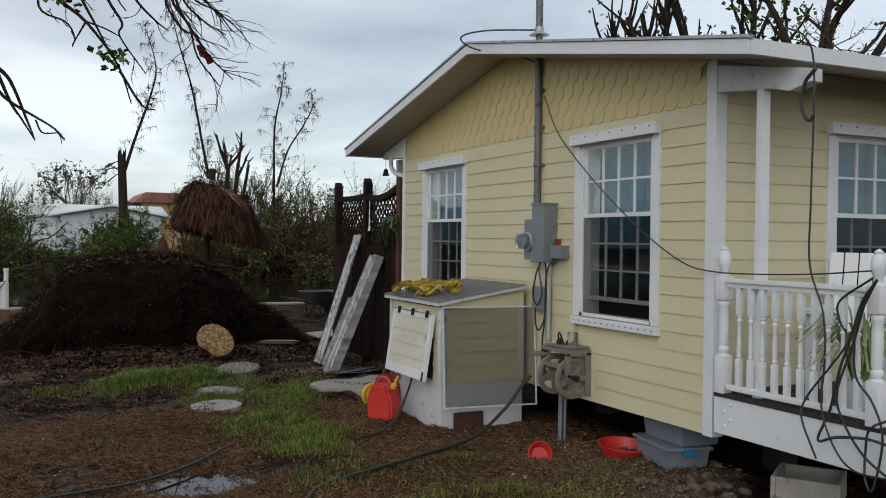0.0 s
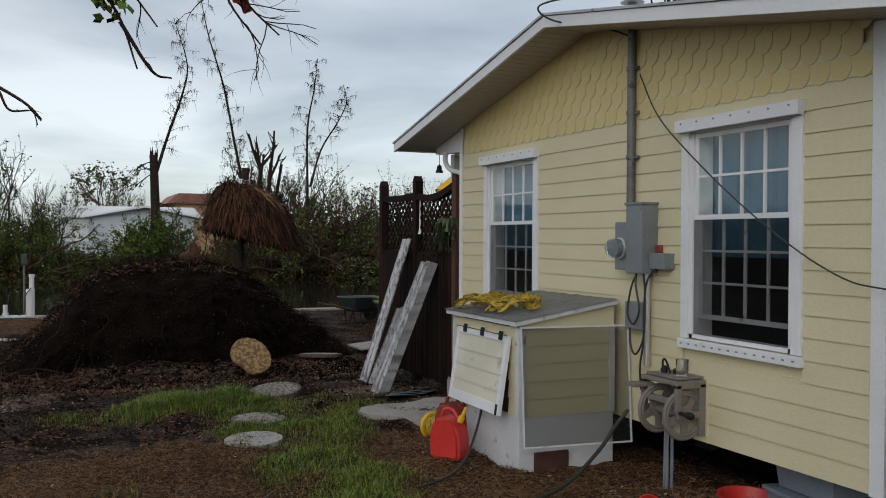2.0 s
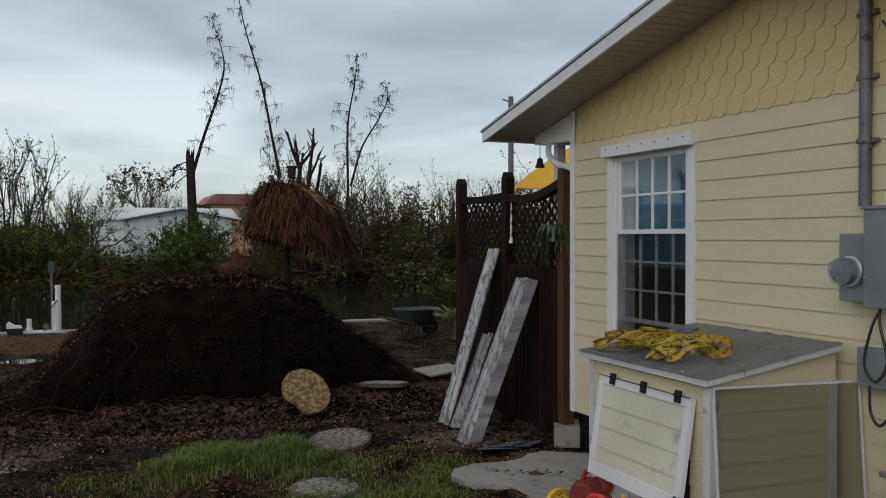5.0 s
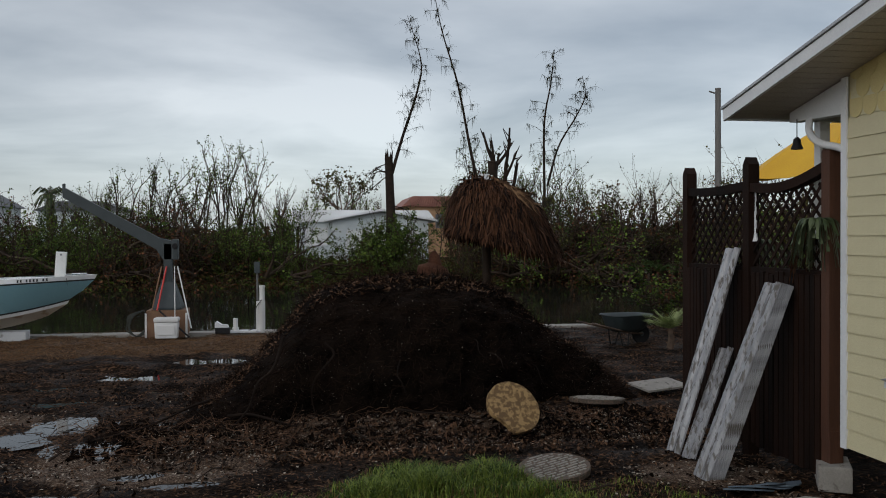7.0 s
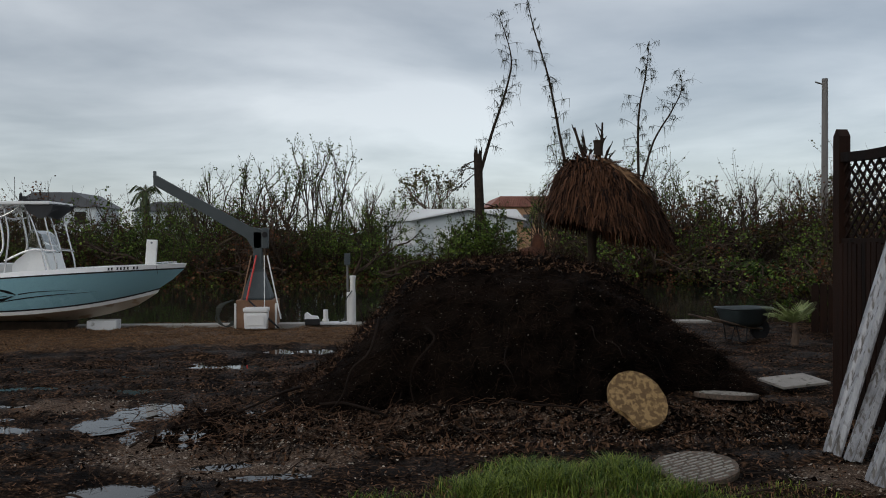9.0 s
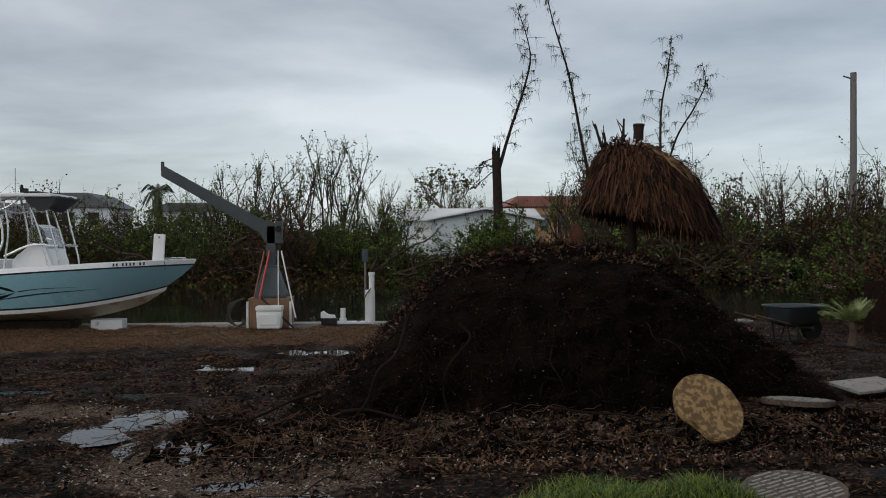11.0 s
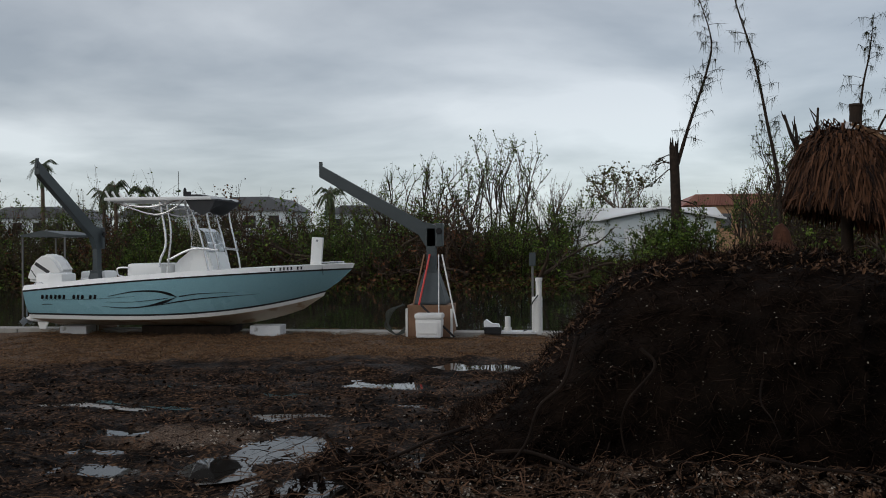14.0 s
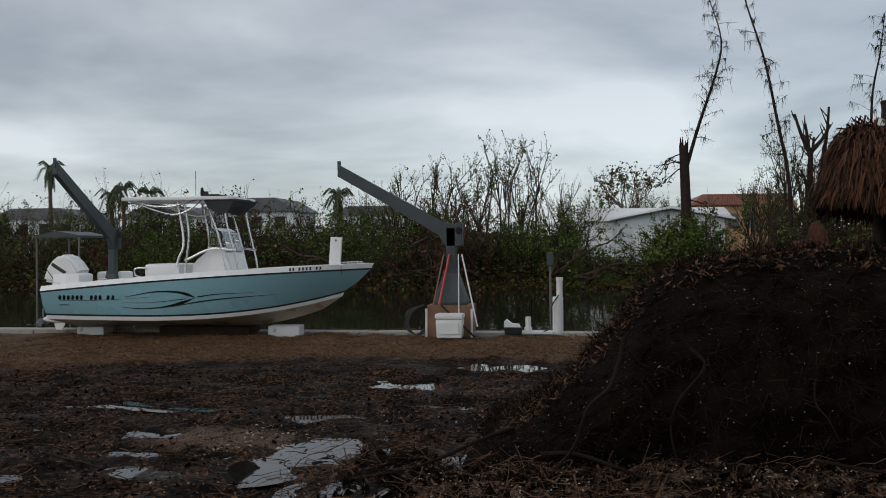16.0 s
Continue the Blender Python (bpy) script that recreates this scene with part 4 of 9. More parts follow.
part("junction_box", bm, M["grey_box"], panel)
bm = B()
box(bm, -0.05, -0.01, -0.17, -0.12, 0.17, 0.23, bevel=0.004)
part("plug_cap", bm, M["old_red"], panel, "small orange plug cap")
bm = B()
box(bm, -0.085, 0, 0.02, 0.24, -0.47, -0.24, bevel=0.012)
part("disconnect_box", bm, M["grey_box"], panel, "grey-green disconnect box")
bm = B()
tube(bm, [(-0.05, -0.02, 0.0), (-0.05, -0.02, -0.75)], 0.026, 12)
tube(bm, [(-0.05, -0.02, -0.02), (-0.05, -0.02, 0.0)], 0.036, 12)
part("down_conduit", bm, M["alu"], panel, smooth=True)
loops = (((-0.1, 0.05, 0.0), (-0.12, 0.10, -0.12), (-0.12, 0.15, -0.33), (-0.12, 0.07, -0.42), (-0.12, -0.01, -0.3), (-0.12, 0.04, -0.1), (-0.1, 0.06, 0.0)),
         ((-0.11, -0.05, 0.0), (-0.11, -0.07, -0.15), (-0.11, -0.06, -0.5), (-0.12, 0.03, -0.66), (-0.12, 0.10, -0.6), (-0.12, 0.11, -0.45)),
         ((-0.10, -0.18, 0.04), (-0.12, -0.12, -0.05), (-0.12, -0.08, -0.2), (-0.12, -0.07, -0.55), (-0.1, 0.0, -0.75), (-0.08, 0.01, -0.95)))
for pts in loops:
    bm = B()
    tube(bm, curve(pts), 0.009, 6)
    part("cable", bm, M["cable"], panel, "black cable hanging in a loop", smooth=True)

# ---- generator box ----
gen = thing("generator_box", 3.94, 7.50, 0.06, label="yellow lap-sided utility box on a white block base", category="utility box")
GL, GD = 1.28, 0.92
bm = B()
box(bm, 0.0, GD, 0.0, GL, -0.05, 0.45, bevel=0.012)
part("block_base", bm, M["painted_block"], gen)
# shade inside the box is put into the carcass colour
bm = B()
for x0, x1, y0, y1 in ((0.0, 0.05, 0, GL), (GD - 0.05, GD, 0, GL), (0, GD, 0, 0.04), (0, GD, GL - 0.04, GL)):
    box(bm, x0 + 0.012, x1 - 0.012 if x1 > 0.1 else x1, y0 + 0.012, y1 - 0.012, 0.45, 1.16)
part("carcass", bm, M["dark"], gen, "inside of the box, painted near-black for shade")
for k in range(5):
    z0, z1 = 0.44 + 0.146 * k, 0.44 + 0.146 * (k + 1) + 0.012
    for y0, y1 in ((0.04, 0.18), (1.14, 1.24)):
        bm = B()
        prism(bm, [(-0.004, z0), (0.012, z0), (0.012, z1), (0.008, z1)], y1 - y0, Matrix(((1, 0, 0, 0), (0, 0, 1, y0), (0, 1, 0, 0), (0, 0, 0, 1))))
        part("siding_board", bm, M["siding"], gen)
    bm = B()
    prism(bm, [(-0.004, z0), (0.012, z0), (0.012, z1), (0.008, z1)], GD - 0.08, Matrix(((0, 0, 1, 0.04), (1, 0, 0, 0), (0, 1, 0, 0), (0, 0, 0, 1))))
    part("siding_board", bm, M["siding"], gen)
bm = B()
prism(bm, [(0.0, 1.15), (GD, 1.15), (GD, 1.34), (0.0, 1.2)], 0.016, Matrix(((1, 0, 0, 0), (0, 0, 1, 0), (0, 1, 0, 0), (0, 0, 0, 1))))
part("gable_infill", bm, M["siding"], gen)
for x, y, sx, sy in ((-0.012, -0.012, 0.07, 0.06), (-0.012, GL - 0.048, 0.06, 0.06), (GD - 0.05, -0.012, 0.055, 0.05)):
    bm = B()
    box(bm, x, x + sx, y, y + sy, 0.43, 1.18, bevel=0.004)
    part("corner_trim", bm, M["dirty_white"], gen)
bm = B()
roof_out = [(-0.06, 1.195), (GD, 1.355), (GD, 1.39), (-0.06, 1.23)]
prism(bm, roof_out, GL + 0.10, Matrix(((1, 0, 0, 0), (0, 0, 1, -0.05), (0, 1, 0, 0), (0, 0, 0, 1))))
lid = part("lid", bm, M["dirty_white"], gen)
bm = B()
NU, NV = 26, 84
vs = [[bm.verts.new((-0.075 + (GD + 0.075) * i / NU, -0.065 + (GL + 0.13) * j / NV,
                     1.236 + 0.16 * (i / NU) + 0.006 * noise.noise(Vector((i * 0.35, j * 0.12, 4))) + 0.005 * max(0.0, math.sin(j * 2 * math.pi / 12)) ** 2)) for i in range(NU + 1)] for j in range(NV + 1)]
for j in range(NV):
    for i in range(NU):
        bm.faces.new((vs[j][i], vs[j][i + 1], vs[j + 1][i + 1], vs[j + 1][i]))
bmesh.ops.solidify(bm, geom=bm.faces[:], thickness=-0.004)
part("lid_sheet", bm, M["sheet"], lid, "wet crumpled lead-grey sheet", smooth=True)
for i in range(7):
    for x in (-0.03,):
        bm = B()
        lathe(bm, [(0.008, 0), (0.007, 0.004), (0.003, 0.006)], 8, pose(x, 0.0 + i * 0.21, 1.244 + 0.174 * (x + 0.03)))
        part("roof_nail", bm, M["alu"], lid)
bm = B()
box(bm, -0.003, 0.012, 0.04, GL - 0.04, 1.09, 1.175)
part("head_board", bm, M["siding"], gen)
# the hatch hangs open at the foot
hatch = thing("hatch", 0, 0, 0)
hatch.parent = gen
hatch.matrix_local = pose(-0.018, 0.11, 1.10, 0, 8.5, 0)
HW, HH = 0.99, 0.66
bm = B()
box(bm, -0.006, 0.012, 0.05, HW - 0.05, -HH + 0.07, -0.05)
part("backing", bm, M["pale_siding"], hatch)
for k in range(4):
    z1 = -0.05 - 0.135 * k
    z0 = max(z1 - 0.148, -HH + 0.07)
    bm = B()
    prism(bm, [(-0.022, z0), (-0.006, z0), (-0.006, z1), (-0.012, z1)], HW - 0.11, Matrix(((1, 0, 0, 0), (0, 0, 1, 0.055), (0, 1, 0, 0), (0, 0, 0, 1))))
    part("siding_board", bm, M["pale_siding"], hatch)
for y0, y1, z0, z1 in ((0, HW, -0.055, 0), (0, HW, -HH, -HH + 0.09), (0, 0.055, -HH + 0.09, -0.055), (HW - 0.055, HW, -HH + 0.09, -0.055)):
    bm = B()
    box(bm, -0.024, 0.012, y0, y1, z0, z1, bevel=0.003)
    part("hatch_rail", bm, M["white"], hatch)
for y in (0.12, 0.47, 0.82):
    bm = B()
    box(bm, -0.036, -0.022, y - 0.028, y + 0.028, -0.045, 0.028, bevel=0.003)
    tube(bm, [(-0.036, y - 0.03, 0.0), (-0.036, y + 0.03, 0.0)], 0.006, 8)
    part("hinge", bm, M["black"], hatch, "black square hinge")
bm = B()
tube(bm, [(-0.034, 0.0, 0.0), (-0.034, HW, 0.0)], 0.003, 6)
part("hinge_wire", bm, M["black"], hatch)
bm = B()
box(bm, -0.034, -0.024, 0.02, 0.045, -HH + 0.0, -HH + 0.09, bevel=0.003)
part("latch", bm, M["black"], hatch)
# brick in the base opening
bm = B()
box(bm, 0.14, 0.46, -0.035, 0.0, -0.06, 0.15, bevel=0.01)
part("rust_plate", bm, M["brick"], gen, "rust-brown patch at the foot of the base", smooth=False)

# framed insect screen leaning on the box
scr = thing("screen_panel", 4.03, 7.40, 0.17, label="white-framed insect screen panel leaning on the box", category="screen panel")
SWD, SHH = 0.98, 0.98
scr.matrix_world = pose(3.93, 7.40, 0.27, -5.0, 0, -6.5)
for x0, x1, z0, z1 in ((0, SWD, 0, 0.014), (0, SWD, SHH - 0.014, SHH), (0, 0.014, 0.014, SHH - 0.014), (SWD - 0.014, SWD, 0.014, SHH - 0.014)):
    bm = B()
    box(bm, x0, x1, -0.012, 0.006, z0, z1, bevel=0.002)
    part("screen_rail", bm, M["dirty_white"], scr)
bm = B()
box(bm, 0.012, SWD - 0.012, -0.0045, -0.0030, 0.012, SHH - 0.012)
part("mesh", bm, M["screen"], scr, "fine dark insect mesh", kind="stuff")

# yellow ratchet straps heaped on the lid
def ribbon(bm, pts, width, thick=0.003, roll=0.0, twist=0.0):
    pts = curve(pts, 8)
    rows = []
    for i, p in enumerate(pts):
        d = (pts[min(i + 1, len(pts) - 1)] - pts[max(i - 1, 0)]).normalized()
        a = roll + twist * i / len(pts)
        s = d.orthogonal().normalized()
        s = (d.cross(Vector((0, 0, 1))) if abs(d.z) < 0.95 else s).normalized()
        u = s.cross(d)
        side = math.cos(a) * s + math.sin(a) * u
        nrm = side.cross(d)
        rows.append([bm.verts.new(p + side * width / 2 * e + nrm * thick / 2 * f) for e, f in ((-1, -1), (1, -1), (1, 1), (-1, 1))])
    for a, b in zip(rows, rows[1:]):
        for k in range(4):
            bm.faces.new((a[k], a[(k + 1) % 4], b[(k + 1) % 4], b[k]))
    bm.faces.new(rows[0])
    bm.faces.new(rows[-1][::-1])


def lid_z(x):
    return 1.25 + 0.174 * (x + 0.03)


straps = thing("ratchet_straps", 3.94, 7.50, 0.06, label="heap of yellow ratchet straps on the box lid", category="straps")
random.seed(4)
for k in range(18):
    bm = B()
    cx, cy = rand(0.08, 0.34), 0.40 + 0.045 * k
    pts = []
    for j in range(7):
        a = j * 1.1 + k
        x, y = cx + rand(0.05, 0.15) * math.cos(a), cy + rand(0.06, 0.17) * math.sin(a)
        pts.append((x, y, lid_z(x) + 0.015 + rand(0.0, 0.085)))
    ribbon(bm, pts, 0.03, roll=rand(-1.6, 1.6), twist=rand(-3.5, 3.5))
    part("webbing", bm, M["strap"], straps)
for cy, r in ((0.30, 0.085), (0.40, 0.07)):
    bm = B()
    pts = [(0.30 + 0.5 * r * math.cos(a), cy + r * math.sin(a) * 1.3, lid_z(0.3) + 0.055 + 0.04 * math.cos(a)) for a in np.linspace(0, 4 * math.pi, 18)]
    ribbon(bm, pts, 0.05, roll=1.2, twist=0.4)
    part("coil", bm, M["strap"], straps)
bm = B()
ribbon(bm, [(0.05, 1.0, lid_z(0.05) + 0.01), (0.0, 1.12, lid_z(0) + 0.012), (0.02, 1.24, lid_z(0) + 0.03), (0.12, 1.27, lid_z(0.1) + 0.04)], 0.05)
part("strap_end", bm, M["strap"], straps)
for k in range(3):
    bm = B()
    x, y = 0.16 + 0.05 * k, 0.36 + 0.15 * k
    tube(bm, [(x, y, lid_z(x) + 0.05), (x - 0.05, y + 0.02, lid_z(x) + 0.07), (x - 0.06, y + 0.05, lid_z(x) + 0.05)], 0.005, 6)
    tube(bm, [(x, y + 0.02, lid_z(x) + 0.05), (x - 0.05, y + 0.04, lid_z(x) + 0.08)], 0.005, 6)
    part("hook", bm, M["alu"], straps, "steel ratchet hook")

# ---- hose reel on the wall ----
reel = thing("hose_reel", 4.67, 6.40, 0.12, label="taupe plastic hose reel hung on the wall", category="hose reel")
reel.scale = (0.86, 0.86, 0.86)
bm = B()
for y in (0.0, 0.47):
    box(bm, -0.02, 0.30, y, y + 0.035, 0.86, 0.93, bevel=0.008)
    box(bm, 0.23, 0.30, y, y + 0.035, 0.44, 0.90, bevel=0.008)
    box(bm, -0.02, 0.04, y, y + 0.035, 0.66, 0.90, bevel=0.008)
    box(bm, 0.0, 0.28, y + 0.002, y + 0.033, 0.60, 0.66, bevel=0.008)
box(bm, -0.02, 0.05, 0.02, 0.48, 0.89, 0.93, bevel=0.008)
box(bm, -0.02, 0.03, 0.02, 0.48, 0.72, 0.77, bevel=0.008)
box(bm, 0.02, 0.31, 0.03, 0.475, 0.935, 0.955, bevel=0.006)
part("reel_frame", bm, M["reel"], reel)
bm = B()
box(bm, -0.16, 0.06, 0.40, 0.56, 0.83, 0.86, bevel=0.006)
part("hose_guide", bm, M["reel"], reel)
RY = Matrix.Rotation(radians(-90), 4, "X")
for y in (0.05, 0.40):
    wheel = B()
    m = Matrix.Translation((0.10, y, 0.63)) @ RY
    for r in (0.205, 0.18):
        tube(wheel, [m @ Vector((r * math.cos(a), r * math.sin(a), 0)) for a in np.linspace(0, 2 * math.pi, 31)], 0.019, 8)
    lathe(wheel, [(0.02, -0.02), (0.085, -0.02), (0.085, 0.02), (0.02, 0.02)], 20, m)
    for k in range(5):
        a = k * 2 * math.pi / 5 + 0.3
        box(wheel, 0.05, 0.175, -0.034, 0.034, -0.009, 0.009, m @ Matrix.Rotation(a, 4, "Z"))
    part("reel_wheel", wheel, M["reel"], reel, smooth=True)
bm = B()
tube(bm, [(0.10, 0.05, 0.63), (0.10, 0.42, 0.63)], 0.045, 18)
part("drum", bm, M["reel"], reel, smooth=True)
bm = B()
tube(bm, [(0.10, 0.03, 0.63), (0.02, 0.0, 0.66), (0.02, -0.10, 0.66)], 0.018, 8)
lathe(bm, [(0.03, 0), (0.032, 0.05), (0.02, 0.07)], 12, pose(0.02, -0.10, 0.66, 90, 0, 0))
part("crank", bm, M["black"], reel, "black crank handle", smooth=True)
for k, (x, y) in enumerate(((0.14, 0.36), (0.17, 0.30), (0.12, 0.30))):
    bm = B()
    tube(bm, [(x, y, -0.10 + 0.01 * k), (x - 0.02 + 0.02 * k, y - 0.04 + 0.03 * k, 0.44)], 0.015, 8)
    part("riser_pipe", bm, M["tub"], reel, "grey-green water pipe", smooth=True)
bm = B()
tube(bm, curve([(0.16, 0.42, 0.955), (0.13, 0.38, 1.06), (0.10, 0.30, 1.07), (0.12, 0.26, 0.96)]), 0.010, 7)
lathe(bm, [(0.03, 0), (0.034, 0.03), (0.02, 0.06)], 12, pose(0.13, 0.36, 0.955))
lathe(bm, [(0.022, 0), (0.026, 0.03), (0.012, 0.05)], 12, pose(0.16, 0.24, 0.955))
part("sprinkler_timer", bm, M["black"], reel, "black tap fittings on top", smooth=True)
bm = B()
lathe(bm, [(0.045, 0), (0.047, 0.12), (0.043, 0.125)], 18)
solo("glass_jar", bm, M["clear"], "small clear glass jar on the hose reel", "jar", smooth=True, at=Matrix.Translation((4.80, 6.52, 0.942)))
bm = B()
box(bm, 0.295, 0.313, -0.02, 0.50, 0.44, 0.95)
part("wall_bracket", bm, M["siding"], reel, "yellow backing board")
bm = B()
tube(bm, curve([(4.62, 6.95, 0.62), (4.5, 6.95, 0.50), (4.3, 6.90, 0.32), (3.9, 6.78, 0.12), (3.14, 6.46, 0.08), (2.31, 6.07, 0.06), (2.0, 5.7, 0.05), (1.5, 5.6, 0.04), (1.1, 5.8, 0.03)]), 0.016, 8)
solo("garden_hose", bm, M["hose"], "dark garden hose running from the reel across the grass", "hose", smooth=True)
bm = B()
tube(bm, curve([(2.15, 7.95, 0.05), (2.03, 7.83, 0.04), (1.6, 7.25, 0.03), (1.19, 6.87, 0.03), (0.85, 6.72, 0.03), (0.3, 6.6, 0.03)]), 0.011, 8)
solo("garden_hose", bm, M["hose"], "dark hose lying across the puddle", "hose", smooth=True)

# ---- cans, bowls and tubs by the house ----
def fuel_can(x, y, rz, material, label, s=1.0, spout=None):
    can = thing("fuel_can", x, y, 0.06, rz, label, "fuel can", "fuel cans")
    bm = B()
    outline = [(-0.15, 0.0), (0.15, 0.0), (0.16, 0.06), (0.155, 0.22), (0.12, 0.31), (0.04, 0.35), (0.0, 0.38), (-0.07, 0.385), (-0.11, 0.36), (-0.155, 0.25), (-0.16, 0.06)]
    prism(bm, [(x * s, z * s) for x, z in outline], 0.22 * s, Matrix(((1, 0, 0, 0), (0, 0, 1, -0.11 * s), (0, 1, 0, 0), (0, 0, 0, 1))))
    bmesh.ops.bevel(bm, geom=bm.edges[:], offset=0.028 * s, segments=3, affect="EDGES")
    part("body", bm, material, can, smooth=True)
    bm = B()
    tube(bm, curve([(-0.10 * s, 0, 0.33 * s), (-0.06 * s, 0, 0.43 * s), (0.03 * s, 0, 0.44 * s), (0.10 * s, 0, 0.36 * s)]), 0.017 * s, 8)
    part("grip", bm, material, can, smooth=True)
    bm = B()
    lathe(bm, [(0.03 * s, 0), (0.03 * s, 0.05 * s), (0.018 * s, 0.055 * s), (0.014 * s, 0.15 * s)], 12, pose(0.11 * s, 0, 0.34 * s, 0, 25, 0))
    part("spout", bm, spout or material, can, smooth=True)
    return can


fuel_can(3.62, 8.16, -55, M["red_plastic"], "bright red plastic fuel can by the box", 0.95, M["yellow_plastic"])
fuel_can(3.86, 8.62, -70, M["old_red"], "faded dark red fuel can by the box", 1.0)
cyl = thing("cord_reel", 3.84, 8.92, 0.03, 105, "yellow round cord reel on the ground", "cord reel")
bm = B()
for x in (-0.11, 0.11):
    lathe(bm, [(0.05, x - 0.02), (0.12, x - 0.02), (0.13, x), (0.12, x + 0.02), (0.05, x + 0.02)], 24, Matrix.Translation((0, 0, 0.13)) @ RX)
part("flange", bm, M["yellow_plastic"], cyl, smooth=True)
bm = B()
lathe(bm, [(0.09, -0.1), (0.10, -0.05), (0.10, 0.05), (0.09, 0.1)], 20, Matrix.Translation((0, 0, 0.13)) @ RX)
part("cord", bm, M["strap"], cyl, smooth=True)
bm = B()
tube(bm, curve([(3.86, 8.42, 0.52), (3.92, 8.35, 0.75), (3.99, 8.28, 0.62)]), 0.01, 6)
tube(bm, curve([(3.96, 8.2, 0.60), (3.86, 8.05, 0.42), (3.6, 7.75, 0.18), (3.35, 7.55, 0.08), (3.0, 7.4, 0.06)]), 0.011, 6)
solo("extension_lead", bm, M["cable"], "black power cord running from the box on to the grass", "cable", smooth=True)
bm = B()
lathe(bm, [(0.05, 0), (0.10, 0.0), (0.135, 0.10), (0.14, 0.10), (0.13, 0.105), (0.09, 0.012), (0.01, 0.012)], 24)
solo("red_bowl", bm, M["red_plastic"], "small red plastic bowl tipped on the ground", "bowl", smooth=True, at=pose(4.30, 6.26, 0.05, 62, 0, -25) @ Matrix.Scale(0.75, 4))
bm = B()
lathe(bm, [(0.18, 0), (0.24, 0.0), (0.30, 0.12), (0.315, 0.12), (0.315, 0.135), (0.29, 0.135), (0.23, 0.014), (0.01, 0.014)], 30)
solo("red_basin", bm, M["red_plastic"], "flat red plastic basin under the house", "basin", smooth=True, at=pose(5.04, 6.06, 0.03, 4, 0, 0) @ Matrix.Scale(0.74, 4))


def storage_tub(x, y, z, rz, label, lid_too):
    t = thing("storage_tub", x, y, z, rz, label, "storage tub", "storage tubs")
    bm = B()
    prism(bm, [(-0.29, -0.19), (0.29, -0.19), (0.29, 0.19), (-0.29, 0.19)], 0.19)
    for v in bm.verts:
        k = 1 if v.co.z > 0.1 else 0.9
        v.co.x, v.co.y = v.co.x * k, v.co.y * k
    part("tub", bm, M["tub"], t)
    bm = B()
    box(bm, -0.31, 0.31, -0.21, 0.21, 0.17, 0.20, bevel=0.008)
    part("rim", bm, M["tub"], t)
    for s in (1, -1):
        bm = B()
        box(bm, s * 0.30 - 0.02, s * 0.30 + 0.02, -0.06, 0.06, 0.13, 0.19, bevel=0.006)
        part("clip", bm, M["blue_clip"], t, "blue lid clip")


storage_tub(5.20, 5.62, 0.04, 78, "grey plastic storage tub with blue clips under the house", True)
storage_tub(5.28, 5.60, 0.245, 84, "grey plastic storage tub under the house", False)

# ---- porch ----
PX = 4.88
porch = thing("porch_deck", PX, 4.78, 0.50, label="white-fasciaed timber porch deck beside the house", category="porch", kind="structure")
bm = B()
box(bm, 0.0, 0.045, -1.55, 0.0, 0.0, 0.27, bevel=0.004)
part("fascia_board", bm, M["white"], porch)
for k in range(4):
    bm = B()
    lathe(bm, [(0.016, 0), (0.016, 0.005), (0.008, 0.009)], 10, Matrix.Translation((0.0, -0.11 - 0.06 * (k % 2), 0.06 + 0.055 * k)) @ RX)
    part("bolt", bm, M["white"], porch)
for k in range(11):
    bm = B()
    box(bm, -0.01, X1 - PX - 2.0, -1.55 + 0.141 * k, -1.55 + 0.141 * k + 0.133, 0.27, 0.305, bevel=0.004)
    part("deck_plank", bm, M["dark"], porch, "near-black deck plank")
# porch piers painted near-black for the shade under the deck
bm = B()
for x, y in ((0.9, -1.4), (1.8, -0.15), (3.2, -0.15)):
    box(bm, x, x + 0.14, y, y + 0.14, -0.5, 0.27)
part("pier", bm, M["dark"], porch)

rail = thing("porch_railing", PX + 0.02, 4.71, 0.80, label="white turned-baluster porch railing", category="railing")
rail.scale.z = 0.92
newel = [(0.058, 0.0), (0.058, 0.30), (0.040, 0.315), (0.052, 0.335), (0.052, 0.36), (0.040, 0.375), (0.046, 0.40), (0.046, 0.62), (0.040, 0.68), (0.052, 0.70), (0.052, 0.72), (0.040, 0.735), (0.058, 0.75), (0.058, 0.93),
         (0.03, 0.945), (0.03, 0.97), (0.052, 1.0), (0.06, 1.06), (0.052, 1.11), (0.03, 1.13), (0.036, 1.145), (0.01, 1.165)]
for y in (0.0, -1.29):
    bm = B()
    box(bm, -0.045, 0.045, y - 0.045, y + 0.045, 0.0, 0.30, bevel=0.006)
    box(bm, -0.045, 0.045, y - 0.045, y + 0.045, 0.74, 0.93, bevel=0.006)
    slim = Matrix.Translation((0, y, 0)) @ Matrix.Diagonal((0.77, 0.77, 1, 1))
    lathe(bm, newel[1:13], 18, slim)
    lathe(bm, newel[13:], 18, slim)
    part("newel_post", bm, M["white"], rail, smooth=True)
bm = B()
box(bm, -0.045, 0.045, -1.24, -0.055, 0.88, 0.915, bevel=0.008)
box(bm, -0.025, 0.025, -1.24, -0.055, 0.845, 0.88)
part("top_rail", bm, M["white"], rail)
bm = B()
box(bm, -0.03, 0.03, -1.24, -0.055, 0.035, 0.075, bevel=0.006)
part("bottom_rail", bm, M["white"], rail)
bal = B()
box(bal, -0.019, 0.019, -0.019, 0.019, 0, 0.22, bevel=0.003)
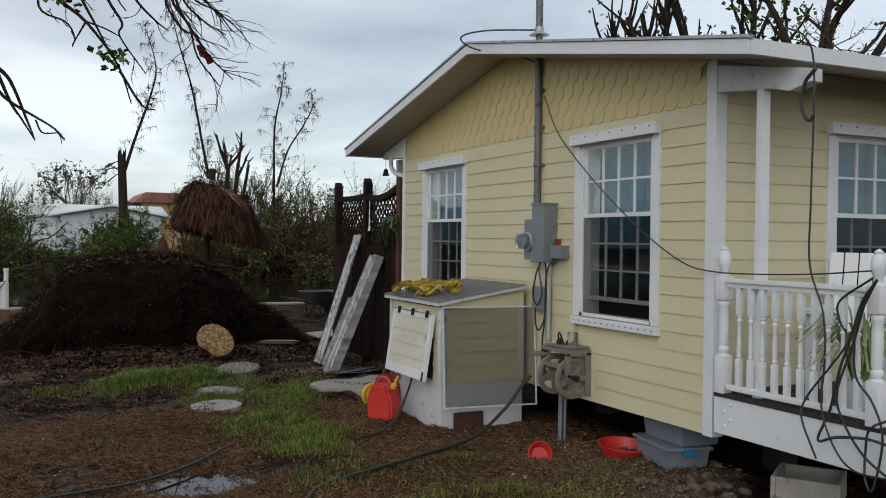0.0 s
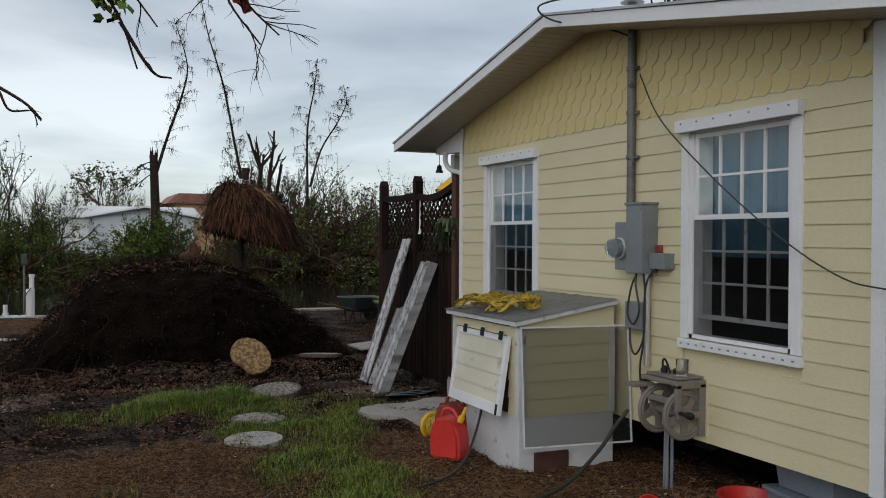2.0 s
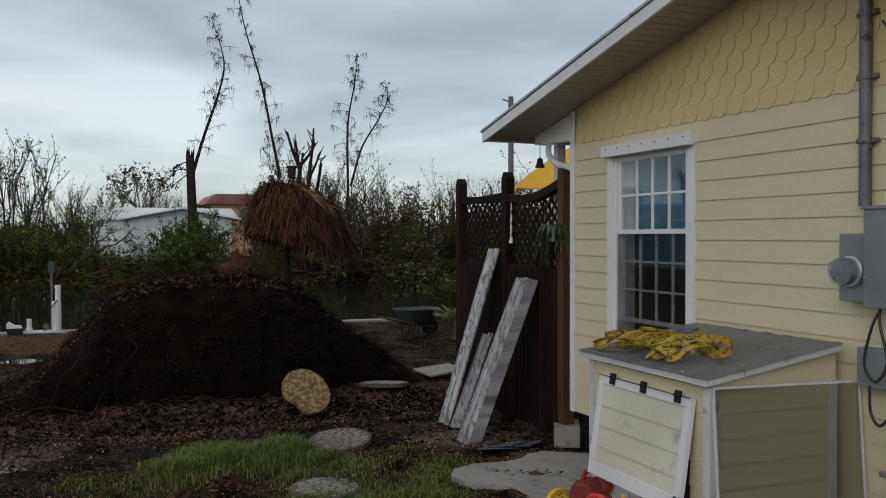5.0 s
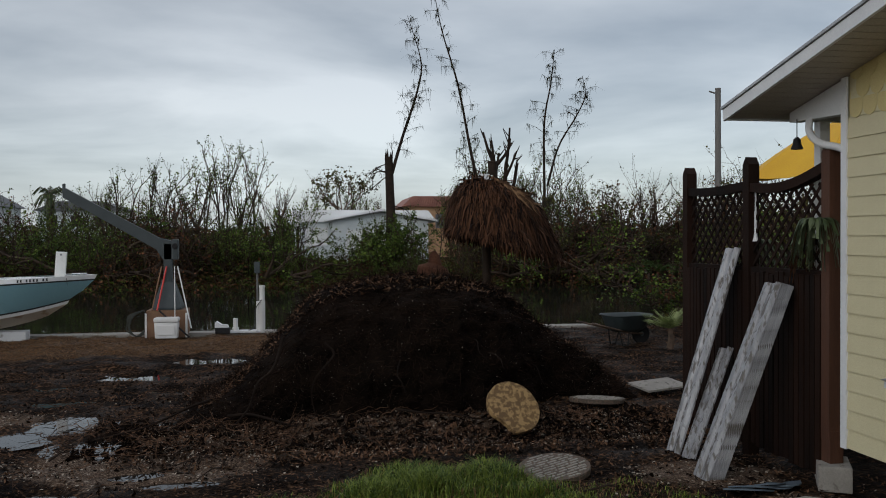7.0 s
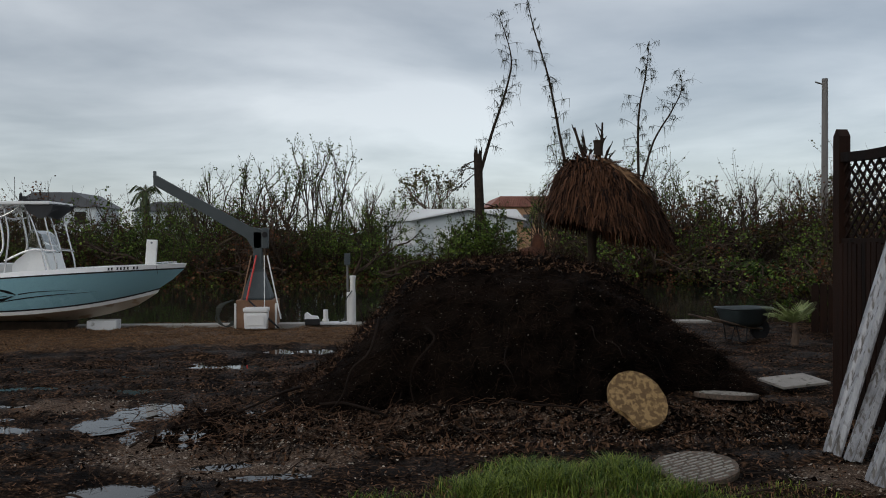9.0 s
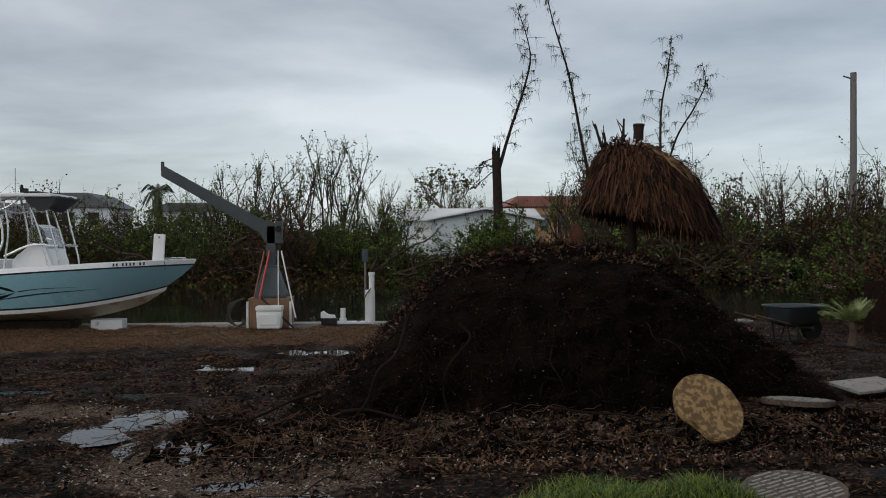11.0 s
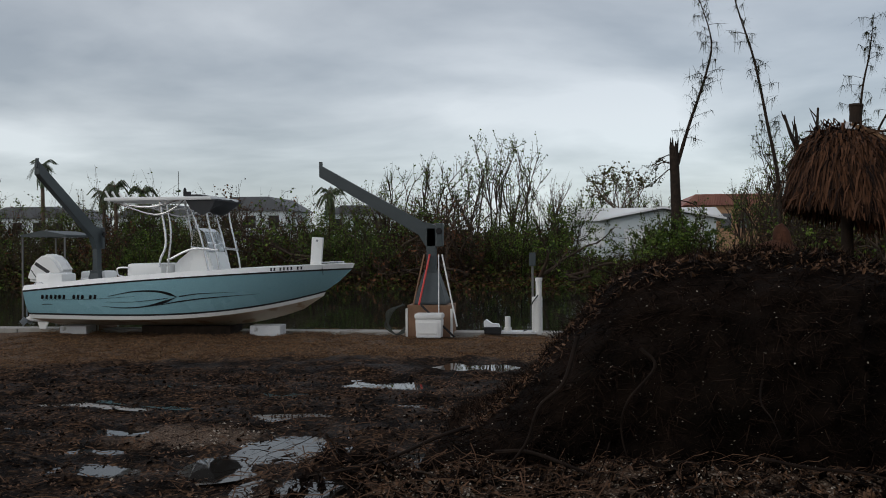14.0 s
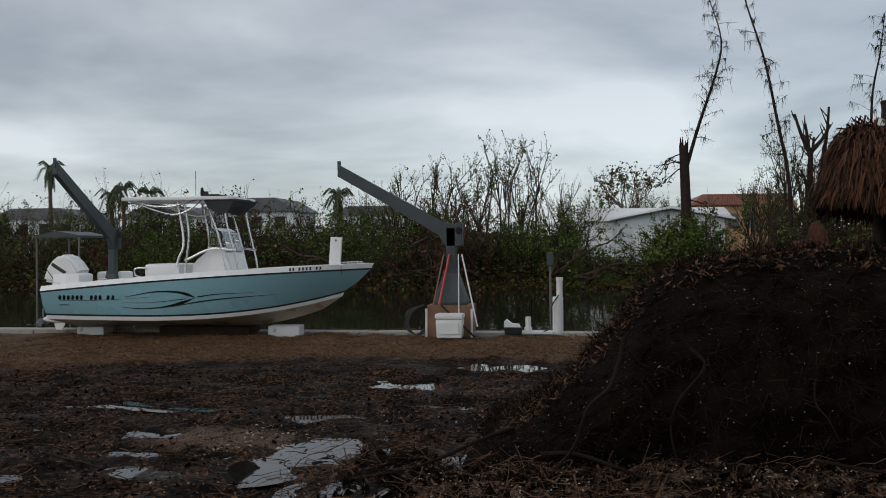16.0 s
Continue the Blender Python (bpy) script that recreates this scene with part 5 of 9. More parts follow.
lathe(bal, [(0.012, 0.22), (0.02, 0.24), (0.012, 0.26), (0.019, 0.28), (0.0155, 0.36), (0.0125, 0.50), (0.02, 0.515), (0.012, 0.535), (0.019, 0.55), (0.013, 0.565)], 10)
box(bal, -0.019, 0.019, -0.019, 0.019, 0.565, 0.775, bevel=0.003)
bal_me = finish(bal, M["white"], True)
for k in range(10):
    piece("baluster", bal_me, rail, Matrix.Translation((0, -0.155 - 0.111 * k, 0.072)))

bm = B()
box(bm, WX - 0.01, WX + 0.06, 4.39, 4.455, 0.80, 3.0, bevel=0.006)
solo("porch_post", bm, M["white"], "square white porch post under the eave beam", "post")
bm = B()
prism(bm, [(3.97, 2.97), (4.16, 2.93), (4.3, 2.97), (4.84, 3.02), (4.84, 3.22), (3.97, 3.055)], 0.10, Matrix(((0, 0, 1, WX - 0.015), (1, 0, 0, 0), (0, 1, 0, 0), (0, 0, 0, 1))))
solo("eave_beam", bm, M["dirty_white"], "white painted eave beam with flaking paint", "beam", "eave beams", kind="structure")
bm = B()
prism(bm, [(11.56, 3.03), (10.82, 3.0), (10.82, 3.26), (11.56, 3.11)], 0.10, Matrix(((0, 0, 1, WX - 0.005), (1, 0, 0, 0), (0, 1, 0, 0), (0, 0, 0, 1))))
solo("eave_beam", bm, M["white"], "white painted eave beam at the far corner", "beam", "eave beams", kind="structure")
bm = B()
box(bm, WX + 0.14, WX + 0.23, 11.34, 11.43, 0.3, 3.02, bevel=0.006)
solo("porch_post", bm, M["white"], "square white post behind the fence", "post")
bm = B()
tube(bm, curve([(WX - 0.01, 11.25, 3.03), (WX - 0.01, 11.25, 2.91), (WX, 11.12, 2.81), (WX + 0.06, 11.0, 2.77), (WX + 0.08, 10.88, 2.73)]), 0.03, 12)
solo("downspout", bm, M["white"], "white gutter downspout elbow under the eave", "downspout", smooth=True)
bell = thing("hanging_bell", WX - 0.02, 11.42, 2.79, label="small black bell hanging under the eave", category="bell")
bm = B()
lathe(bm, [(0.05, 0), (0.048, 0.012), (0.035, 0.04), (0.03, 0.08), (0.012, 0.1)], 16)
part("bell_body", bm, M["black"], bell, smooth=True)
bm = B()
tube(bm, [(0, 0, 0.09), (0, 0, 0.25)], 0.004, 6)
part("cord", bm, M["black"], bell)

# cables draped on the porch
def cable(name, pts, r, label, category="cable", material=None, group=""):
    bm = B()
    tube(bm, curve(pts), r, 6)
    return solo(name, bm, material or M["cable"], label, category, group, smooth=True)


cable("house_cable", [(WX - 0.05, 7.2, 3.32), (WX - 0.1, 6.9, 2.95), (WX - 0.12, 6.5, 2.62), (WX - 0.1, 6.0, 2.24), (WX - 0.08, 5.5, 1.92), (WX - 0.09, 5.1, 1.74), (WX - 0.08, 4.85, 1.69), (WX - 0.09, 4.5, 1.68), (WX - 0.10, 3.9, 1.70), (WX - 0.1, 3.42, 1.74)], 0.0055, "black cable slung from the mast to the porch rail")
cable("house_cable", [(4.60, 3.9, 3.27), (4.70, 3.82, 3.20), (4.76, 3.80, 2.98), (4.76, 3.81, 2.18), (4.77, 3.82, 1.77), (4.78, 3.72, 1.47), (4.78, 3.70, 1.17), (4.78, 3.72, 0.87), (4.78, 3.61, 0.63), (4.78, 3.46, 0.53), (4.78, 3.2, 0.54)], 0.0065, "black cable hanging from the roof edge past the rail")
cable("house_cable", [(4.75, 3.78, 3.0), (4.75, 3.86, 2.93), (4.75, 3.89, 2.80), (4.75, 3.86, 2.71), (4.75, 3.82, 2.68), (4.76, 3.80, 2.71)], 0.013, "short bent cable end under the eave beam")


def loop(points, r=0.0075):
    """A cable off the newel in front of the rail; its places along the rail and its heights fit the camera's view."""
    cable("tangled_cable", [(4.775 + 0.012 * (k % 3), y, z) for k, (y, z) in enumerate(points)], r, "black cable tangled over the porch newel", group="tangled cables")


loop([(3.36, 1.70), (3.60, 1.55), (3.61, 1.43), (3.53, 1.31), (3.66, 1.14), (3.85, 0.92), (3.87, 0.78), (3.76, 0.54)])
loop([(3.33, 1.69), (3.44, 1.55), (3.53, 1.32), (3.58, 1.14), (3.66, 0.87), (3.76, 0.66), (3.60, 0.71), (3.39, 0.74), (3.20, 0.72)], 0.009)
loop([(3.33, 1.69), (3.42, 1.55), (3.51, 1.29), (3.60, 0.99), (3.56, 0.81), (3.42, 0.63), (3.20, 0.53)], 0.008)
loop([(3.34, 1.68), (3.48, 1.40), (3.49, 1.11), (3.36, 0.98), (3.30, 0.84), (3.30, 0.69), (3.34, 0.45), (3.40, 0.50), (3.41, 0.66), (3.36, 0.81), (3.20, 0.9)])

# potted spider plant and white slatted chair on the porch
pot = thing("potted_plant", 5.15, 3.75, 0.807, label="leafy green plant in a white pot on the porch", category="plant")
bm = B()
lathe(bm, [(0.08, 0), (0.09, 0.0), (0.13, 0.22), (0.12, 0.22), (0.11, 0.2), (0.01, 0.19)], 20)
part("pot", bm, M["white"], pot, smooth=True)
bm = B()
random.seed(5)
for k in range(80):
    a, l, up = rand(0, 6.28), rand(0.2, 0.45), rand(0.25, 0.5)
    d = Vector((math.cos(a), math.sin(a), 0))
    pts = [Vector((0, 0, 0.18)) + d * 0.03, Vector((0, 0, 0.18 + up)) + d * l * 0.45, Vector((0, 0, 0.18 + up * rand(0.2, 0.9))) + d * l]
    ribbon(bm, pts, 0.016, 0.001)
part("foliage", bm, M["pale_leaf"], pot)
chair = thing("porch_chair", 5.65, 4.2, 0.807, -60, "white painted slatted porch chair", "chair")
for x in (-0.25, 0.25):
    for y in (-0.25, 0.22):
        bm = B()
        box(bm, x - 0.025, x + 0.025, y - 0.025, y + 0.025, 0, 0.6 if y < 0 else 0.36, bevel=0.004)
        part("leg", bm, M["white"], chair)
    bm = B()
    box(bm, x - 0.05, x + 0.05, -0.34, 0.3, 0.60, 0.63, bevel=0.006)
    part("armrest", bm, M["white"], chair)
for k in range(5):
    bm = B()
    box(bm, -0.25, 0.25, -0.25 + 0.1 * k, -0.165 + 0.1 * k, 0.36 + 0.004 * k, 0.38 + 0.004 * k, bevel=0.004)
    part("seat_slat", bm, M["white"], chair)
    bm = B()
    box(bm, -0.26 + 0.105 * k, -0.165 + 0.105 * k, -0.01, 0.01, 0, 0.7, pose(0, 0.27, 0.36, -18, 0, 0), bevel=0.004)
    part("back_slat", bm, M["white"], chair)

# concrete blocks
def block(x, y, z, rz, label, s=(0.4, 0.2, 0.2), hollow=True, material="concrete"):
    bm = B()
    sx, sy, sz = s
    if hollow:
        t = 0.035
        for x0, x1, y0, y1 in ((0, sx, 0, t), (0, sx, sy - t, sy), (0, t, t, sy - t), (sx - t, sx, t, sy - t)):
            box(bm, x0 - sx / 2, x1 - sx / 2, y0 - sy / 2, y1 - sy / 2, 0, sz, bevel=0.006)
        box(bm, -sx / 2 + t, sx / 2 - t, -sy / 2 + t, sy / 2 - t, 0, sz * 0.6)
    else:
        box(bm, -sx / 2, sx / 2, -sy / 2, sy / 2, 0, sz, bevel=0.01)
    return solo("concrete_block", bm, M[material], label, "concrete block", "concrete blocks", at=pose(x, y, z, 0, 0, rz))


block(5.40, 4.36, 0.0, 35, "square hollow concrete planter block on the ground", (0.46, 0.46, 0.24))
block(5.06, 11.12, 0.05, 62, "grey concrete block under the house corner", (0.42, 0.25, 0.2), False)
block(5.2, 4.35, 0.0, 20, "pale concrete rubble block under the porch", (0.3, 0.16, 0.1), False)
bm = B()
box(bm, -0.06, 0.06, -0.06, 0.06, 0, 0.26, bevel=0.005)
solo("house_pier", bm, M["post"], "short timber pier under the house corner", "pier", at=pose(5.04, 11.10, 0.25))
# piers painted near-black for the shade under the house
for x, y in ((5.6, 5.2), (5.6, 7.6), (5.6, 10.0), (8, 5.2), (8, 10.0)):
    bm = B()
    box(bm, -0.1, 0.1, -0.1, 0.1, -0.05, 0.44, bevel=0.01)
    solo("house_pier", bm, M["dark"], "concrete pier under the house, painted dark for shade", "pier", "house piers", at=pose(x + 0.4, y, 0))
bm = B()
vs = [bm.verts.new((4.45 + rx, 9.85 + ry, 0.10 + 0.01 * noise.noise(Vector((rx * 9, ry * 9, 0))))) for rx, ry in [(1.0 * math.cos(a) * (0.8 + 0.2 * math.sin(3 * a)), 0.75 * math.sin(a) * (0.85 + 0.15 * math.cos(5 * a))) for a in np.linspace(0, 2 * math.pi, 26)[:-1]]]
f = bm.faces.new(vs)
ext = bmesh.ops.extrude_face_region(bm, geom=[f])
for v in [g for g in ext["geom"] if isinstance(g, bmesh.types.BMVert)]:
    v.co.z -= 0.12
solo("pavement", bm, M["concrete"], "worn pale concrete slab beside the house", "pavement", kind="structure")

# ---- fence ----
FX = 5.03
fence = thing("fence", 5.03, 11.10, 0.0, 1.1, label="dark stained picket fence with a lattice top", category="fence")
for y, foot, material in ((0.0, 0.44, "post"), (1.25, 0.0, "fence"), (2.53, 0.0, "fence")):
    bm = B()
    prism(bm, [(-0.055, foot), (0.055, foot), (0.055, 2.74), (0.0, 2.81), (-0.055, 2.74)], 0.11, Matrix(((0, 0, 1, -0.055), (1, 0, 0, y), (0, 1, 0, 0), (0, 0, 0, 1))))
    part("post", bm, M[material], fence)
for y0, y1, sag in ((0.055, 1.195, 0.07), (1.305, 2.475, 0.02)):
    bm = B()
    n = 10
    vs = []
    for i in range(n + 1):
        s = i / n
        z = 2.58 - 0.10 * s * (1 if sag > 0.05 else 0) - sag * math.sin(math.pi * s) + (0.0 if sag > 0.05 else -0.08)
        vs.append([bm.verts.new((x, y0 + (y1 - y0) * s, z + dz)) for x, dz in ((-0.045, 0), (0.045, 0), (0.045, 0.085), (-0.045, 0.085))])
    for a, b in zip(vs, vs[1:]):
        for k in range(4):
            bm.faces.new((a[k], a[(k + 1) % 4], b[(k + 1) % 4], b[k]))
    bm.faces.new(vs[0])
    bm.faces.new(vs[-1])
    part("top_rail", bm, M["fence"], fence)
    for z in (1.70, 0.42):
        bm = B()
        box(bm, -0.035, 0.035, y0, y1, z, z + 0.085, bevel=0.004)
        part("rail", bm, M["fence"], fence)
    # lattice slats, clipped to the bay
    za, zb = 1.785, 2.50
    for s in (1, -1):
        k = 0
        c = -(zb - za)
        while c < (y1 - y0):
            pts = []
            ya, yb = max(0.0, c), min(y1 - y0, c + (zb - za))
            if yb - ya > 0.04:
                z_a, z_b = za + (ya - c), za + (yb - c)
                if s < 0:
                    z_a, z_b = za + zb - z_a, za + zb - z_b
                d = Vector((0, yb - ya, z_b - z_a)).normalized()
                u = Vector((0, -d.z, d.y)) * 0.014
                bm = B()
                x0 = 0.004 if s > 0 else -0.012
                a, b = Vector((0, y0 + ya, z_a)), Vector((0, y0 + yb, z_b))
                vs = [bm.verts.new((x, *(p + e * u).yz)) for x in (x0, x0 + 0.008) for p, e in ((a, -1), (b, -1), (b, 1), (a, 1))]
                for f in ((0, 1, 2, 3), (7, 6, 5, 4), (0, 4, 5, 1), (1, 5, 6, 2), (2, 6, 7, 3), (3, 7, 4, 0)):
                    bm.faces.new([vs[i] for i in f])
                part("lattice_slat", bm, M["fence"], fence)
            c += 0.128
    k = 0
    y = y0 + 0.01
    while y < y1 - 0.05:
        bm = B()
        box(bm, -0.06 + rand(-0.004, 0.004), -0.038, y, y + rand(0.060, 0.068), 0.12 + rand(0, 0.04), 1.74 + rand(-0.02, 0.02))
        part("picket", bm, M["fence"], fence)
        y += 0.078
bm = B()
tube(bm, [(FX - 0.03, 12.25, 2.50), (FX - 0.03, 12.25, 2.10)], 0.008, 6)
lathe(bm, [(0.03, 2.02), (0.02, 2.05), (0.012, 2.10), (0.012, 2.3)], 10, Matrix.Translation((FX - 0.03, 12.25, 0)))
solo("wind_chime", bm, M["white"], "slim white wind chime hung on the lattice", "wind chime", smooth=True)


def hanging_fern(x, y, z, r, n, seed, label, material):
    random.seed(seed)
    p = thing("hanging_plant", x, y, z, label=label, category="plant", group="hanging plants")
    bm = B()
    for k in range(n):
        a, l = rand(0, 6.28), rand(0.5, 1.0) * r
        d = Vector((math.cos(a) * 0.8, math.sin(a), 0))
        ribbon(bm, [(0, 0, 0), d * l * 0.6 + Vector((0, 0, 0.08)), d * l + Vector((0, 0, -rand(0.05, 0.35)))], 0.022, 0.001)
    part("fronds", bm, M[material], p)


hanging_fern(FX - 0.10, 11.15, 2.12, 0.26, 90, 1, "grey-green hanging plant on the lattice", "palm_leaf")
hanging_fern(FX - 0.02, 11.45, 2.0, 0.15, 30, 2, "dry brown hanging plant on the lattice", "leaf_brown")
hanging_fern(FX + 0.25, 12.75, 1.95, 0.35, 60, 3, "green plant behind the lattice", "palm_leaf")
hanging_fern(FX + 0.30, 11.8, 1.9, 0.4, 70, 6, "dark green plant behind the lattice", "palm_leaf")

# yellow patio umbrella behind the fence
umb = thing("patio_umbrella", 7.9, 14.5, 0.0, label="yellow canvas patio umbrella tilted open", category="umbrella")
bm = B()
tube(bm, [(0, 0, 0), (0, 0, 3.3)], 0.025, 10)
part("pole", bm, M["bark_dark"], umb, smooth=True)
tilt = Matrix.Translation((0, 0, 3.3)) @ Matrix.Rotation(radians(-7), 4, "Y")
for k in range(8):
    a0, a1 = k * math.pi / 4, (k + 1) * math.pi / 4
    bm = B()
    rows = []
    for j in range(7):
        s = j / 6
        r, z = 1.45 * s, 0.28 - 0.62 * s ** 1.5
        rows.append([bm.verts.new(tilt @ Vector((r * (math.cos(a0) * (1 - e) + math.cos(a1) * e), r * (math.sin(a0) * (1 - e) + math.sin(a1) * e), z - 0.05 * s * math.sin(math.pi * e)))) for e in (0, 0.25, 0.5, 0.75, 1)])
    for p, q in zip(rows, rows[1:]):
        for i in range(4):
            bm.faces.new((p[i], p[i + 1], q[i + 1], q[i]))
    bmesh.ops.remove_doubles(bm, verts=bm.verts, dist=1e-5)
    bmesh.ops.solidify(bm, geom=bm.faces[:], thickness=0.006)
    part("canopy_panel", bm, M["canvas_yellow"], umb, smooth=True)
    bm = B()
    tube(bm, [tilt @ Vector((0.05 * math.cos(a0), 0.05 * math.sin(a0), 0.24)), tilt @ Vector((1.44 * math.cos(a0), 1.44 * math.sin(a0), -0.36))], 0.008, 6)
    part("rib", bm, M["black"], umb)


# ---- storm panels leaning on the fence ----
def storm_panel(foot, head, width, label, group="storm panels"):
    """A long ribbed metal panel from foot to head, its width along y."""
    a, b = Vector(foot), Vector(head)
    d = (b - a)
    l = d.length
    m = Matrix.Translation(a) @ (d.to_track_quat("Z", "Y").to_matrix().to_4x4())
    z = m.to_3x3() @ Vector((0, 0, 1))
    y = (Vector((0, 1, 0)) - z * z.y).normalized()
    x = y.cross(z)
    m = Matrix(((x.x, y.x, z.x, a.x), (x.y, y.y, z.y, a.y), (x.z, y.z, z.z, a.z), (0, 0, 0, 1)))
    h = width / 2      # a broad flat pan between two narrow ribs, with turned-back edges
    prof = [(0.014, -h), (0.0, -h), (0.0, -0.90 * h), (-0.030, -0.80 * h), (-0.030, -0.66 * h), (-0.004, -0.56 * h), (-0.004, 0.10 * h),
            (-0.030, 0.20 * h), (-0.030, 0.62 * h), (0.0, 0.72 * h), (0.0, h), (0.014, h)]
    m.translation = (0, 0, 0)
    panel = thing("storm_panel", a.x, a.y, a.z, label=label, category="storm panel", group=group)
    for nm, strip in (("sheet", prof[1:-1]), ("edge_flange", prof[:2]), ("edge_flange", prof[-2:])):
        bm = B()
        side = 0.004 if nm == "sheet" else 0.0
        lip = 0.0 if nm == "sheet" else 0.004 if strip[0][1] > 0 else -0.004
        front = [[bm.verts.new(m @ Vector((px, py, zz))) for px, py in strip] for zz in (0, l)]
        back = [[bm.verts.new(m @ Vector((px + side, py + lip, zz))) for px, py in strip] for zz in (0, l)]
        n = len(strip)
        for i in range(n - 1):
            bm.faces.new((front[0][i], front[0][i + 1], front[1][i + 1], front[1][i]))
            bm.faces.new((back[0][i + 1], back[0][i], back[1][i], back[1][i + 1]))
            for e in (0, 1):
                bm.faces.new((front[e][i], back[e][i], back[e][i + 1], front[e][i + 1]))
        for i in (0, n - 1):
            bm.faces.new((front[0][i], front[1][i], back[1][i], back[0][i]))
        bmesh.ops.recalc_face_normals(bm, faces=bm.faces[:])
        part(nm, bm, M["galv"], panel)
    return panel


storm_panel((4.26, 12.42, 0.05), (4.93, 12.56, 1.95), 0.26, "weathered ribbed metal storm panel leaning on the fence")
storm_panel((4.29, 12.16, 0.05), (4.78, 12.40, 1.01), 0.22, "short weathered metal storm panel leaning on the stack")
for k in range(7):
    storm_panel((4.10 + 0.017 * k, 11.50 - 0.005 * k, 0.05), (4.84 + 0.013 * k, 11.66 - 0.006 * k, 1.66 - 0.004 * k), 0.27, "chalky ribbed metal storm panel in a leaning stack")
bm = B()
for k in range(5):
    ribbon(bm, [(4.1 + 0.08 * k, 11.05 + 0.05 * (k % 2), 0.09), (4.25 + 0.08 * k, 10.92, 0.115 + 0.02 * (k % 3)), (4.4 + 0.08 * k, 10.95 + 0.05 * k, 0.09)], 0.13, 0.012, roll=0.2)
solo("rag", bm, M["tarp"], "crumpled blue-grey cloth on the ground", "cloth", smooth=True)
bm = B()
box(bm, -0.32, 0.32, -0.25, 0.25, 0, 0.03, bevel=0.006)
solo("board", bm, M["concrete"], "flat grey-white board lying on the ground", "board", at=pose(5.68, 15.34, 0.09, 4, -3, 12))

# ---- round stepping stones ----
M["paver"] = mat("carved_paver", (0.085, 0.058, 0.042), (0.17, 0.118, 0.085), 0.8, 14, 70, 0.4, 0.008, spot=(0.075, 0.06, 0.045), spots=0.50)
M["paver_tan"] = mat("tan_paver", (0.125, 0.072, 0.028), (0.18, 0.108, 0.044), 0.8, 7, 70, 0.4, 0.008, spot=(0.35, 0.225, 0.095), spots=0.51)
M["paver_pale"] = mat("pale_paver", (0.24, 0.225, 0.20), (0.35, 0.335, 0.30), 0.8, 8, 70, 0.3, 0.006, spot=(0.12, 0.105, 0.085), spots=0.58)


def stone_disc(r, thick, seed, notch=False):
    bm = B()
    out = []
    for k in range(40):
        a = k * 2 * math.pi / 40
        rr = r * (1 + 0.03 * noise.noise(Vector((math.cos(a) * 2, math.sin(a) * 2, seed))))
        if notch and 3.3 < a < 4.4:
            rr *= 1 - 0.22 * math.sin((a - 3.3) / 1.1 * math.pi)
        out.append((rr * math.cos(a), rr * math.sin(a)))
    prism(bm, out, thick)
    bmesh.ops.bevel(bm, geom=[e for e in bm.edges if abs(e.verts[0].co.z - e.verts[1].co.z) < 1e-6], offset=0.010, segments=2, affect="EDGES")
    return bm


stones = (
    ("paver_tan", 0.29, False, True, Matrix.Translation((3.08, 13.12, 0.31)) @ Matrix.Rotation(radians(17), 4, "Z") @ Matrix.Rotation(radians(52), 4, "X"), "tan patterned stepping stone propped on edge in the mulch"),
    ("paver", 0.34, True, False, pose(4.56, 14.62, 0.05, -5, 2, 0), "round carved stepping stone lying on the mulch"),
    ("paver", 0.31, True, False, pose(3.04, 11.62, 0.07, 4, -7, 20), "round carved stepping stone tilted at the grass edge"),
    ("paver", 0.29, True, False, pose(2.50, 10.22, 0.03, 1, 1, 0), "round carved stepping stone sunk in grass"),
    ("paver_pale", 0.27, False, False, pose(2.24, 9.36, 0.025, 2, -2, 0), "worn pale round stepping stone in grass"),
)
for n, (material, r, ridged, notch, m, label) in enumerate(stones):
    st = thing("stepping_stone", label=label, category="stepping stone", group="stepping stones")
    st.matrix_world = m
    part("slab", stone_disc(r, 0.05, n, notch), M[material], st, smooth=True)
    if ridged:
        bm = B()
        random.seed(n)
        for i in range(13):
            y = -r * 0.86 + i * r * 1.72 / 12
            half = math.sqrt(max(0.0, (r * 0.9) ** 2 - y * y))
            x = -half + rand(0, 0.05)
            while x < half - 0.03:
                l = min(rand(0.05, 0.13), half - x)
                box(bm, x, x + l, y - 0.009, y + 0.009, 0.048, 0.056, pose(0, 0, 0, 0, 0, rand(-3, 3)), bevel=0.003)
                x += l + 0.02
        part("relief", bm, M["paver_pale"], st, "ridges paler than the slab", kind="stuff")

# ---- wheelbarrow ----
wb = thing("wheelbarrow", 7.15, 19.95, 0.05, 12, "dark green wheelbarrow standing by the water", "wheelbarrow")
wb.scale = (0.97, 0.97, 0.97)
bm = B()
rings = []
for (x0, x1, y, z) in ((-0.26, 0.20, 0.17, 0.25), (-0.36, 0.33, 0.27, 0.33), (-0.44, 0.44, 0.34, 0.555), (-0.48, 0.48, 0.37, 0.575), (-0.475, 0.475, 0.365, 0.592), (-0.43, 0.43, 0.33, 0.565), (-0.34, 0.31, 0.25, 0.34), (-0.25, 0.19, 0.16, 0.265)):
    ring = []
    for k in range(24):
        a = 2 * math.pi * k / 24
        c, s = math.cos(a), math.sin(a)
        e = 0.5
        ring.append(bm.verts.new(((x0 + x1) / 2 + (x1 - x0) / 2 * math.copysign(abs(c) ** e, c), y * math.copysign(abs(s) ** e, s), z)))
    rings.append(ring)
for a, b in zip(rings, rings[1:]):
    for k in range(24):
        bm.faces.new((a[k], a[(k + 1) % 24], b[(k + 1) % 24], b[k]))
bm.faces.new(rings[0])
bm.faces.new(rings[-1])
part("tray", bm, M["barrow"], wb, smooth=True)
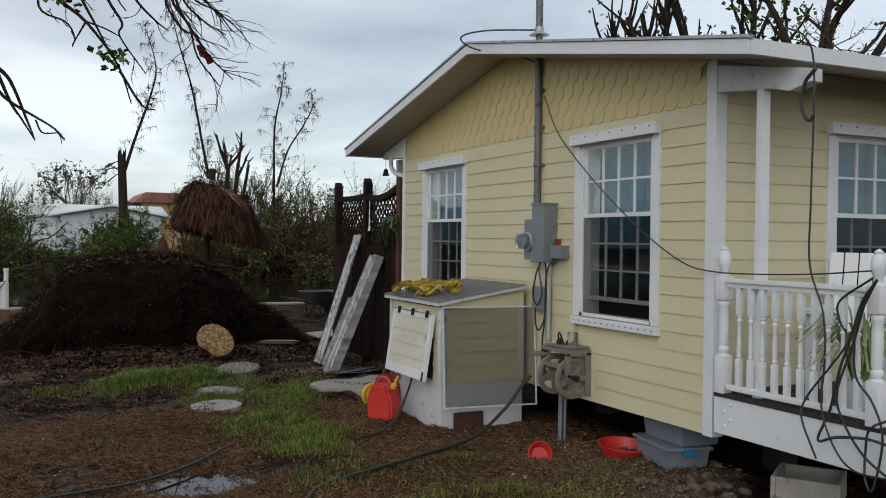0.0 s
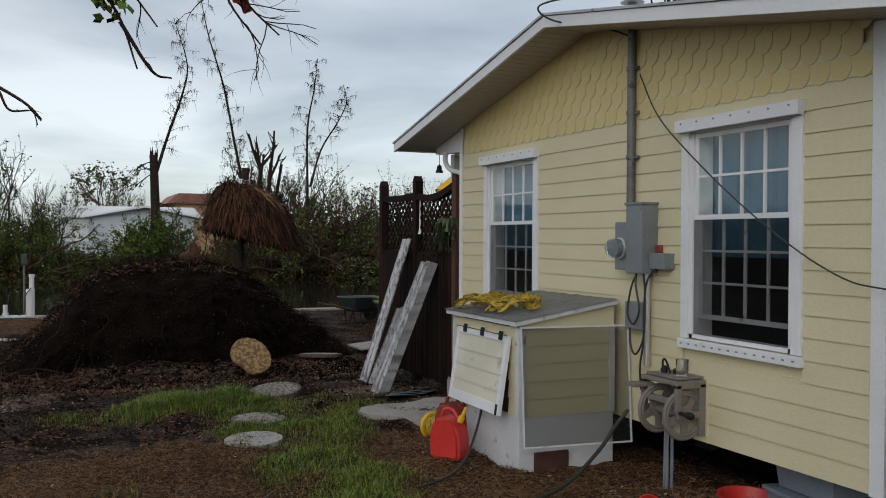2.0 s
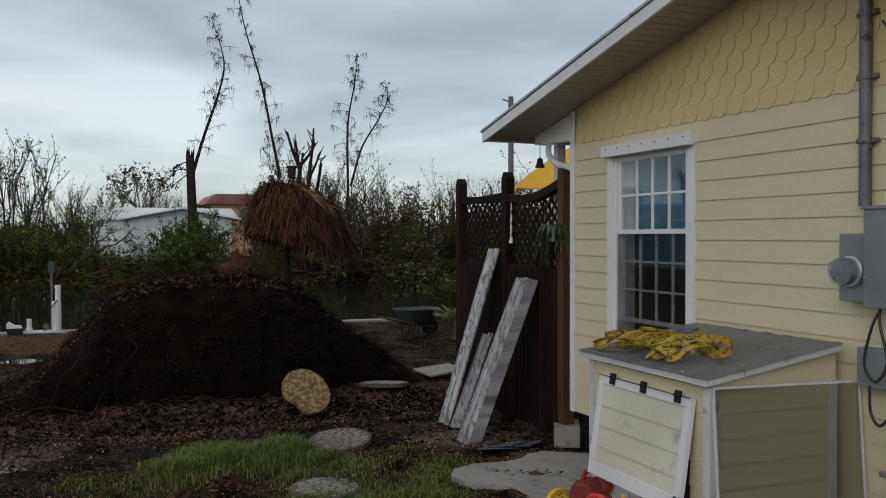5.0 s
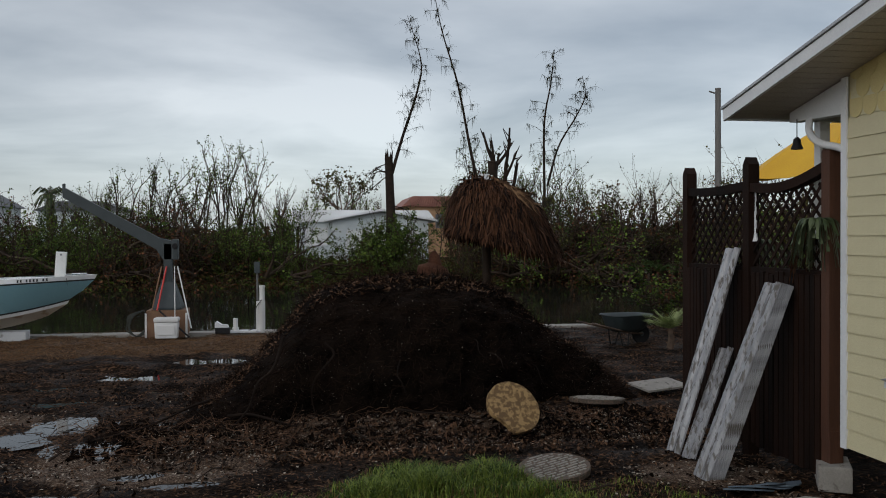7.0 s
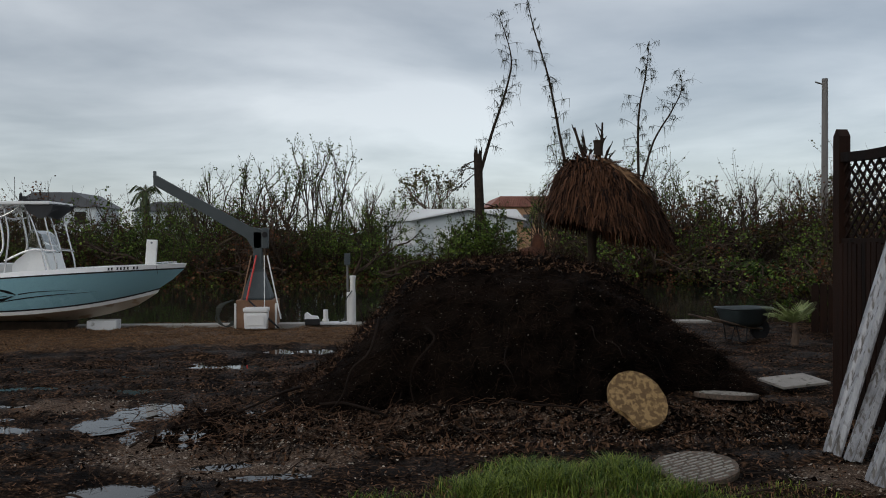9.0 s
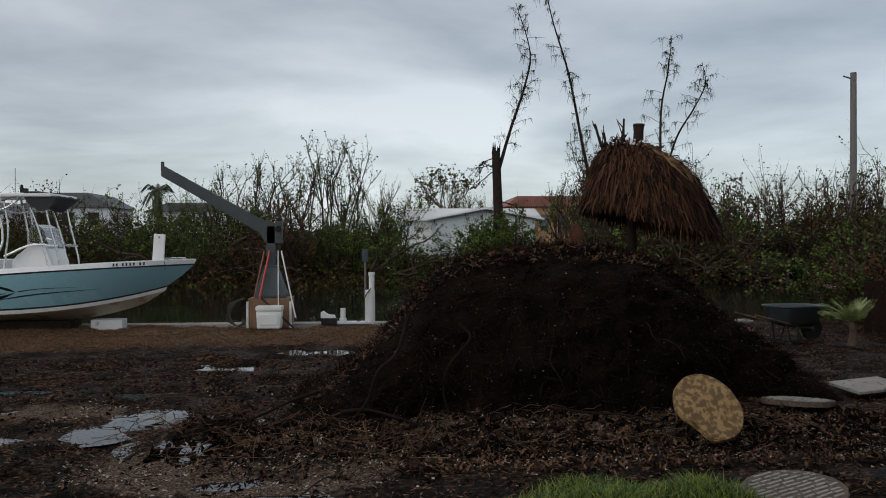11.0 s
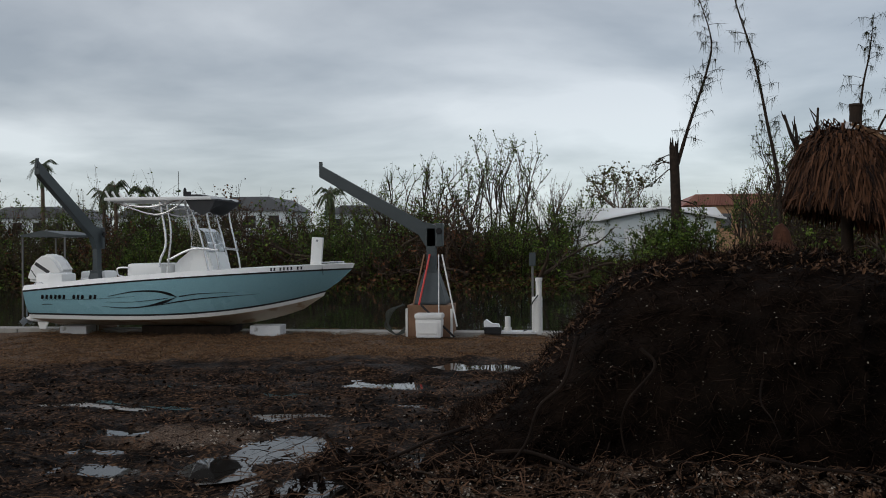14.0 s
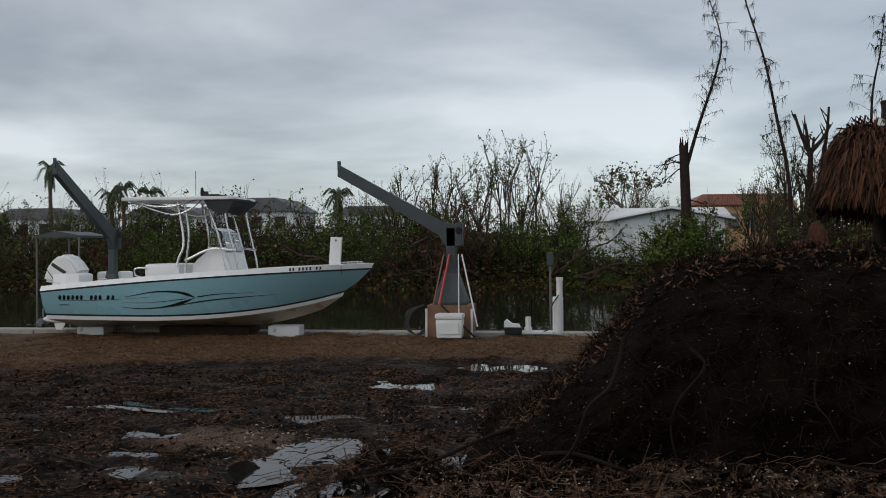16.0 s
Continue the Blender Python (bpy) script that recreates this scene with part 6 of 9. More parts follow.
for s in (1, -1):
    bm = B()
    tube(bm, [(0.34, 0.06 * s, 0.20), (0.0, 0.15 * s, 0.235), (-0.40, 0.24 * s, 0.33), (-0.93, 0.29 * s, 0.46)], 0.018, 8)
    part("shaft", bm, M["bark"], wb, "weathered wooden shaft", smooth=True)
    bm = B()
    tube(bm, [(-0.28, 0.20 * s, 0.29), (-0.22, 0.22 * s, 0.0), (-0.10, 0.22 * s, 0.0), (-0.05, 0.18 * s, 0.25)], 0.013, 8)
    part("leg", bm, M["black"], wb, smooth=True)
bm = B()
lathe(bm, [(0.12, -0.045), (0.18, -0.04), (0.195, 0), (0.18, 0.04), (0.12, 0.045)], 24, pose(0.33, 0, 0.195, 90, 0, 0))
wheel = part("tyre", bm, M["black"], wb, smooth=True)
bm = B()
lathe(bm, [(0.02, -0.05), (0.12, -0.03), (0.12, 0.03), (0.02, 0.05)], 20, pose(0.33, 0, 0.195, 90, 0, 0))
part("rim", bm, M["barrow"], wheel, smooth=True)

# ---- thatched palm umbrella ----
tiki = thing("thatched_umbrella", 4.24, 19.10, 0.0, label="shaggy red-brown palm-thatch umbrella, storm-tilted on its post", category="thatch umbrella")
bm = B()
tube(bm, [(0, 0, -0.1), (0.02, 0, 1.5), (0.0, 0, 3.12)], [0.085, 0.075, 0.065], 10)
part("post", bm, M["bark_dark"], tiki, smooth=True)
bm = B()
lathe(bm, [(0.0, 3.16), (0.078, 3.16), (0.074, 3.28), (0.082, 3.36), (0.09, 3.375), (0.085, 3.40), (0.0, 3.395)], 14, pose(0.01, 0, 0, 0, 2, 0))
part("post_cap", bm, M["bark_dark"], tiki, "dark wooden stub of the post")
bm = B()
lathe(bm, [(0.065, 3.06), (0.16, 3.07), (0.10, 3.13), (0.08, 3.17), (0.06, 3.17)], 14)
part("cap_collar", bm, M["dirty_white"], tiki, "pale torn wrap below the stub", smooth=True)
random.seed(21)


def dome(a, r):
    """A place on the slumped thatch, from its tip (r = 0) to its hem (r = 1), in the direction a."""
    c, e = math.cos(a), 0.5 + 0.5 * math.cos(a)
    reach = 0.70 + 0.66 * e ** 1.3
    fall = 0.88 + 0.52 * e ** 1.5
    h = (1 - e) * (0.24 * r + 0.76 * r ** 7) + e * (0.40 * r + 0.60 * r ** 5)
    return Vector((reach * r * c, 0.92 * r * math.sin(a), 3.09 - fall * h))


def strand(verts, faces, pts, w, t):
    i = len(verts)
    p0, p1, p2 = pts
    verts += [p0 - t * w * 0.6, p0 + t * w * 0.6, p1 - t * w, p1 + t * w, p2 - t * w * 0.2, p2 + t * w * 0.2]
    faces += [(i, i + 1, i + 3, i + 2), (i + 2, i + 3, i + 5, i + 4)]


verts, faces = [], []
for layer in range(12):
    s0 = layer / 12
    for k in range(230 + 34 * layer):
        a = rand(0, 2 * math.pi)
        lump = noise.noise(Vector((2.2 * math.cos(a), 2.2 * math.sin(a), 0.55 * layer)))
        r0 = 0.03 + s0 * (1 + 0.06 * lump)
        r1 = min(1.0, r0 + rand(0.12, 0.30))
        lift = 0.10 * lump * min(1.0, 3 * r0)
        p0 = dome(a, r0) + Vector((0, 0, rand(0.0, 0.04) + lift))
        p1 = dome(a + rand(-0.16, 0.16), r1) + Vector((0, 0, rand(-0.03, 0.06) + lift + (rand(0.04, 0.16) if random.random() < 0.12 else 0.0)))
        out = Vector((math.cos(a), math.sin(a), 0))
        drop = rand(0.02, 0.16) + (0.10 * max(0.0, lump) if layer > 6 else 0.0)
        p2 = p1 + out * rand(0.0, 0.07) - Vector((0, 0, drop))
        t = Vector((-math.sin(a), math.cos(a), rand(-0.7, 0.7))).normalized()
        strand(verts, faces, (p0, p1, p2), rand(0.006, 0.019), t)
for k in range(700):
    a, r = rand(0, 2 * math.pi), rand(0.2, 1.0)
    p0 = dome(a, r) + Vector((0, 0, 0.03))
    d = Vector((math.cos(a + rand(-0.7, 0.7)), math.sin(a + rand(-0.7, 0.7)), rand(-1.6, 0.05))).normalized()
    l = rand(0.12, 0.38)
    strand(verts, faces, (p0, p0 + d * l * 0.6, p0 + d * l - Vector((0, 0, 0.4 * l))), rand(0.006, 0.016), d.cross(Vector((0, 0, 1))).normalized())
piece("thatch", soup("thatch", verts, faces, M["thatch"]), tiki)
# a paler frond torn loose and folded over the slope that faces the camera
verts, faces = [], []
for k in range(110):
    s = random.random()
    a = -1.15 + 0.30 * s + rand(-0.07, 0.07)
    p0 = dome(a, 0.06 + 0.50 * s) + Vector((0, -0.03, 0.07 + rand(0, 0.03)))
    p1 = dome(a + rand(-0.05, 0.20), 0.22 + 0.52 * s) + Vector((0, -0.03, 0.07 + rand(-0.02, 0.03)))
    p2 = p1 + Vector((rand(0.05, 0.22), rand(-0.10, 0.0), rand(-0.20, -0.02)))
    strand(verts, faces, (p0, p1, p2), rand(0.006, 0.015), Vector((0.5, 0.2, 0.8)).normalized())
folded = piece("folded_frond", soup("folded_frond", verts, faces, M["thatch_pale"]), tiki)
bm = B()
rings = [[bm.verts.new(dome(k * math.pi / 12, r) - Vector((0, 0, dz))) for k in range(24)] for r, dz in ((0.05, 0.03), (0.4, 0.05), (0.75, 0.06), (0.95, 0.08), (0.93, 0.24), (0.6, 0.3), (0.1, 0.25))]
for a, b in zip(rings, rings[1:]):
    for k in range(24):
        bm.faces.new((a[k], a[(k + 1) % 24], b[(k + 1) % 24], b[k]))
part("under_thatch", bm, M["bark_dark"], tiki, smooth=True)

# ---- stump behind the mound ----
stump = thing("tree_stump", 3.02, 17.45, 0.0, label="reddish broken stump behind the root mound", category="stump")
bm = B()
tube(bm, [(0, 0, 0.0), (0.02, 0, 0.8), (0.0, 0.02, 1.45), (0.0, 0, 1.62), (0.03, 0, 1.66), (0.03, 0, 1.80), (0.0, 0, 1.86)], [0.55, 0.40, 0.27, 0.23, 0.12, 0.10, 0.05], 14)
for v in bm.verts:
    v.co += Vector((1, 1, 0.6)) * 0.05 * noise.noise(v.co * 5)
part("stump_wood", bm, mat("rotten_wood", (0.035, 0.015, 0.009), (0.10, 0.045, 0.028), 0.9, 7, 50, 0.6, 0.01, spec=0.1), stump, smooth=True)

# ---- boat davits ----
def davit(x, y, z, rz, plinth, label):
    dv = thing("boat_davit", x, y, z, rz, label, "boat davit", "boat davits")
    h = 0.57 if plinth else 0.0
    if plinth:
        bm = B()
        box(bm, -0.39, 0.39, -0.34, 0.34, 0, 0.56, bevel=0.01)
        part("plinth", bm, M["plywood"], dv, "brown plywood plinth")
        for s in (1, -1):
            bm = B()
            box(bm, s * 0.40 - 0.02, s * 0.40 + 0.02, -0.36, -0.32, 0, 0.5, bevel=0.004)
            part("plinth_pipe", bm, M["pvc"], dv, "white pipe at the plinth corner")
    bm = B()
    lo, hi = 0.29, 0.13
    vs = [bm.verts.new((sx * w, sy * w, zz)) for zz, w in ((h, lo), (h + 0.04, lo), (h + 0.55, hi), (h + 0.60, hi)) for sx, sy in ((-1, -1), (1, -1), (1, 1), (-1, 1))]
    for r in range(3):
        for k in range(4):
            bm.faces.new((vs[4 * r + k], vs[4 * r + (k + 1) % 4], vs[4 * r + 4 + (k + 1) % 4], vs[4 * r + 4 + k]))
    bm.faces.new(vs[:4][::-1])
    bm.faces.new(vs[-4:])
    part("pedestal", bm, M["steel_blue"], dv)
    bm = B()
    box(bm, -0.085, 0.085, -0.08, 0.08, h + 0.58, h + 1.36, bevel=0.012)
    part("column", bm, M["steel_blue"], dv)
    bm = B()
    prism(bm, [(0.10, h + 1.22), (0.10, h + 1.40), (0.02, h + 1.43), (-0.16, h + 1.46), (-2.02, h + 2.50), (-2.06, h + 2.48), (-2.06, h + 2.30), (-0.22, h + 1.24), (-0.10, h + 1.02), (0.10, h + 1.02)], 0.16,
          Matrix(((1, 0, 0, 0), (0, 0, 1, -0.08), (0, 1, 0, 0), (0, 0, 0, 1))))
    bmesh.ops.bevel(bm, geom=bm.edges[:], offset=0.008, segments=1, affect="EDGES")
    part("boom", bm, M["steel_blue"], dv)
    bm = B()
    box(bm, -2.075, -2.02, -0.03, 0.03, h + 2.42, h + 2.58, bevel=0.006)
    part("tip_bracket", bm, M["steel_blue"], dv)
    bm = B()
    lathe(bm, [(0.05, -0.02), (0.05, 0.02)], 14, pose(-1.9, 0, h + 2.33, 90, 0, 0))
    part("sheave", bm, M["black"], dv)
    bm = B()
    box(bm, 0.09, 0.21, -0.10, 0.10, h + 1.02, h + 1.44, bevel=0.015)
    winch = part("winch_box", bm, M["steel_blue"], dv)
    bm = B()
    lathe(bm, [(0.05, -0.13), (0.06, -0.12), (0.06, 0.12), (0.05, 0.13)], 16, pose(0.15, 0, h + 1.30, 90, 0, 0))
    part("winch_drum", bm, M["black"], winch, smooth=True)
    bm = B()
    tube(bm, [(-0.10, 0, h + 1.18), (-0.28, 0, h + 1.36)], 0.02, 8)
    part("brace", bm, M["steel_blue"], dv)
    return dv


davit(-1.58, 22.95, 0.05, 0, True, "grey steel boat davit on a plywood plinth")
davit(-8.20, 23.25, 0.04, 92, True, "grey steel boat davit with its boom over the stern").scale = (1.0, 0.62, 1.0)
# poles and hoses stored against the plinth
for x0, x1, m, r, nm, lb in ((-1.75, -1.60, "red_plastic", 0.018, "pole", "red pole leaning on the davit"), (-1.85, -1.70, "plywood", 0.014, "pole", "tan pole leaning on the davit"), (-1.08, -1.38, "pvc", 0.014, "pole", "white pole leaning on the davit"), (-1.40, -1.44, "pvc", 0.010, "pole", "white pole leaning on the davit")):
    bm = B()
    tube(bm, [(x0, 22.52, 0.62 if m != "pvc" else 0.25), (x1, 22.84, 1.5)], r, 8)
    solo(nm, bm, M[m], lb, "pole", "stored poles", smooth=True)
bm = B()
random.seed(8)
for k in range(7):
    tube(bm, curve([(-2.02 + rand(-0.03, 0.03), 22.55, 0.62), (-2.2 - rand(0, 0.12), 22.5, 0.5), (-2.27 - rand(0, 0.08), 22.48, 0.25), (-2.15, 22.46, 0.11), (-2.0, 22.5, 0.12 + rand(0, 0.1))]), 0.012, 6)
solo("coiled_hose", bm, M["hose"], "dark green hose coiled by the davit plinth", "hose", smooth=True)
bm = B()
tube(bm, [(-1.1, 22.3, 0.09), (-1.7, 22.45, 0.62)], 0.018, 8)
solo("pole", bm, M["black"], "dark pole leaning across the plinth", "pole", "stored poles", smooth=True)

cooler = thing("cooler", -1.53, 22.30, 0.075, 0, "white plastic drinks cooler by the davit", "cooler")
bm = B()
box(bm, -0.23, 0.23, -0.16, 0.16, 0, 0.33, bevel=0.035)
for v in bm.verts:
    k = 0.93 + 0.07 * v.co.z / 0.33
    v.co.x, v.co.y = v.co.x * k, v.co.y * k
part("tub", bm, M["cooler"], cooler, smooth=True)
bm = B()
box(bm, -0.24, 0.24, -0.17, 0.17, 0.33, 0.42, bevel=0.03)
part("lid", bm, M["cooler"], cooler, smooth=True)
bm = B()
box(bm, -0.17, 0.17, -0.172, -0.155, 0.08, 0.27, bevel=0.006)
part("front_panel", bm, M["cooler"], cooler)
bm = B()
box(bm, -0.20, 0.20, -0.18, -0.17, 0.02, 0.045, bevel=0.004)
lathe(bm, [(0.016, 0), (0.016, 0.02)], 10, pose(0, -0.165, 0.045, 90, 0, 0))
part("drain", bm, M["dirty_white"], cooler)

pv = thing("dock_pipe", 0.30, 23.0, 0.08, 0, "thick white dock pipe standing on the seawall", "pipe")
bm = B()
tube(bm, [(0, 0, 0), (0, 0, 0.66)], 0.095, 14)
part("sleeve", bm, M["pvc"], pv, smooth=True)
bm = B()
tube(bm, [(0.03, 0, 0.66), (0.03, 0, 0.98)], 0.055, 12)
tube(bm, [(0.03, 0, 0.94), (0.03, 0, 1.0)], 0.065, 12)
part("riser", bm, M["pvc"], pv, smooth=True)
bm = B()
tube(bm, curve([(0.02, -0.1, 0.7), (-0.1, -0.12, 0.5), (-0.12, -0.12, 0.15), (-0.25, -0.1, 0.05)]), 0.012, 6)
part("cable", bm, M["cable"], pv, smooth=True)
bm = B()
box(bm, -0.45, 0.22, -0.14, 0.14, 0, 0.045, bevel=0.01)
solo("dock_step", bm, M["dirty_white"], "low white dock step on the seawall", "step", at=pose(0.07, 23.0, 0.09))
bm = B()
tube(bm, [(0, 0, 0), (0, 0, 0.25)], 0.05, 12)
tube(bm, [(0, 0, 0.0), (0, 0, 0.06)], 0.07, 12)
solo("pipe_stub", bm, M["pvc"], "short white pipe stub on the seawall", "pipe", smooth=True, at=pose(-0.22, 22.95, 0.14))
bm = B()
box(bm, -0.15, 0.15, -0.12, 0.12, 0, 0.13, bevel=0.02)
solo("battery_box", bm, M["black"], "black battery box on the seawall", "box", at=pose(-0.48, 22.95, 0.08))
bm = B()
prism(bm, [(-0.14, 0), (0.14, 0), (0.12, 0.05), (0.0, 0.06), (-0.1, 0.13), (-0.14, 0.1)], 0.16, pose(0, 0.08, 0, 90, 0, 0))
solo("deck_shoe", bm, M["white"], "white rubber shoe on the battery box", "shoe", at=pose(-0.50, 22.95, 0.21))
lp = thing("dock_lamp", 0.16, 26.0, -0.5, 0, "thin dock piling with a small grey lamp", "lamp post")
bm = B()
tube(bm, [(0, 0, -0.7), (-0.02, 0, 1.9)], 0.025, 8)
part("pole", bm, M["pole"], lp)
bm = B()
box(bm, -0.09, 0.05, -0.05, 0.05, 1.72, 2.0, bevel=0.01)
part("lamp_head", bm, M["steel_blue"], lp)

# ---- boat ----
boat = thing("motorboat", -8.70, 22.8, 0.0, 0, "aqua and white centre-console motorboat propped on blocks", "boat")
boat.scale.x = 1.035


def squeeze(bm):
    """Draws the console and its top aft and up to fit the camera's view."""
    for v in bm.verts:
        v.co.x = 2.35 + (v.co.x - 2.35) * (0.78 if v.co.x > 2.35 else 1.0)
        v.co.z = 1.7 + (v.co.z - 1.7) * 1.13 if v.co.z > 1.7 else v.co.z
    return bm


def eased(t, a, p):
    return 1 - max(0.0, (t - a) / (1 - a)) ** p


def sheer(t):
    return 0.99 + 0.55 * t - 0.19 * t * t


LINES = dict(
    keel=lambda t: (4.62 * t, 0.0, 0.20 + 0.32 * max(0.0, (t - 0.6) / 0.4) ** 2.2),
    chine=lambda t: (4.98 * t, 0.95 * eased(t, 0.35, 2.3), 0.40 - 0.03 * math.sin(math.pi * t) + 0.36 * t ** 4),
    band=lambda t: (5.03 * t, 0.985 * eased(t, 0.35, 2.35), 0.500 - 0.03 * math.sin(math.pi * t) + 0.36 * t ** 4),
    mid=lambda t: (5.27 * t, 1.08 * eased(t, 0.38, 2.5), 0.66 + 0.10 * t + 0.27 * t ** 3),
    rub=lambda t: (5.48 * t, 1.15 * eased(t, 0.40, 2.7), sheer(t) - 0.115),
    rub2=lambda t: (5.50 * t, 1.165 * eased(t, 0.40, 2.7), sheer(t) - 0.085),
    top=lambda t: (5.54 * t, 1.12 * eased(t, 0.41, 2.7), sheer(t)),
    inner=lambda t: (5.40 * t + 0.05, 0.93 * eased(t, 0.45, 2.6), sheer(t) + 0.005),
)


def loft(names, n=36, both=True, bm=None, sides=(1, -1)):
    bm = bm or B()
    for s in sides:
        rows = []
        for nm in names:
            row = []
            for i in range(n + 1):
                u, b, z = LINES[nm](i / n)
                row.append(bm.verts.new((u, s * max(b, 0.012 if nm != "keel" else 0.0), z)))
            rows.append(row)
        for a, b in zip(rows, rows[1:]):
            for i in range(n):
                bm.faces.new((a[i], a[i + 1], b[i + 1], b[i]))
    return bm


def transom(bm, names):
    pts = [LINES[n](0.0) for n in names]
    ring = [bm.verts.new((0, -b, z)) for _, b, z in pts] + [bm.verts.new((0, b, z)) for _, b, z in reversed(pts) if b > 0.001]
    bm.faces.new(ring)


LINES["boot"] = lambda t: tuple(0.32 * c + 0.68 * k for c, k in zip(LINES["chine"](t), LINES["band"](t)))
part("boot_stripe", loft(("chine", "boot")), M["gel"], boat, "white stripe along the chine", smooth=True)
bm = loft(("keel", "chine"))
transom(bm, ("keel", "chine"))
part("hull_bottom", bm, M["cream"], boat, "cream hull bottom with rust stains", smooth=True)
part("chine_stripe", loft(("boot", "band")), M["stripe"], boat, "black stripe along the chine")
bm = loft(("band", "mid", "rub"))
transom(bm, ("chine", "band", "mid", "rub"))
part("hull_side", bm, M["aqua"], boat, "glossy aqua hull side", smooth=True)
part("rub_rail", loft(("rub", "rub2")), M["stripe"], boat, "black rub rail")
bm = loft(("rub2", "top", "inner"))
transom(bm, ("rub", "rub2", "top"))
part("gunwale", bm, M["gel"], boat, smooth=True)
bm = B()
n = 30
LINES["well"] = lambda t: LINES["inner"](0.03 + 0.66 * t)
for s in (1, -1):
    up = [bm.verts.new((LINES["well"](i / n)[0], s * max(LINES["well"](i / n)[1], 0.01), LINES["well"](i / n)[2])) for i in range(n + 1)]
    lo = [bm.verts.new((v.co.x, v.co.y * (0.97 - 0.45 * (i / n) ** 2), 0.62)) for i, v in enumerate(up)]
    for i in range(n):
        bm.faces.new((up[i], up[i + 1], lo[i + 1], lo[i]))
fl = [bm.verts.new((LINES["well"](i / n)[0], s * max(0.0, LINES["well"](i / n)[1] * (0.97 - 0.45 * (i / n) ** 2)), 0.62)) for s, it in ((1, range(n + 1)), (-1, range(n, -1, -1))) for i in it]
bm.faces.new(fl)
part("cockpit", bm, M["gel"], boat)
bm = B()
prism(bm, [(3.9, -0.72), (5.38, -0.02), (5.38, 0.02), (3.9, 0.72)], 0.02, Matrix.Translation((0, 0, 1.27)))
part("foredeck", bm, M["gel"], boat)
for s in (1, -1):
    bm = B()
    tube(bm, [(5.02, 0.25 * s, 1.33), (5.02, 0.25 * s, 1.365), (5.32, 0.10 * s, 1.37), (5.32, 0.10 * s, 1.34)], 0.012, 8)
    part("bow_rail", bm, M["chrome"], boat)
# tall white board at the bow
bm = B()
box(bm, -0.10, 0.10, -0.035, 0.035, 0, 0.50, pose(4.88, -0.12, 1.32, 0, 4, 0), bevel=0.012)
plate = part("bow_board", bm, M["gel"], boat)
bm = B()
lathe(bm, [(0.02, 0), (0.02, 0.006)], 12, pose(4.91, -0.157, 1.76, 90, 0, 0))
part("board_screw", bm, M["grey_box"], plate)


def side_b(u, z):
    """The hull side's half breadth at a place along the boat and a height."""
    names = ("chine", "band", "mid", "rub", "rub2", "top")
    pts = []
    for nm in names:
        end = LINES[nm](1.0)[0]
        _, b, zz = LINES[nm](min(1.0, u / end))
        pts.append((zz, b))
    return float(np.interp(z, [p[0] for p in pts], [p[1] for p in pts]))


def decal(nm, line, widths, material, label=""):
    """A flat stroke laid on the hull side that faces the yard."""
    bm = B()
    pts = curve([(u, z, 0) for u, z in line], 8)
    n = len(pts)
    rows = []
    for i, p in enumerate(pts):
        d = (pts[min(i + 1, n - 1)] - pts[max(i - 1, 0)]).normalized()
        w = float(np.interp(i / (n - 1), np.linspace(0, 1, len(widths)), widths)) / 2
        row = []
        for e in (-1, 1):
            u, z = p.x - d.y * w * e, p.y + d.x * w * e
            row.append(bm.verts.new((u, -side_b(u, z) - 0.006, z)))
        rows.append(row)
    for a, b in zip(rows, rows[1:]):
        bm.faces.new((a[0], b[0], b[1], a[1]))
    bmesh.ops.solidify(bm, geom=bm.faces[:], thickness=0.002)
    part(nm, bm, M[material], boat, label)


decal("swoosh", [(1.52, 0.80), (2.0, 0.885), (2.4, 0.89), (2.62, 0.84), (2.74, 0.79)], (0.006, 0.02, 0.035, 0.05, 0.004), "stripe", "black swoosh decal")
decal("swoosh", [(1.39, 0.625), (1.75, 0.595), (2.15, 0.62), (2.5, 0.70), (2.74, 0.79)], (0.004, 0.018, 0.022, 0.05, 0.004), "stripe", "black swoosh decal")
decal("swoosh", [(1.46, 0.70), (1.9, 0.70), (2.3, 0.735), (2.58, 0.77)], (0.004, 0.008, 0.010, 0.014), "stripe", "black swoosh decal")
decal("swoosh", [(2.32, 0.63), (2.8, 0.715), (3.3, 0.775), (4.05, 0.83)], (0.004, 0.022, 0.018, 0.003), "stripe", "black swoosh decal")
decal("swoosh", [(2.78, 0.80), (3.1, 0.845), (3.7, 0.87)], (0.02, 0.014, 0.003), "stripe", "black swoosh decal")
decal("pinstripe", [(0.34, 0.735), (1.1, 0.745), (2.0, 0.80)], (0.006, 0.006, 0.004), "stripe")
# lettering, letter by letter as slanted bars
for start, count, step in ((0.33, 6, 0.078), (0.90, 3, 0.078), (1.20, 2, 0.085)):
    for k in range(count):
        u = start + step * k
        decal("name_bar", [(u, 0.752), (u + 0.012, 0.79), (u + 0.022, 0.828)], (0.045, 0.040, 0.045) if k % 2 else (0.040, 0.052, 0.034), "stripe", "dark lettering bar")
decal("maker_bar", [(0.30, 0.655), (0.42, 0.66), (0.50, 0.655)], (0.01, 0.016, 0.008), "stripe", "dark lettering bar")
for u in (4.30, 4.35, 4.44, 4.495, 4.55, 4.605, 4.70, 4.755):
    zz = sheer(u / 5.5) - 0.045
    decal("registration_bar", [(u, zz - 0.026), (u, zz), (u + 0.001, zz + 0.026)], (0.032, 0.022, 0.032), "stripe", "dark registration bar")
decal("bow_seam", [(5.06, 1.30), (5.06, 1.22), (5.055, 1.15)], (0.008, 0.008, 0.008), "stripe")

# console, windscreen and top
bm = B()
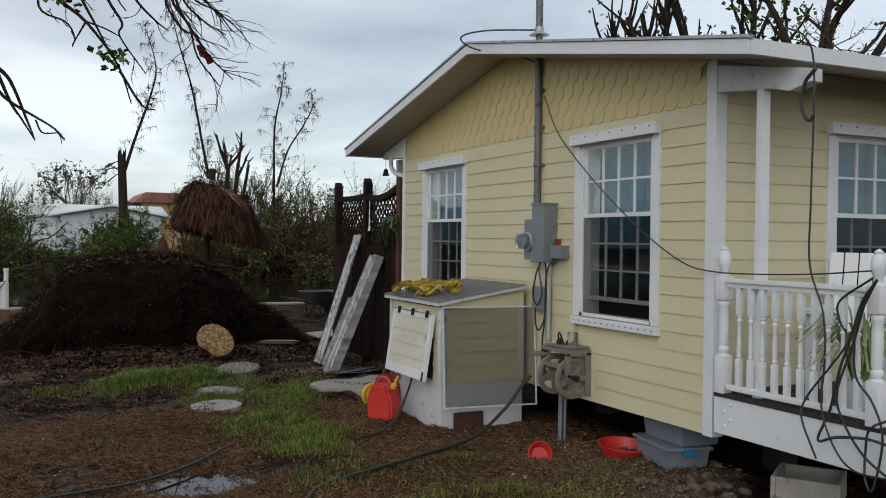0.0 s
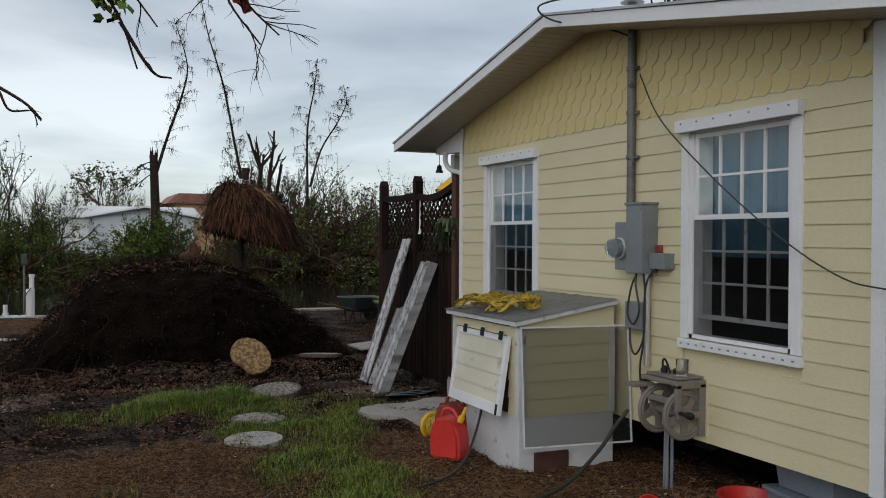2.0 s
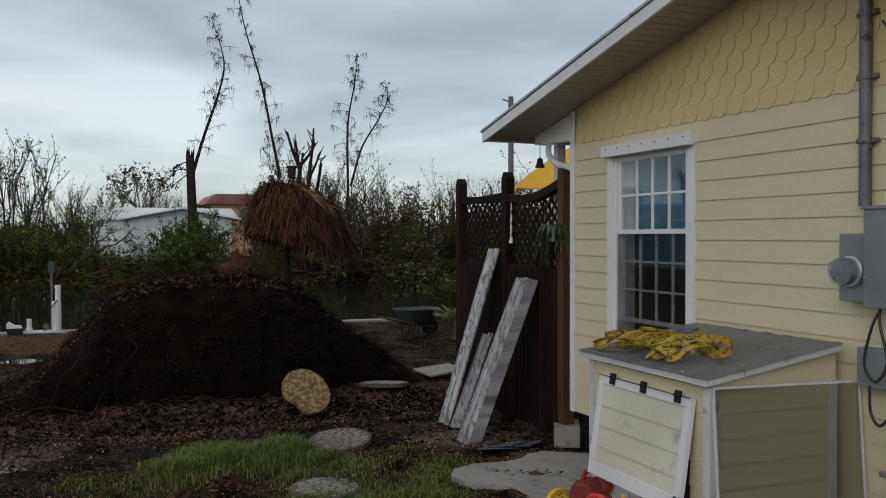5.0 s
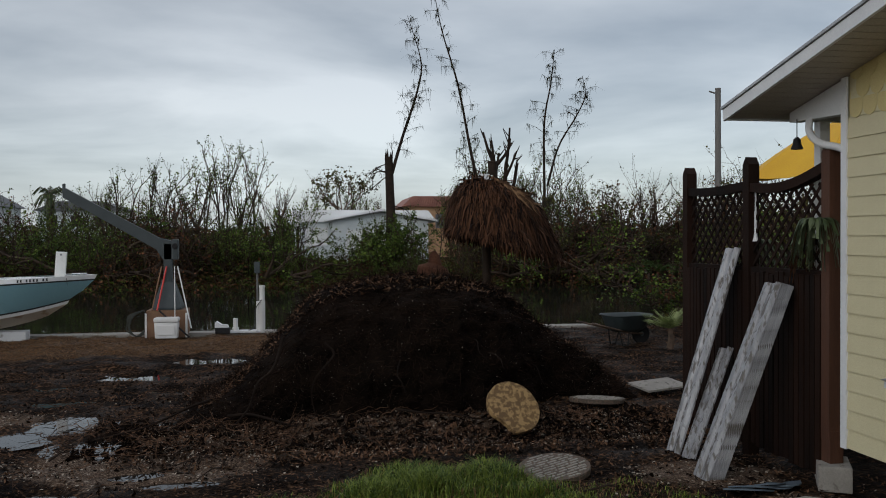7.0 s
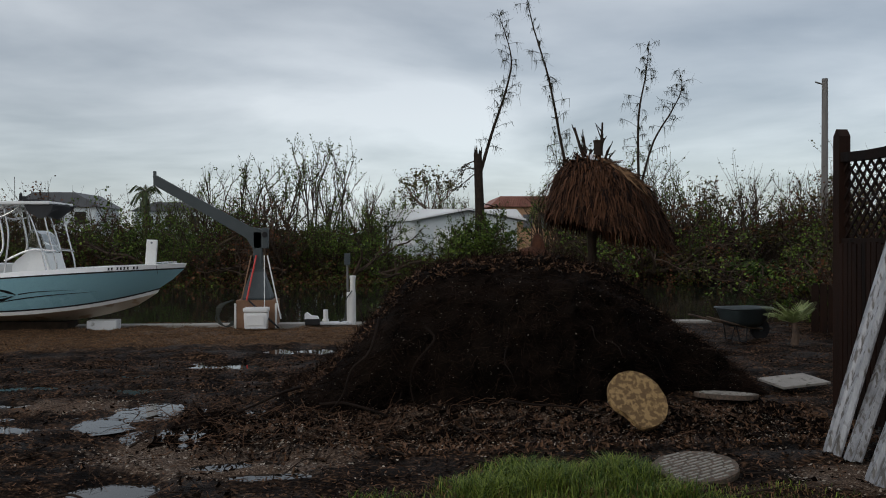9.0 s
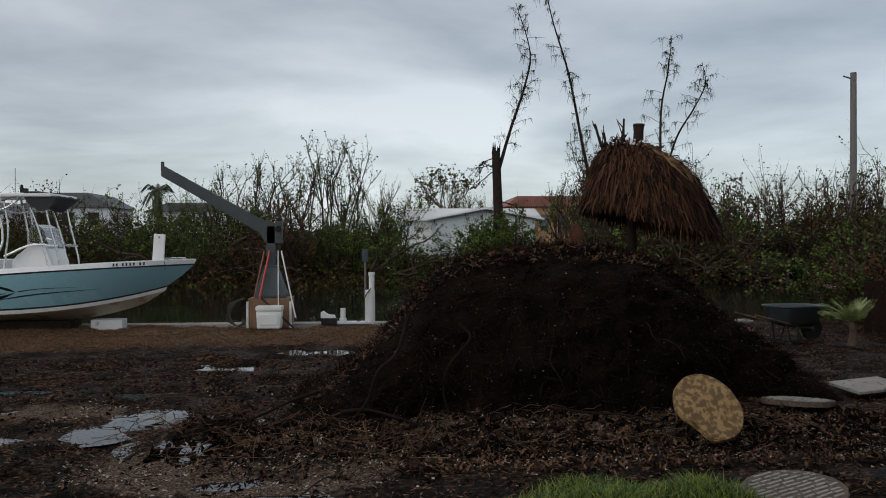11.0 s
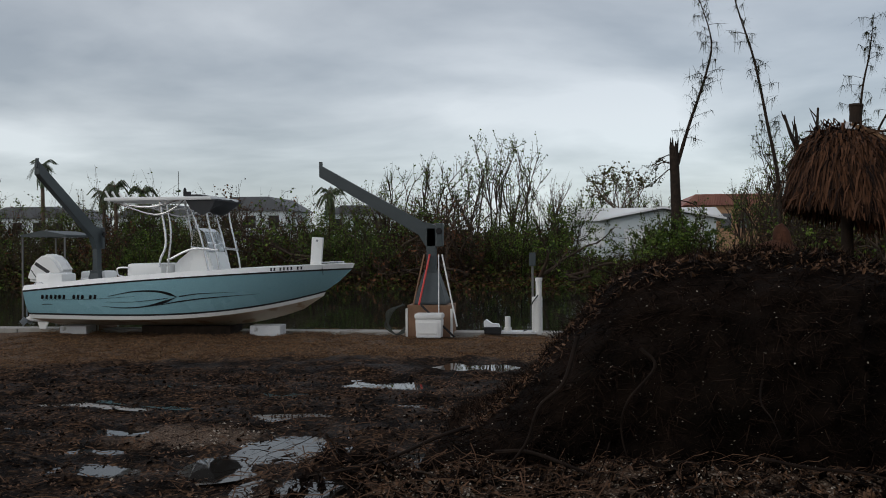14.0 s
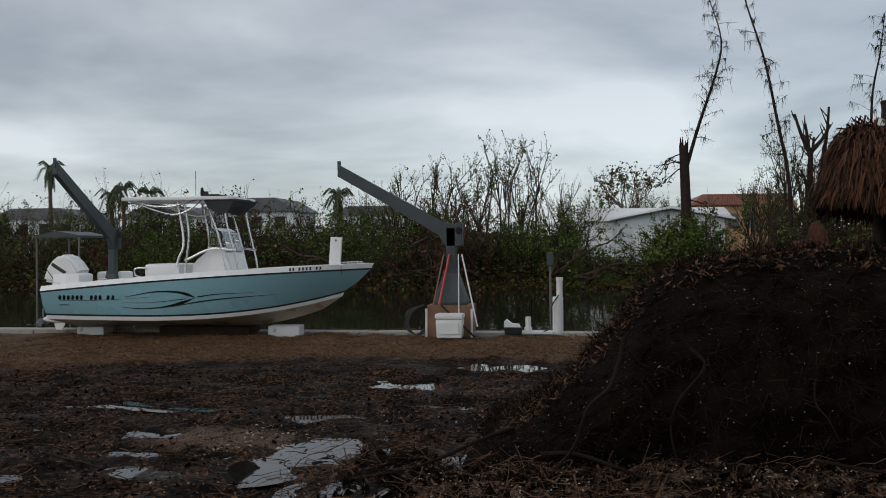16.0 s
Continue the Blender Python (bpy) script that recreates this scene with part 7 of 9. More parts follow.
prism(bm, [(2.42, 0.62), (3.40, 0.62), (3.34, 1.30), (3.20, 1.58), (2.86, 1.66), (2.55, 1.40), (2.42, 1.36)], 0.84, Matrix(((1, 0, 0, 0), (0, 0, 1, -0.42), (0, 1, 0, 0), (0, 0, 0, 1))))
bmesh.ops.bevel(bm, geom=bm.edges[:], offset=0.03, segments=2, affect="EDGES")
console = part("console", squeeze(bm), M["gel"], boat, smooth=True)
bm = B()
prism(bm, [(3.24, 1.56), (3.10, 1.90), (2.93, 1.97), (2.80, 1.95), (2.78, 1.64)], 0.76, Matrix(((1, 0, 0, 0), (0, 0, 1, -0.38), (0, 1, 0, 0), (0, 0, 0, 1))))
bmesh.ops.bevel(bm, geom=bm.edges[:], offset=0.02, segments=2, affect="EDGES")
part("windscreen", squeeze(bm), M["clear"], console, smooth=True)
bm = B()
lathe(bm, [(0.16, -0.012), (0.175, 0), (0.16, 0.012), (0.15, 0), (0.16, -0.012)], 20, pose(2.46, 0.05, 1.42, 0, -62, 0))
part("steering_wheel", bm, M["black"], console, smooth=True)
for s in (1, -1):
    for pts in (((2.32, 0.62 * s, 0.80), (2.38, 0.56 * s, 1.5), (2.42, 0.54 * s, 1.9), (2.30, 0.52 * s, 2.42)), ((2.22, 0.62 * s, 1.30), (2.24, 0.60 * s, 1.45), (2.32, 0.56 * s, 1.75), (2.20, 0.53 * s, 2.40)),
                ((3.28, 0.5 * s, 1.2), (3.10, 0.5 * s, 1.8), (2.80, 0.52 * s, 2.42)), ((3.55, 0.5 * s, 0.85), (3.50, 0.5 * s, 1.4), (3.30, 0.52 * s, 2.0), (3.20, 0.53 * s, 2.40)), ((2.34, 0.56 * s, 1.42), (2.9, 0.5 * s, 1.62), (3.5, 0.5 * s, 1.60))):
        bm = B()
        tube(bm, curve(pts, 5), 0.021, 8)
        part("t_top_leg", squeeze(bm), M["chrome"], boat, smooth=True)
    bm = B()
    tube(bm, curve([(1.35, 0.55 * s, 2.38), (2.0, 0.56 * s, 2.30), (2.7, 0.56 * s, 2.42), (3.3, 0.55 * s, 2.40)], 5), 0.018, 8)
    tube(bm, curve([(1.5, 0.55 * s, 2.34), (2.1, 0.55 * s, 2.18), (2.5, 0.55 * s, 2.28), (2.75, 0.55 * s, 2.42)], 5), 0.014, 8)
    part("t_top_rail", squeeze(bm), M["chrome"], boat, smooth=True)
bm = B()
box(bm, 1.22, 3.42, -0.66, 0.66, 2.42, 2.475, bevel=0.022)
for v in bm.verts:
    v.co.z += 0.05 * math.sin((v.co.x - 1.22) / 2.2 * math.pi) - 0.02 * (v.co.y / 0.66) ** 2
top = part("t_top", squeeze(bm), M["gel"], boat, smooth=True)
for k in range(5):
    bm = B()
    tube(bm, [(1.25, -0.5 + 0.25 * k, 2.44), (1.17, -0.5 + 0.25 * k, 2.57)], 0.019, 10)
    part("rod_holder", squeeze(bm), M["gel"], top, smooth=True)
bm = B()
tube(bm, [(2.35, -0.1, 2.5), (2.35, -0.1, 2.9)], 0.006, 6)
lathe(bm, [(0.035, 2.5), (0.04, 2.56), (0.03, 2.62), (0.01, 2.64)], 12, Matrix.Translation((2.42, 0.05, 0)))
box(bm, 2.48, 2.58, -0.04, 0.04, 2.51, 2.57)
part("antenna", squeeze(bm), M["black"], top, smooth=True)
bm = B()
vs = []
for j in range(13):
    a = j / 12
    row = []
    for i in range(13):
        b = i / 12 - 0.5
        hang = 0.30 * (0.75 + 0.25 * math.sin(b * 9)) * math.sin(math.pi * a) ** 0.7
        row.append(bm.verts.new((2.80 + 0.70 * a, 1.24 * b, 2.42 - hang * (0.65 + 0.35 * a) + 0.03 * noise.noise(Vector((a * 5, b * 5, 0))))))
    vs.append(row)
up = [[bm.verts.new((v.co.x, v.co.y, 2.49 - 0.10 * max(0, a - 6) / 6)) for v in row] for a, row in enumerate(vs)]
for g in (vs, up):
    for a, b in zip(g, g[1:]):
        for i in range(12):
            bm.faces.new((a[i], a[i + 1], b[i + 1], b[i]))
for a, b in ((vs[0], up[0]), (vs[-1], up[-1]), ([r[0] for r in vs], [r[0] for r in up]), ([r[-1] for r in vs], [r[-1] for r in up])):
    for i in range(12):
        bm.faces.new((a[i], a[i + 1], b[i + 1], b[i]))
part("folded_canvas", squeeze(bm), M["canvas_black"], top, "black canvas rolled under the top", smooth=True)
# seats
bm = B()
box(bm, 1.55, 2.20, -0.48, 0.48, 1.05, 1.36, bevel=0.06)
seat = part("leaning_post", bm, M["gel"], boat, smooth=True)
bm = B()
for s in (1, -1):
    tube(bm, [(1.7, 0.42 * s, 0.62), (1.7, 0.42 * s, 1.06)], 0.02, 8)
    tube(bm, [(2.1, 0.42 * s, 0.62), (2.1, 0.42 * s, 1.06)], 0.02, 8)
tube(bm, curve([(1.52, -0.5, 1.12), (1.40, -0.5, 1.16), (1.40, -0.5, 1.28), (1.60, -0.5, 1.29)]), 0.015, 8)
part("seat_frame", bm, M["chrome"], seat)
bm = B()
box(bm, 0.12, 0.62, -0.98, -0.5, 0.8, 1.20, bevel=0.05)
part("stern_seat", bm, M["gel"], boat, smooth=True)
bm = B()
box(bm, 0.12, 0.62, 0.5, 0.98, 0.8, 1.20, bevel=0.05)
part("stern_seat", bm, M["gel"], boat, smooth=True)
for u in (0.15, 1.0):
    bm = B()
    tube(bm, [(u, -1.04, sheer(u / 5.5) + 0.01), (u + 0.03, -1.04, sheer(u / 5.5) + 0.035), (u + 0.13, -1.04, sheer(u / 5.5) + 0.035), (u + 0.16, -1.04, sheer(u / 5.5) + 0.01)], 0.01, 6)
    part("cleat", bm, M["chrome"], boat)
# outboard motor
outboard = thing("outboard", 0, 0, 0)
outboard.parent = boat
bm = B()
prism(bm, [(-0.55, 1.03), (-0.50, 1.22), (-0.42, 1.38), (-0.22, 1.54), (-0.10, 1.535), (0.02, 1.46), (0.20, 1.20), (0.05, 1.06), (-0.2, 1.0)], 0.42, Matrix(((1, 0, 0, 0), (0, 0, 1, -0.21), (0, 1, 0, 0), (0, 0, 0, 1))))
bmesh.ops.bevel(bm, geom=bm.edges[:], offset=0.055, segments=3, affect="EDGES")
cowl = part("cowl", bm, M["gel"], outboard, "white engine cowl", smooth=True)
bm = B()
box(bm, -0.16, 0.16, -0.2125, -0.2105, -0.035, 0.03, pose(-0.22, 0, 1.28, 0, 33, 0))
part("maker_bar", bm, M["stripe"], cowl, "dark lettering bar")
bm = B()
box(bm, -0.06, 0.06, -0.2125, -0.2105, -0.02, 0.02, pose(-0.08, 0, 1.12, 0, 20, 0))
box(bm, -0.14, 0.14, -0.2125, -0.2105, -0.008, 0.008, pose(-0.36, 0, 1.13, 0, 55, 0))
part("trim_bar", bm, M["stripe"], cowl)
bm = B()
prism(bm, [(-0.42, 1.05), (-0.08, 1.05), (-0.04, 0.78), (-0.12, 0.45), (-0.30, 0.30), (-0.52, 0.34), (-0.45, 0.6)], 0.16, Matrix(((1, 0, 0, 0), (0, 0, 1, -0.08), (0, 1, 0, 0), (0, 0, 0, 1))))
bmesh.ops.bevel(bm, geom=bm.edges[:], offset=0.02, segments=2, affect="EDGES")
part("midsection", bm, M["gel"], outboard, smooth=True)
bm = B()
box(bm, -0.16, 0.0, -0.22, 0.22, 0.45, 0.95, bevel=0.02)
part("bracket", bm, M["gel"], outboard)
bm = B()
lathe(bm, [(0.02, -0.30), (0.06, -0.22), (0.075, 0.0), (0.06, 0.2), (0.01, 0.27)], 14, pose(-0.36, 0, 0.32, 0, 90, 0))
prism(bm, [(-0.45, 0.28), (-0.2, 0.28), (-0.28, 0.12), (-0.40, 0.12)], 0.02, Matrix(((1, 0, 0, 0), (0, 0, 1, -0.01), (0, 1, 0, 0), (0, 0, 0, 1))))
part("gearcase", bm, M["gel"], outboard, smooth=True)
for k in range(3):
    bm = B()
    box(bm, -0.01, 0.01, -0.055, 0.055, 0.03, 0.19, pose(-0.66, 0, 0.32, 120 * k, 0, 0) @ Matrix.Rotation(0.5, 4, "Z"), bevel=0.006)
    part("propeller_blade", bm, M["grey_box"], outboard)
block(-4.55, 22.66, 0.05, 4, "white painted concrete block under the bow", (0.56, 0.4, 0.19), False, "painted_block")
block(-8.15, 22.5, 0.05, 4, "white painted concrete block under the stern", (0.5, 0.4, 0.17), False, "painted_block")
bm = B()
box(bm, -6.9, -5.2, 22.5, 23.1, 0.03, 0.22, bevel=0.01)
solo("keel_timber", bm, M["bark_dark"], "dark timber cribbing under the keel", "timber")

awning = thing("boat_awning", -11.0, 26.5, 0.0, 4, "dark boat awning on thin poles over the canal", "awning")
bm = B()
prism(bm, [(-0.52, 1.90), (0.52, 1.90), (0.52, 1.95), (0.0, 2.05), (-0.52, 1.95)], 1.6, pose(0, 0.8, 0, 90, 0, 0))
part("canopy", bm, M["steel_blue"], awning)
for x in (-0.50, 0.50):
    for y in (-0.75, 0.75):
        bm = B()
        tube(bm, [(x, y, -0.4), (x, y, 1.95)], 0.022, 8)
        part("awning_pole", bm, M["pole"], awning)

# ---- houses across the canal ----



white_house = thing("white_house", 6.0, 57.0, 0.2, 0, "low pale blue house with a white metal roof", "house")
bm = B()
box(bm, -4.3, 3.7, 1.0, 8.0, 0, 2.75)
box(bm, -2.3, 3.6, 0.0, 1.0, 0, 2.75)
prism(bm, [(-2.3, 2.75), (3.6, 2.75), (0.65, 3.3)], 0.8, pose(0, 0.9, 0, 90, 0, 0))
part("wall", bm, M["far_white"], white_house)
for k in range(16):
    bm = B()
    box(bm, -2.3, 3.6, -0.02, 0.0, 0.1 + 0.165 * k, 0.1 + 0.165 * k + 0.155)
    part("clapboard", bm, M["far_white"], white_house)
bm = B()
prism(bm, [(-4.9, 2.72), (4.3, 2.72), (3.7, 3.45), (-4.0, 3.45)], 0.10, pose(0, 0.9, 0, 90, 0, 0))
box(bm, -4.9, 4.3, 0.8, 8.6, 2.72, 2.84)
prism(bm, [(0.8, 2.84), (8.6, 2.84), (4.7, 3.55)], 9.0, Matrix(((0, 0, 1, -4.8), (1, 0, 0, 0), (0, 1, 0, 0), (0, 0, 0, 1))))
part("roof", bm, M["far_roof"], white_house)
bm = B()
prism(bm, [(-2.8, 2.72), (0.65, 3.37), (4.1, 2.72), (4.1, 2.84), (0.65, 3.50), (-2.8, 2.84)], 1.6, pose(0, 1.2, 0, 90, 0, 0))
part("gable_roof", bm, M["far_roof"], white_house)
bm = B()
box(bm, -7.6, -4.3, 0.6, 4.0, 2.50, 2.66)
part("porch_roof", bm, M["far_roof"], white_house)
for x in (-7.4, -6.0, -4.6):
    bm = B()
    box(bm, x, x + 0.12, 0.7, 0.82, 0, 2.5)
    part("porch_post", bm, M["far_white"], white_house)
for x0, x1, z0, z1 in ((-1.4, 0.9, 1.15, 2.15), (1.7, 2.9, 1.15, 2.15), (-3.9, -2.6, 1.3, 2.3)):
    bm = B()
    y = -0.05 if x0 > -2.3 else 0.95
    box(bm, x0, x1, y, y + 0.04, z0, z1)
    w = part("window", bm, M["far_roof"], white_house, "pale shuttered window")
    for a, b, c, d in ((x0 - 0.08, x1 + 0.08, z1, z1 + 0.08), (x0 - 0.08, x1 + 0.08, z0 - 0.08, z0), (x0 - 0.08, x0, z0, z1), (x1, x1 + 0.08, z0, z1)):
        bm = B()
        box(bm, a, b, y - 0.03, y + 0.04, c, d)
        part("frame", bm, M["white"], w)

orange_house = thing("orange_house", 15.0, 78.0, 0.2, 0, "orange stucco house with a red tile roof", "house")
bm = B()
box(bm, -3.7, 3.6, 0, 8, 0, 4.5)
part("wall", bm, M["orange"], orange_house)
bm = B()
prism(bm, [(-4.2, 4.45), (4.1, 4.45), (3.3, 5.35), (-3.2, 5.35)], 8.6, pose(0, 8.3, 0, 90, 0, 0))
part("roof", bm, M["red_roof"], orange_house)
bm = B()
for k in range(40):
    x = -4.1 + 0.205 * k
    s = max(0.0, 1 - abs(x) / 4.2)
    tube(bm, [(x, -0.32, 4.48), (x * 0.9, -0.30, 4.48 + min(0.87, 2.6 * s))], 0.06, 6)
part("roof_tiles", bm, M["red_roof"], orange_house, kind="stuff")
bm = B()
prism(bm, [(1.2, 0), (3.9, 0), (3.9, 4.55), (2.55, 5.2), (1.2, 4.55)], 0.7, pose(0, -0.05, 0, 90, 0, 0))
part("portico", bm, M["orange"], orange_house)
# the opening's shade is a near-black plate on the portico
bm = B()
prism(bm, [(1.8, 2.6)] + [(2.55 + 0.75 * math.cos(a), 3.6 + 0.75 * math.sin(a)) for a in np.linspace(math.pi, 0, 14)] + [(3.3, 2.6)], 0.04, pose(0, -0.74, 0, 90, 0, 0))
part("arch", bm, M["dark"], orange_house, "near-black arched plate for the opening's shade")
for x in (-2.9, -1.2, 0.3):
    bm = B()
    box(bm, x, x + 0.8, -0.03, 0.05, 2.6, 3.8)
    part("window", bm, M["slate"], orange_house, "dark window")


def hip_house(x, y, w, eave, ridge, wall, label):
    h = thing("far_house", x, y, 0.2, 0, label, "house", "houses across the canal")
    bm = B()
    box(bm, -w / 2, w / 2, 0, 6, 0, eave)
    part("wall", bm, M[wall], h)
    bm = B()
    prism(bm, [(-w / 2 - 0.4, eave), (w / 2 + 0.4, eave), (w / 4, ridge), (-w / 4, ridge)], 6.6, pose(0, 6.3, 0, 90, 0, 0))
    part("roof", bm, M["slate"], h)
    for k in range(int(w // 2)):
        bm = B()
        xx = -w / 2 + 0.7 + 2 * k
        box(bm, xx, xx + 0.9, -0.03, 0.03, eave - 1.4, eave - 0.4)
        part("window", bm, M["dark"], h, "dark window")


hip_house(-24.3, 75, 6.4, 4.3, 5.45, "far_white", "grey hip-roofed house behind the trees")
hip_house(-16.5, 82, 7.0, 4.2, 5.0, "far_white", "grey hip-roofed house behind the trees")
hip_house(-33.0, 76, 7.5, 3.9, 4.9, "far_white", "pale house with a grey roof behind the trees")
hip_house(-46.0, 78, 9.0, 4.0, 5.0, "far_white", "pale house with a grey roof behind the trees")
pole = thing("utility_pole", 22.4, 45.2, 0.1, 0, "grey wooden utility pole", "utility pole")
bm = B()
tube(bm, [(0, 0, 0), (0, 0, 9.3)], [0.17, 0.14], 12)
part("shaft", bm, M["pole"], pole, smooth=True)
bm = B()
tube(bm, [(0.0, 0, 9.0), (-0.5, -0.05, 9.12)], 0.04, 8)
part("arm", bm, M["pole"], pole)


# ---- plants ----
class Plant:
    """Collects the tubes and leaves of one plant."""

    def __init__(self, seed):
        self.rng = random.Random(seed)
        self.v, self.f, self.lv, self.lf, self.tips = [], [], [], [], []

    def limb(self, pts, r0, r1, n=4):
        base = len(self.v)
        m = len(pts)
        side = None
        for i, p in enumerate(pts):
            d = (pts[min(i + 1, m - 1)] - pts[max(i - 1, 0)])
            d = d.normalized() if d.length > 1e-9 else Vector((0, 0, 1))
            side = d.orthogonal().normalized() if side is None else (side - d * side.dot(d)).normalized()
            up = d.cross(side)
            r = r0 + (r1 - r0) * i / (m - 1)
            for k in range(n):
                a = 2 * math.pi * k / n
                self.v.append(p + r * (math.cos(a) * side + math.sin(a) * up))
        for i in range(m - 1):
            for k in range(n):
                self.f.append((base + i * n + k, base + i * n + (k + 1) % n, base + (i + 1) * n + (k + 1) % n, base + (i + 1) * n + k))

    def leaf(self, p, size, flat=0.5):
        g = self.rng
        d = Vector((g.gauss(0, 1), g.gauss(0, 1), g.gauss(0, flat))).normalized()
        s = d.cross(Vector((g.gauss(0, 1), g.gauss(0, 1), g.gauss(0, 1)))).normalized() * size * g.uniform(0.35, 0.55)
        d = d * size
        i = len(self.lv)
        self.lv += [p, p + d * 0.45 + s, p + d, p + d * 0.45 - s]
        self.lf.append((i, i + 1, i + 2, i + 3))

    def grow(self, p, d, length, r, depth, up=0.25, wander=0.22, kids=(2, 4), spread=0.7, shrink=0.62, leaves=0, size=0.1):
        g = self.rng
        steps = 4 if depth else 3
        pts = [p]
        for k in range(steps):
            d = (d + Vector((g.gauss(0, wander), g.gauss(0, wander), g.gauss(0, wander) + up * 0.5))).normalized()
            pts.append(pts[-1] + d * length / steps)
        self.limb(pts, r, r * 0.55 if depth else r * 0.35, 5 if r > 0.05 else 3)
        if depth == 0:
            self.tips.append(pts[-1])
            for k in range(leaves):
                q = pts[-1].lerp(pts[0], g.random() ** 1.3 * 0.9)
                self.leaf(q + Vector((g.gauss(0, 0.05), g.gauss(0, 0.05), g.gauss(0, 0.05))), size * g.uniform(0.7, 1.3))
            return
        for k in range(g.randint(*kids)):
            at = g.uniform(0.35, 1.0)
            i = min(steps - 1, int(at * steps))
            q = pts[i].lerp(pts[i + 1], at * steps - i)
            nd = (d + Vector((g.gauss(0, spread), g.gauss(0, spread), g.gauss(0, spread * 0.6)))).normalized()
            self.grow(q, nd, length * shrink * g.uniform(0.7, 1.2), r * 0.5, depth - 1, up, wander, kids, spread, shrink, leaves, size)

    def place(self, name, trunk, crown, label, category, group, where):
        t = thing(name, label=label, category=category, group=group)
        t.matrix_world = where
        piece("trunk" if "tree" in name else "branchwork", soup("stems", self.v, self.f, M[trunk], True), t)
        if self.lf:
            piece("crown", soup("leaves", self.lv, self.lf, M[crown]), t)
        return t


random.seed(77)
R = random.Random(77)


def sapling(seed, height, leafy, crown):
    """An upright storm-stripped tree of several bare stems with leaf tufts left near the tips."""
    p = Plant(seed)
    g = p.rng
    for k in range(g.randint(4, 7)):
        d = Vector((g.gauss(0, 0.28), g.gauss(0, 0.28), 1)).normalized()
        p.grow(Vector((g.gauss(0, 0.25), g.gauss(0, 0.25), 0)), d, height * g.uniform(0.5, 0.75), 0.06, 2, 0.35, 0.16, (4, 6), 0.45, 0.46, 2 * leafy, 0.088)
    return p, crown


def bush(seed, height, width, crown, leaves, size=0.078):
    p = Plant(seed)
    g = p.rng
    for k in range(9):
        d = Vector((g.gauss(0, 0.6), g.gauss(0, 0.6), 1)).normalized()
        p.grow(Vector((g.gauss(0, width * 0.28), g.gauss(0, width * 0.28), 0)), d, height * g.uniform(0.45, 0.8), 0.03, 2, 0.18, 0.25, (3, 5), 0.8, 0.55, 2 * leaves, size)
    for k in range(10):
        p.grow(Vector((g.gauss(0, width * 0.3), g.gauss(0, width * 0.3), 0)), Vector((g.gauss(0, 0.25), g.gauss(0, 0.25), 1)).normalized(), height * g.uniform(0.6, 1.0), 0.018, 1, 0.3, 0.12, (3, 5), 0.4, 0.35, 3, size)
    return p, crown


def tangle(seed, span, crown, leaves):
    """A toppled tree: long limbs lying over and twigs standing up from them."""
    p = Plant(seed)
    g = p.rng
    for k in range(6):
        d = Vector((g.choice((-1, 1)) * g.uniform(0.5, 1), g.gauss(0, 0.4), g.uniform(0.2, 0.7))).normalized()
        p.grow(Vector((g.gauss(0, 0.5), g.gauss(0, 0.5), 0.2)), d, span * g.uniform(0.6, 1), 0.09, 3, 0.06, 0.30, (3, 4), 0.75, 0.6, 2 * leaves, 0.11)
    return p, crown


kinds = []
for k in range(5):
    p, c = sapling(100 + k, 5.2 + 0.5 * k, (2, 4, 3, 5, 1)[k], ("leaf", "leaf_olive", "leaf", "leaf", "leaf_brown")[k])
    kinds.append(("mangrove_tree", p, c, ("storm-stripped tree with sparse green leaf tufts", "storm-stripped tree with olive leaf tufts", "storm-stripped tree with sparse green leaf tufts", "storm-stripped tree with green leaf tufts", "bare grey storm-stripped tree")[k], "tree", "stripped trees on the bank"))
bushes = []
for k in range(7):
    crown = ("leaf", "leaf_olive", "leaf_brown", "leaf", "leaf_brown", "leaf", "leaf_olive")[k]
    p, c = bush(200 + k, 2.2 + 0.28 * k, 2.0, crown, (7, 7, 5, 6, 4, 8, 3)[k])
    bushes.append(("bank_bush", p, c, {"leaf": "leafy green bush on the canal bank", "leaf_olive": "olive green bush on the canal bank", "leaf_brown": "brown wind-burnt bush on the canal bank"}[crown], "bush", "bushes on the bank"))
tangles = []
for k in range(3):
    p, c = tangle(300 + k, 3.2, ("leaf", "leaf_olive", "leaf_brown")[k], (2, 3, 2)[k])
    tangles.append(("fallen_tree", p, c, ("toppled tree with bare limbs and green leaves", "toppled tree with bare limbs and olive leaves", "toppled dead tree with brown leaves")[k], "tree", "fallen trees on the bank"))

made = {}


def plant_out(spec, x, y, z, s, rz):
    name, p, crown, label, category, group = spec
    key = id(p)
    m = pose(x, y, z, 0, 0, rz)
    if key not in made:
        made[key] = p.place(name, "twig", crown, label, category, group, m)
        made[key].scale = (s, s, s)
    else:
        keep = made[key].scale.copy()
        made[key].scale = (s, s, s)
        bpy.context.view_layer.update()
        copy_thing(made[key], m)
        made[key].scale = keep


def bank_z(y):
    return land(0, y) if y < 44 else 0.15


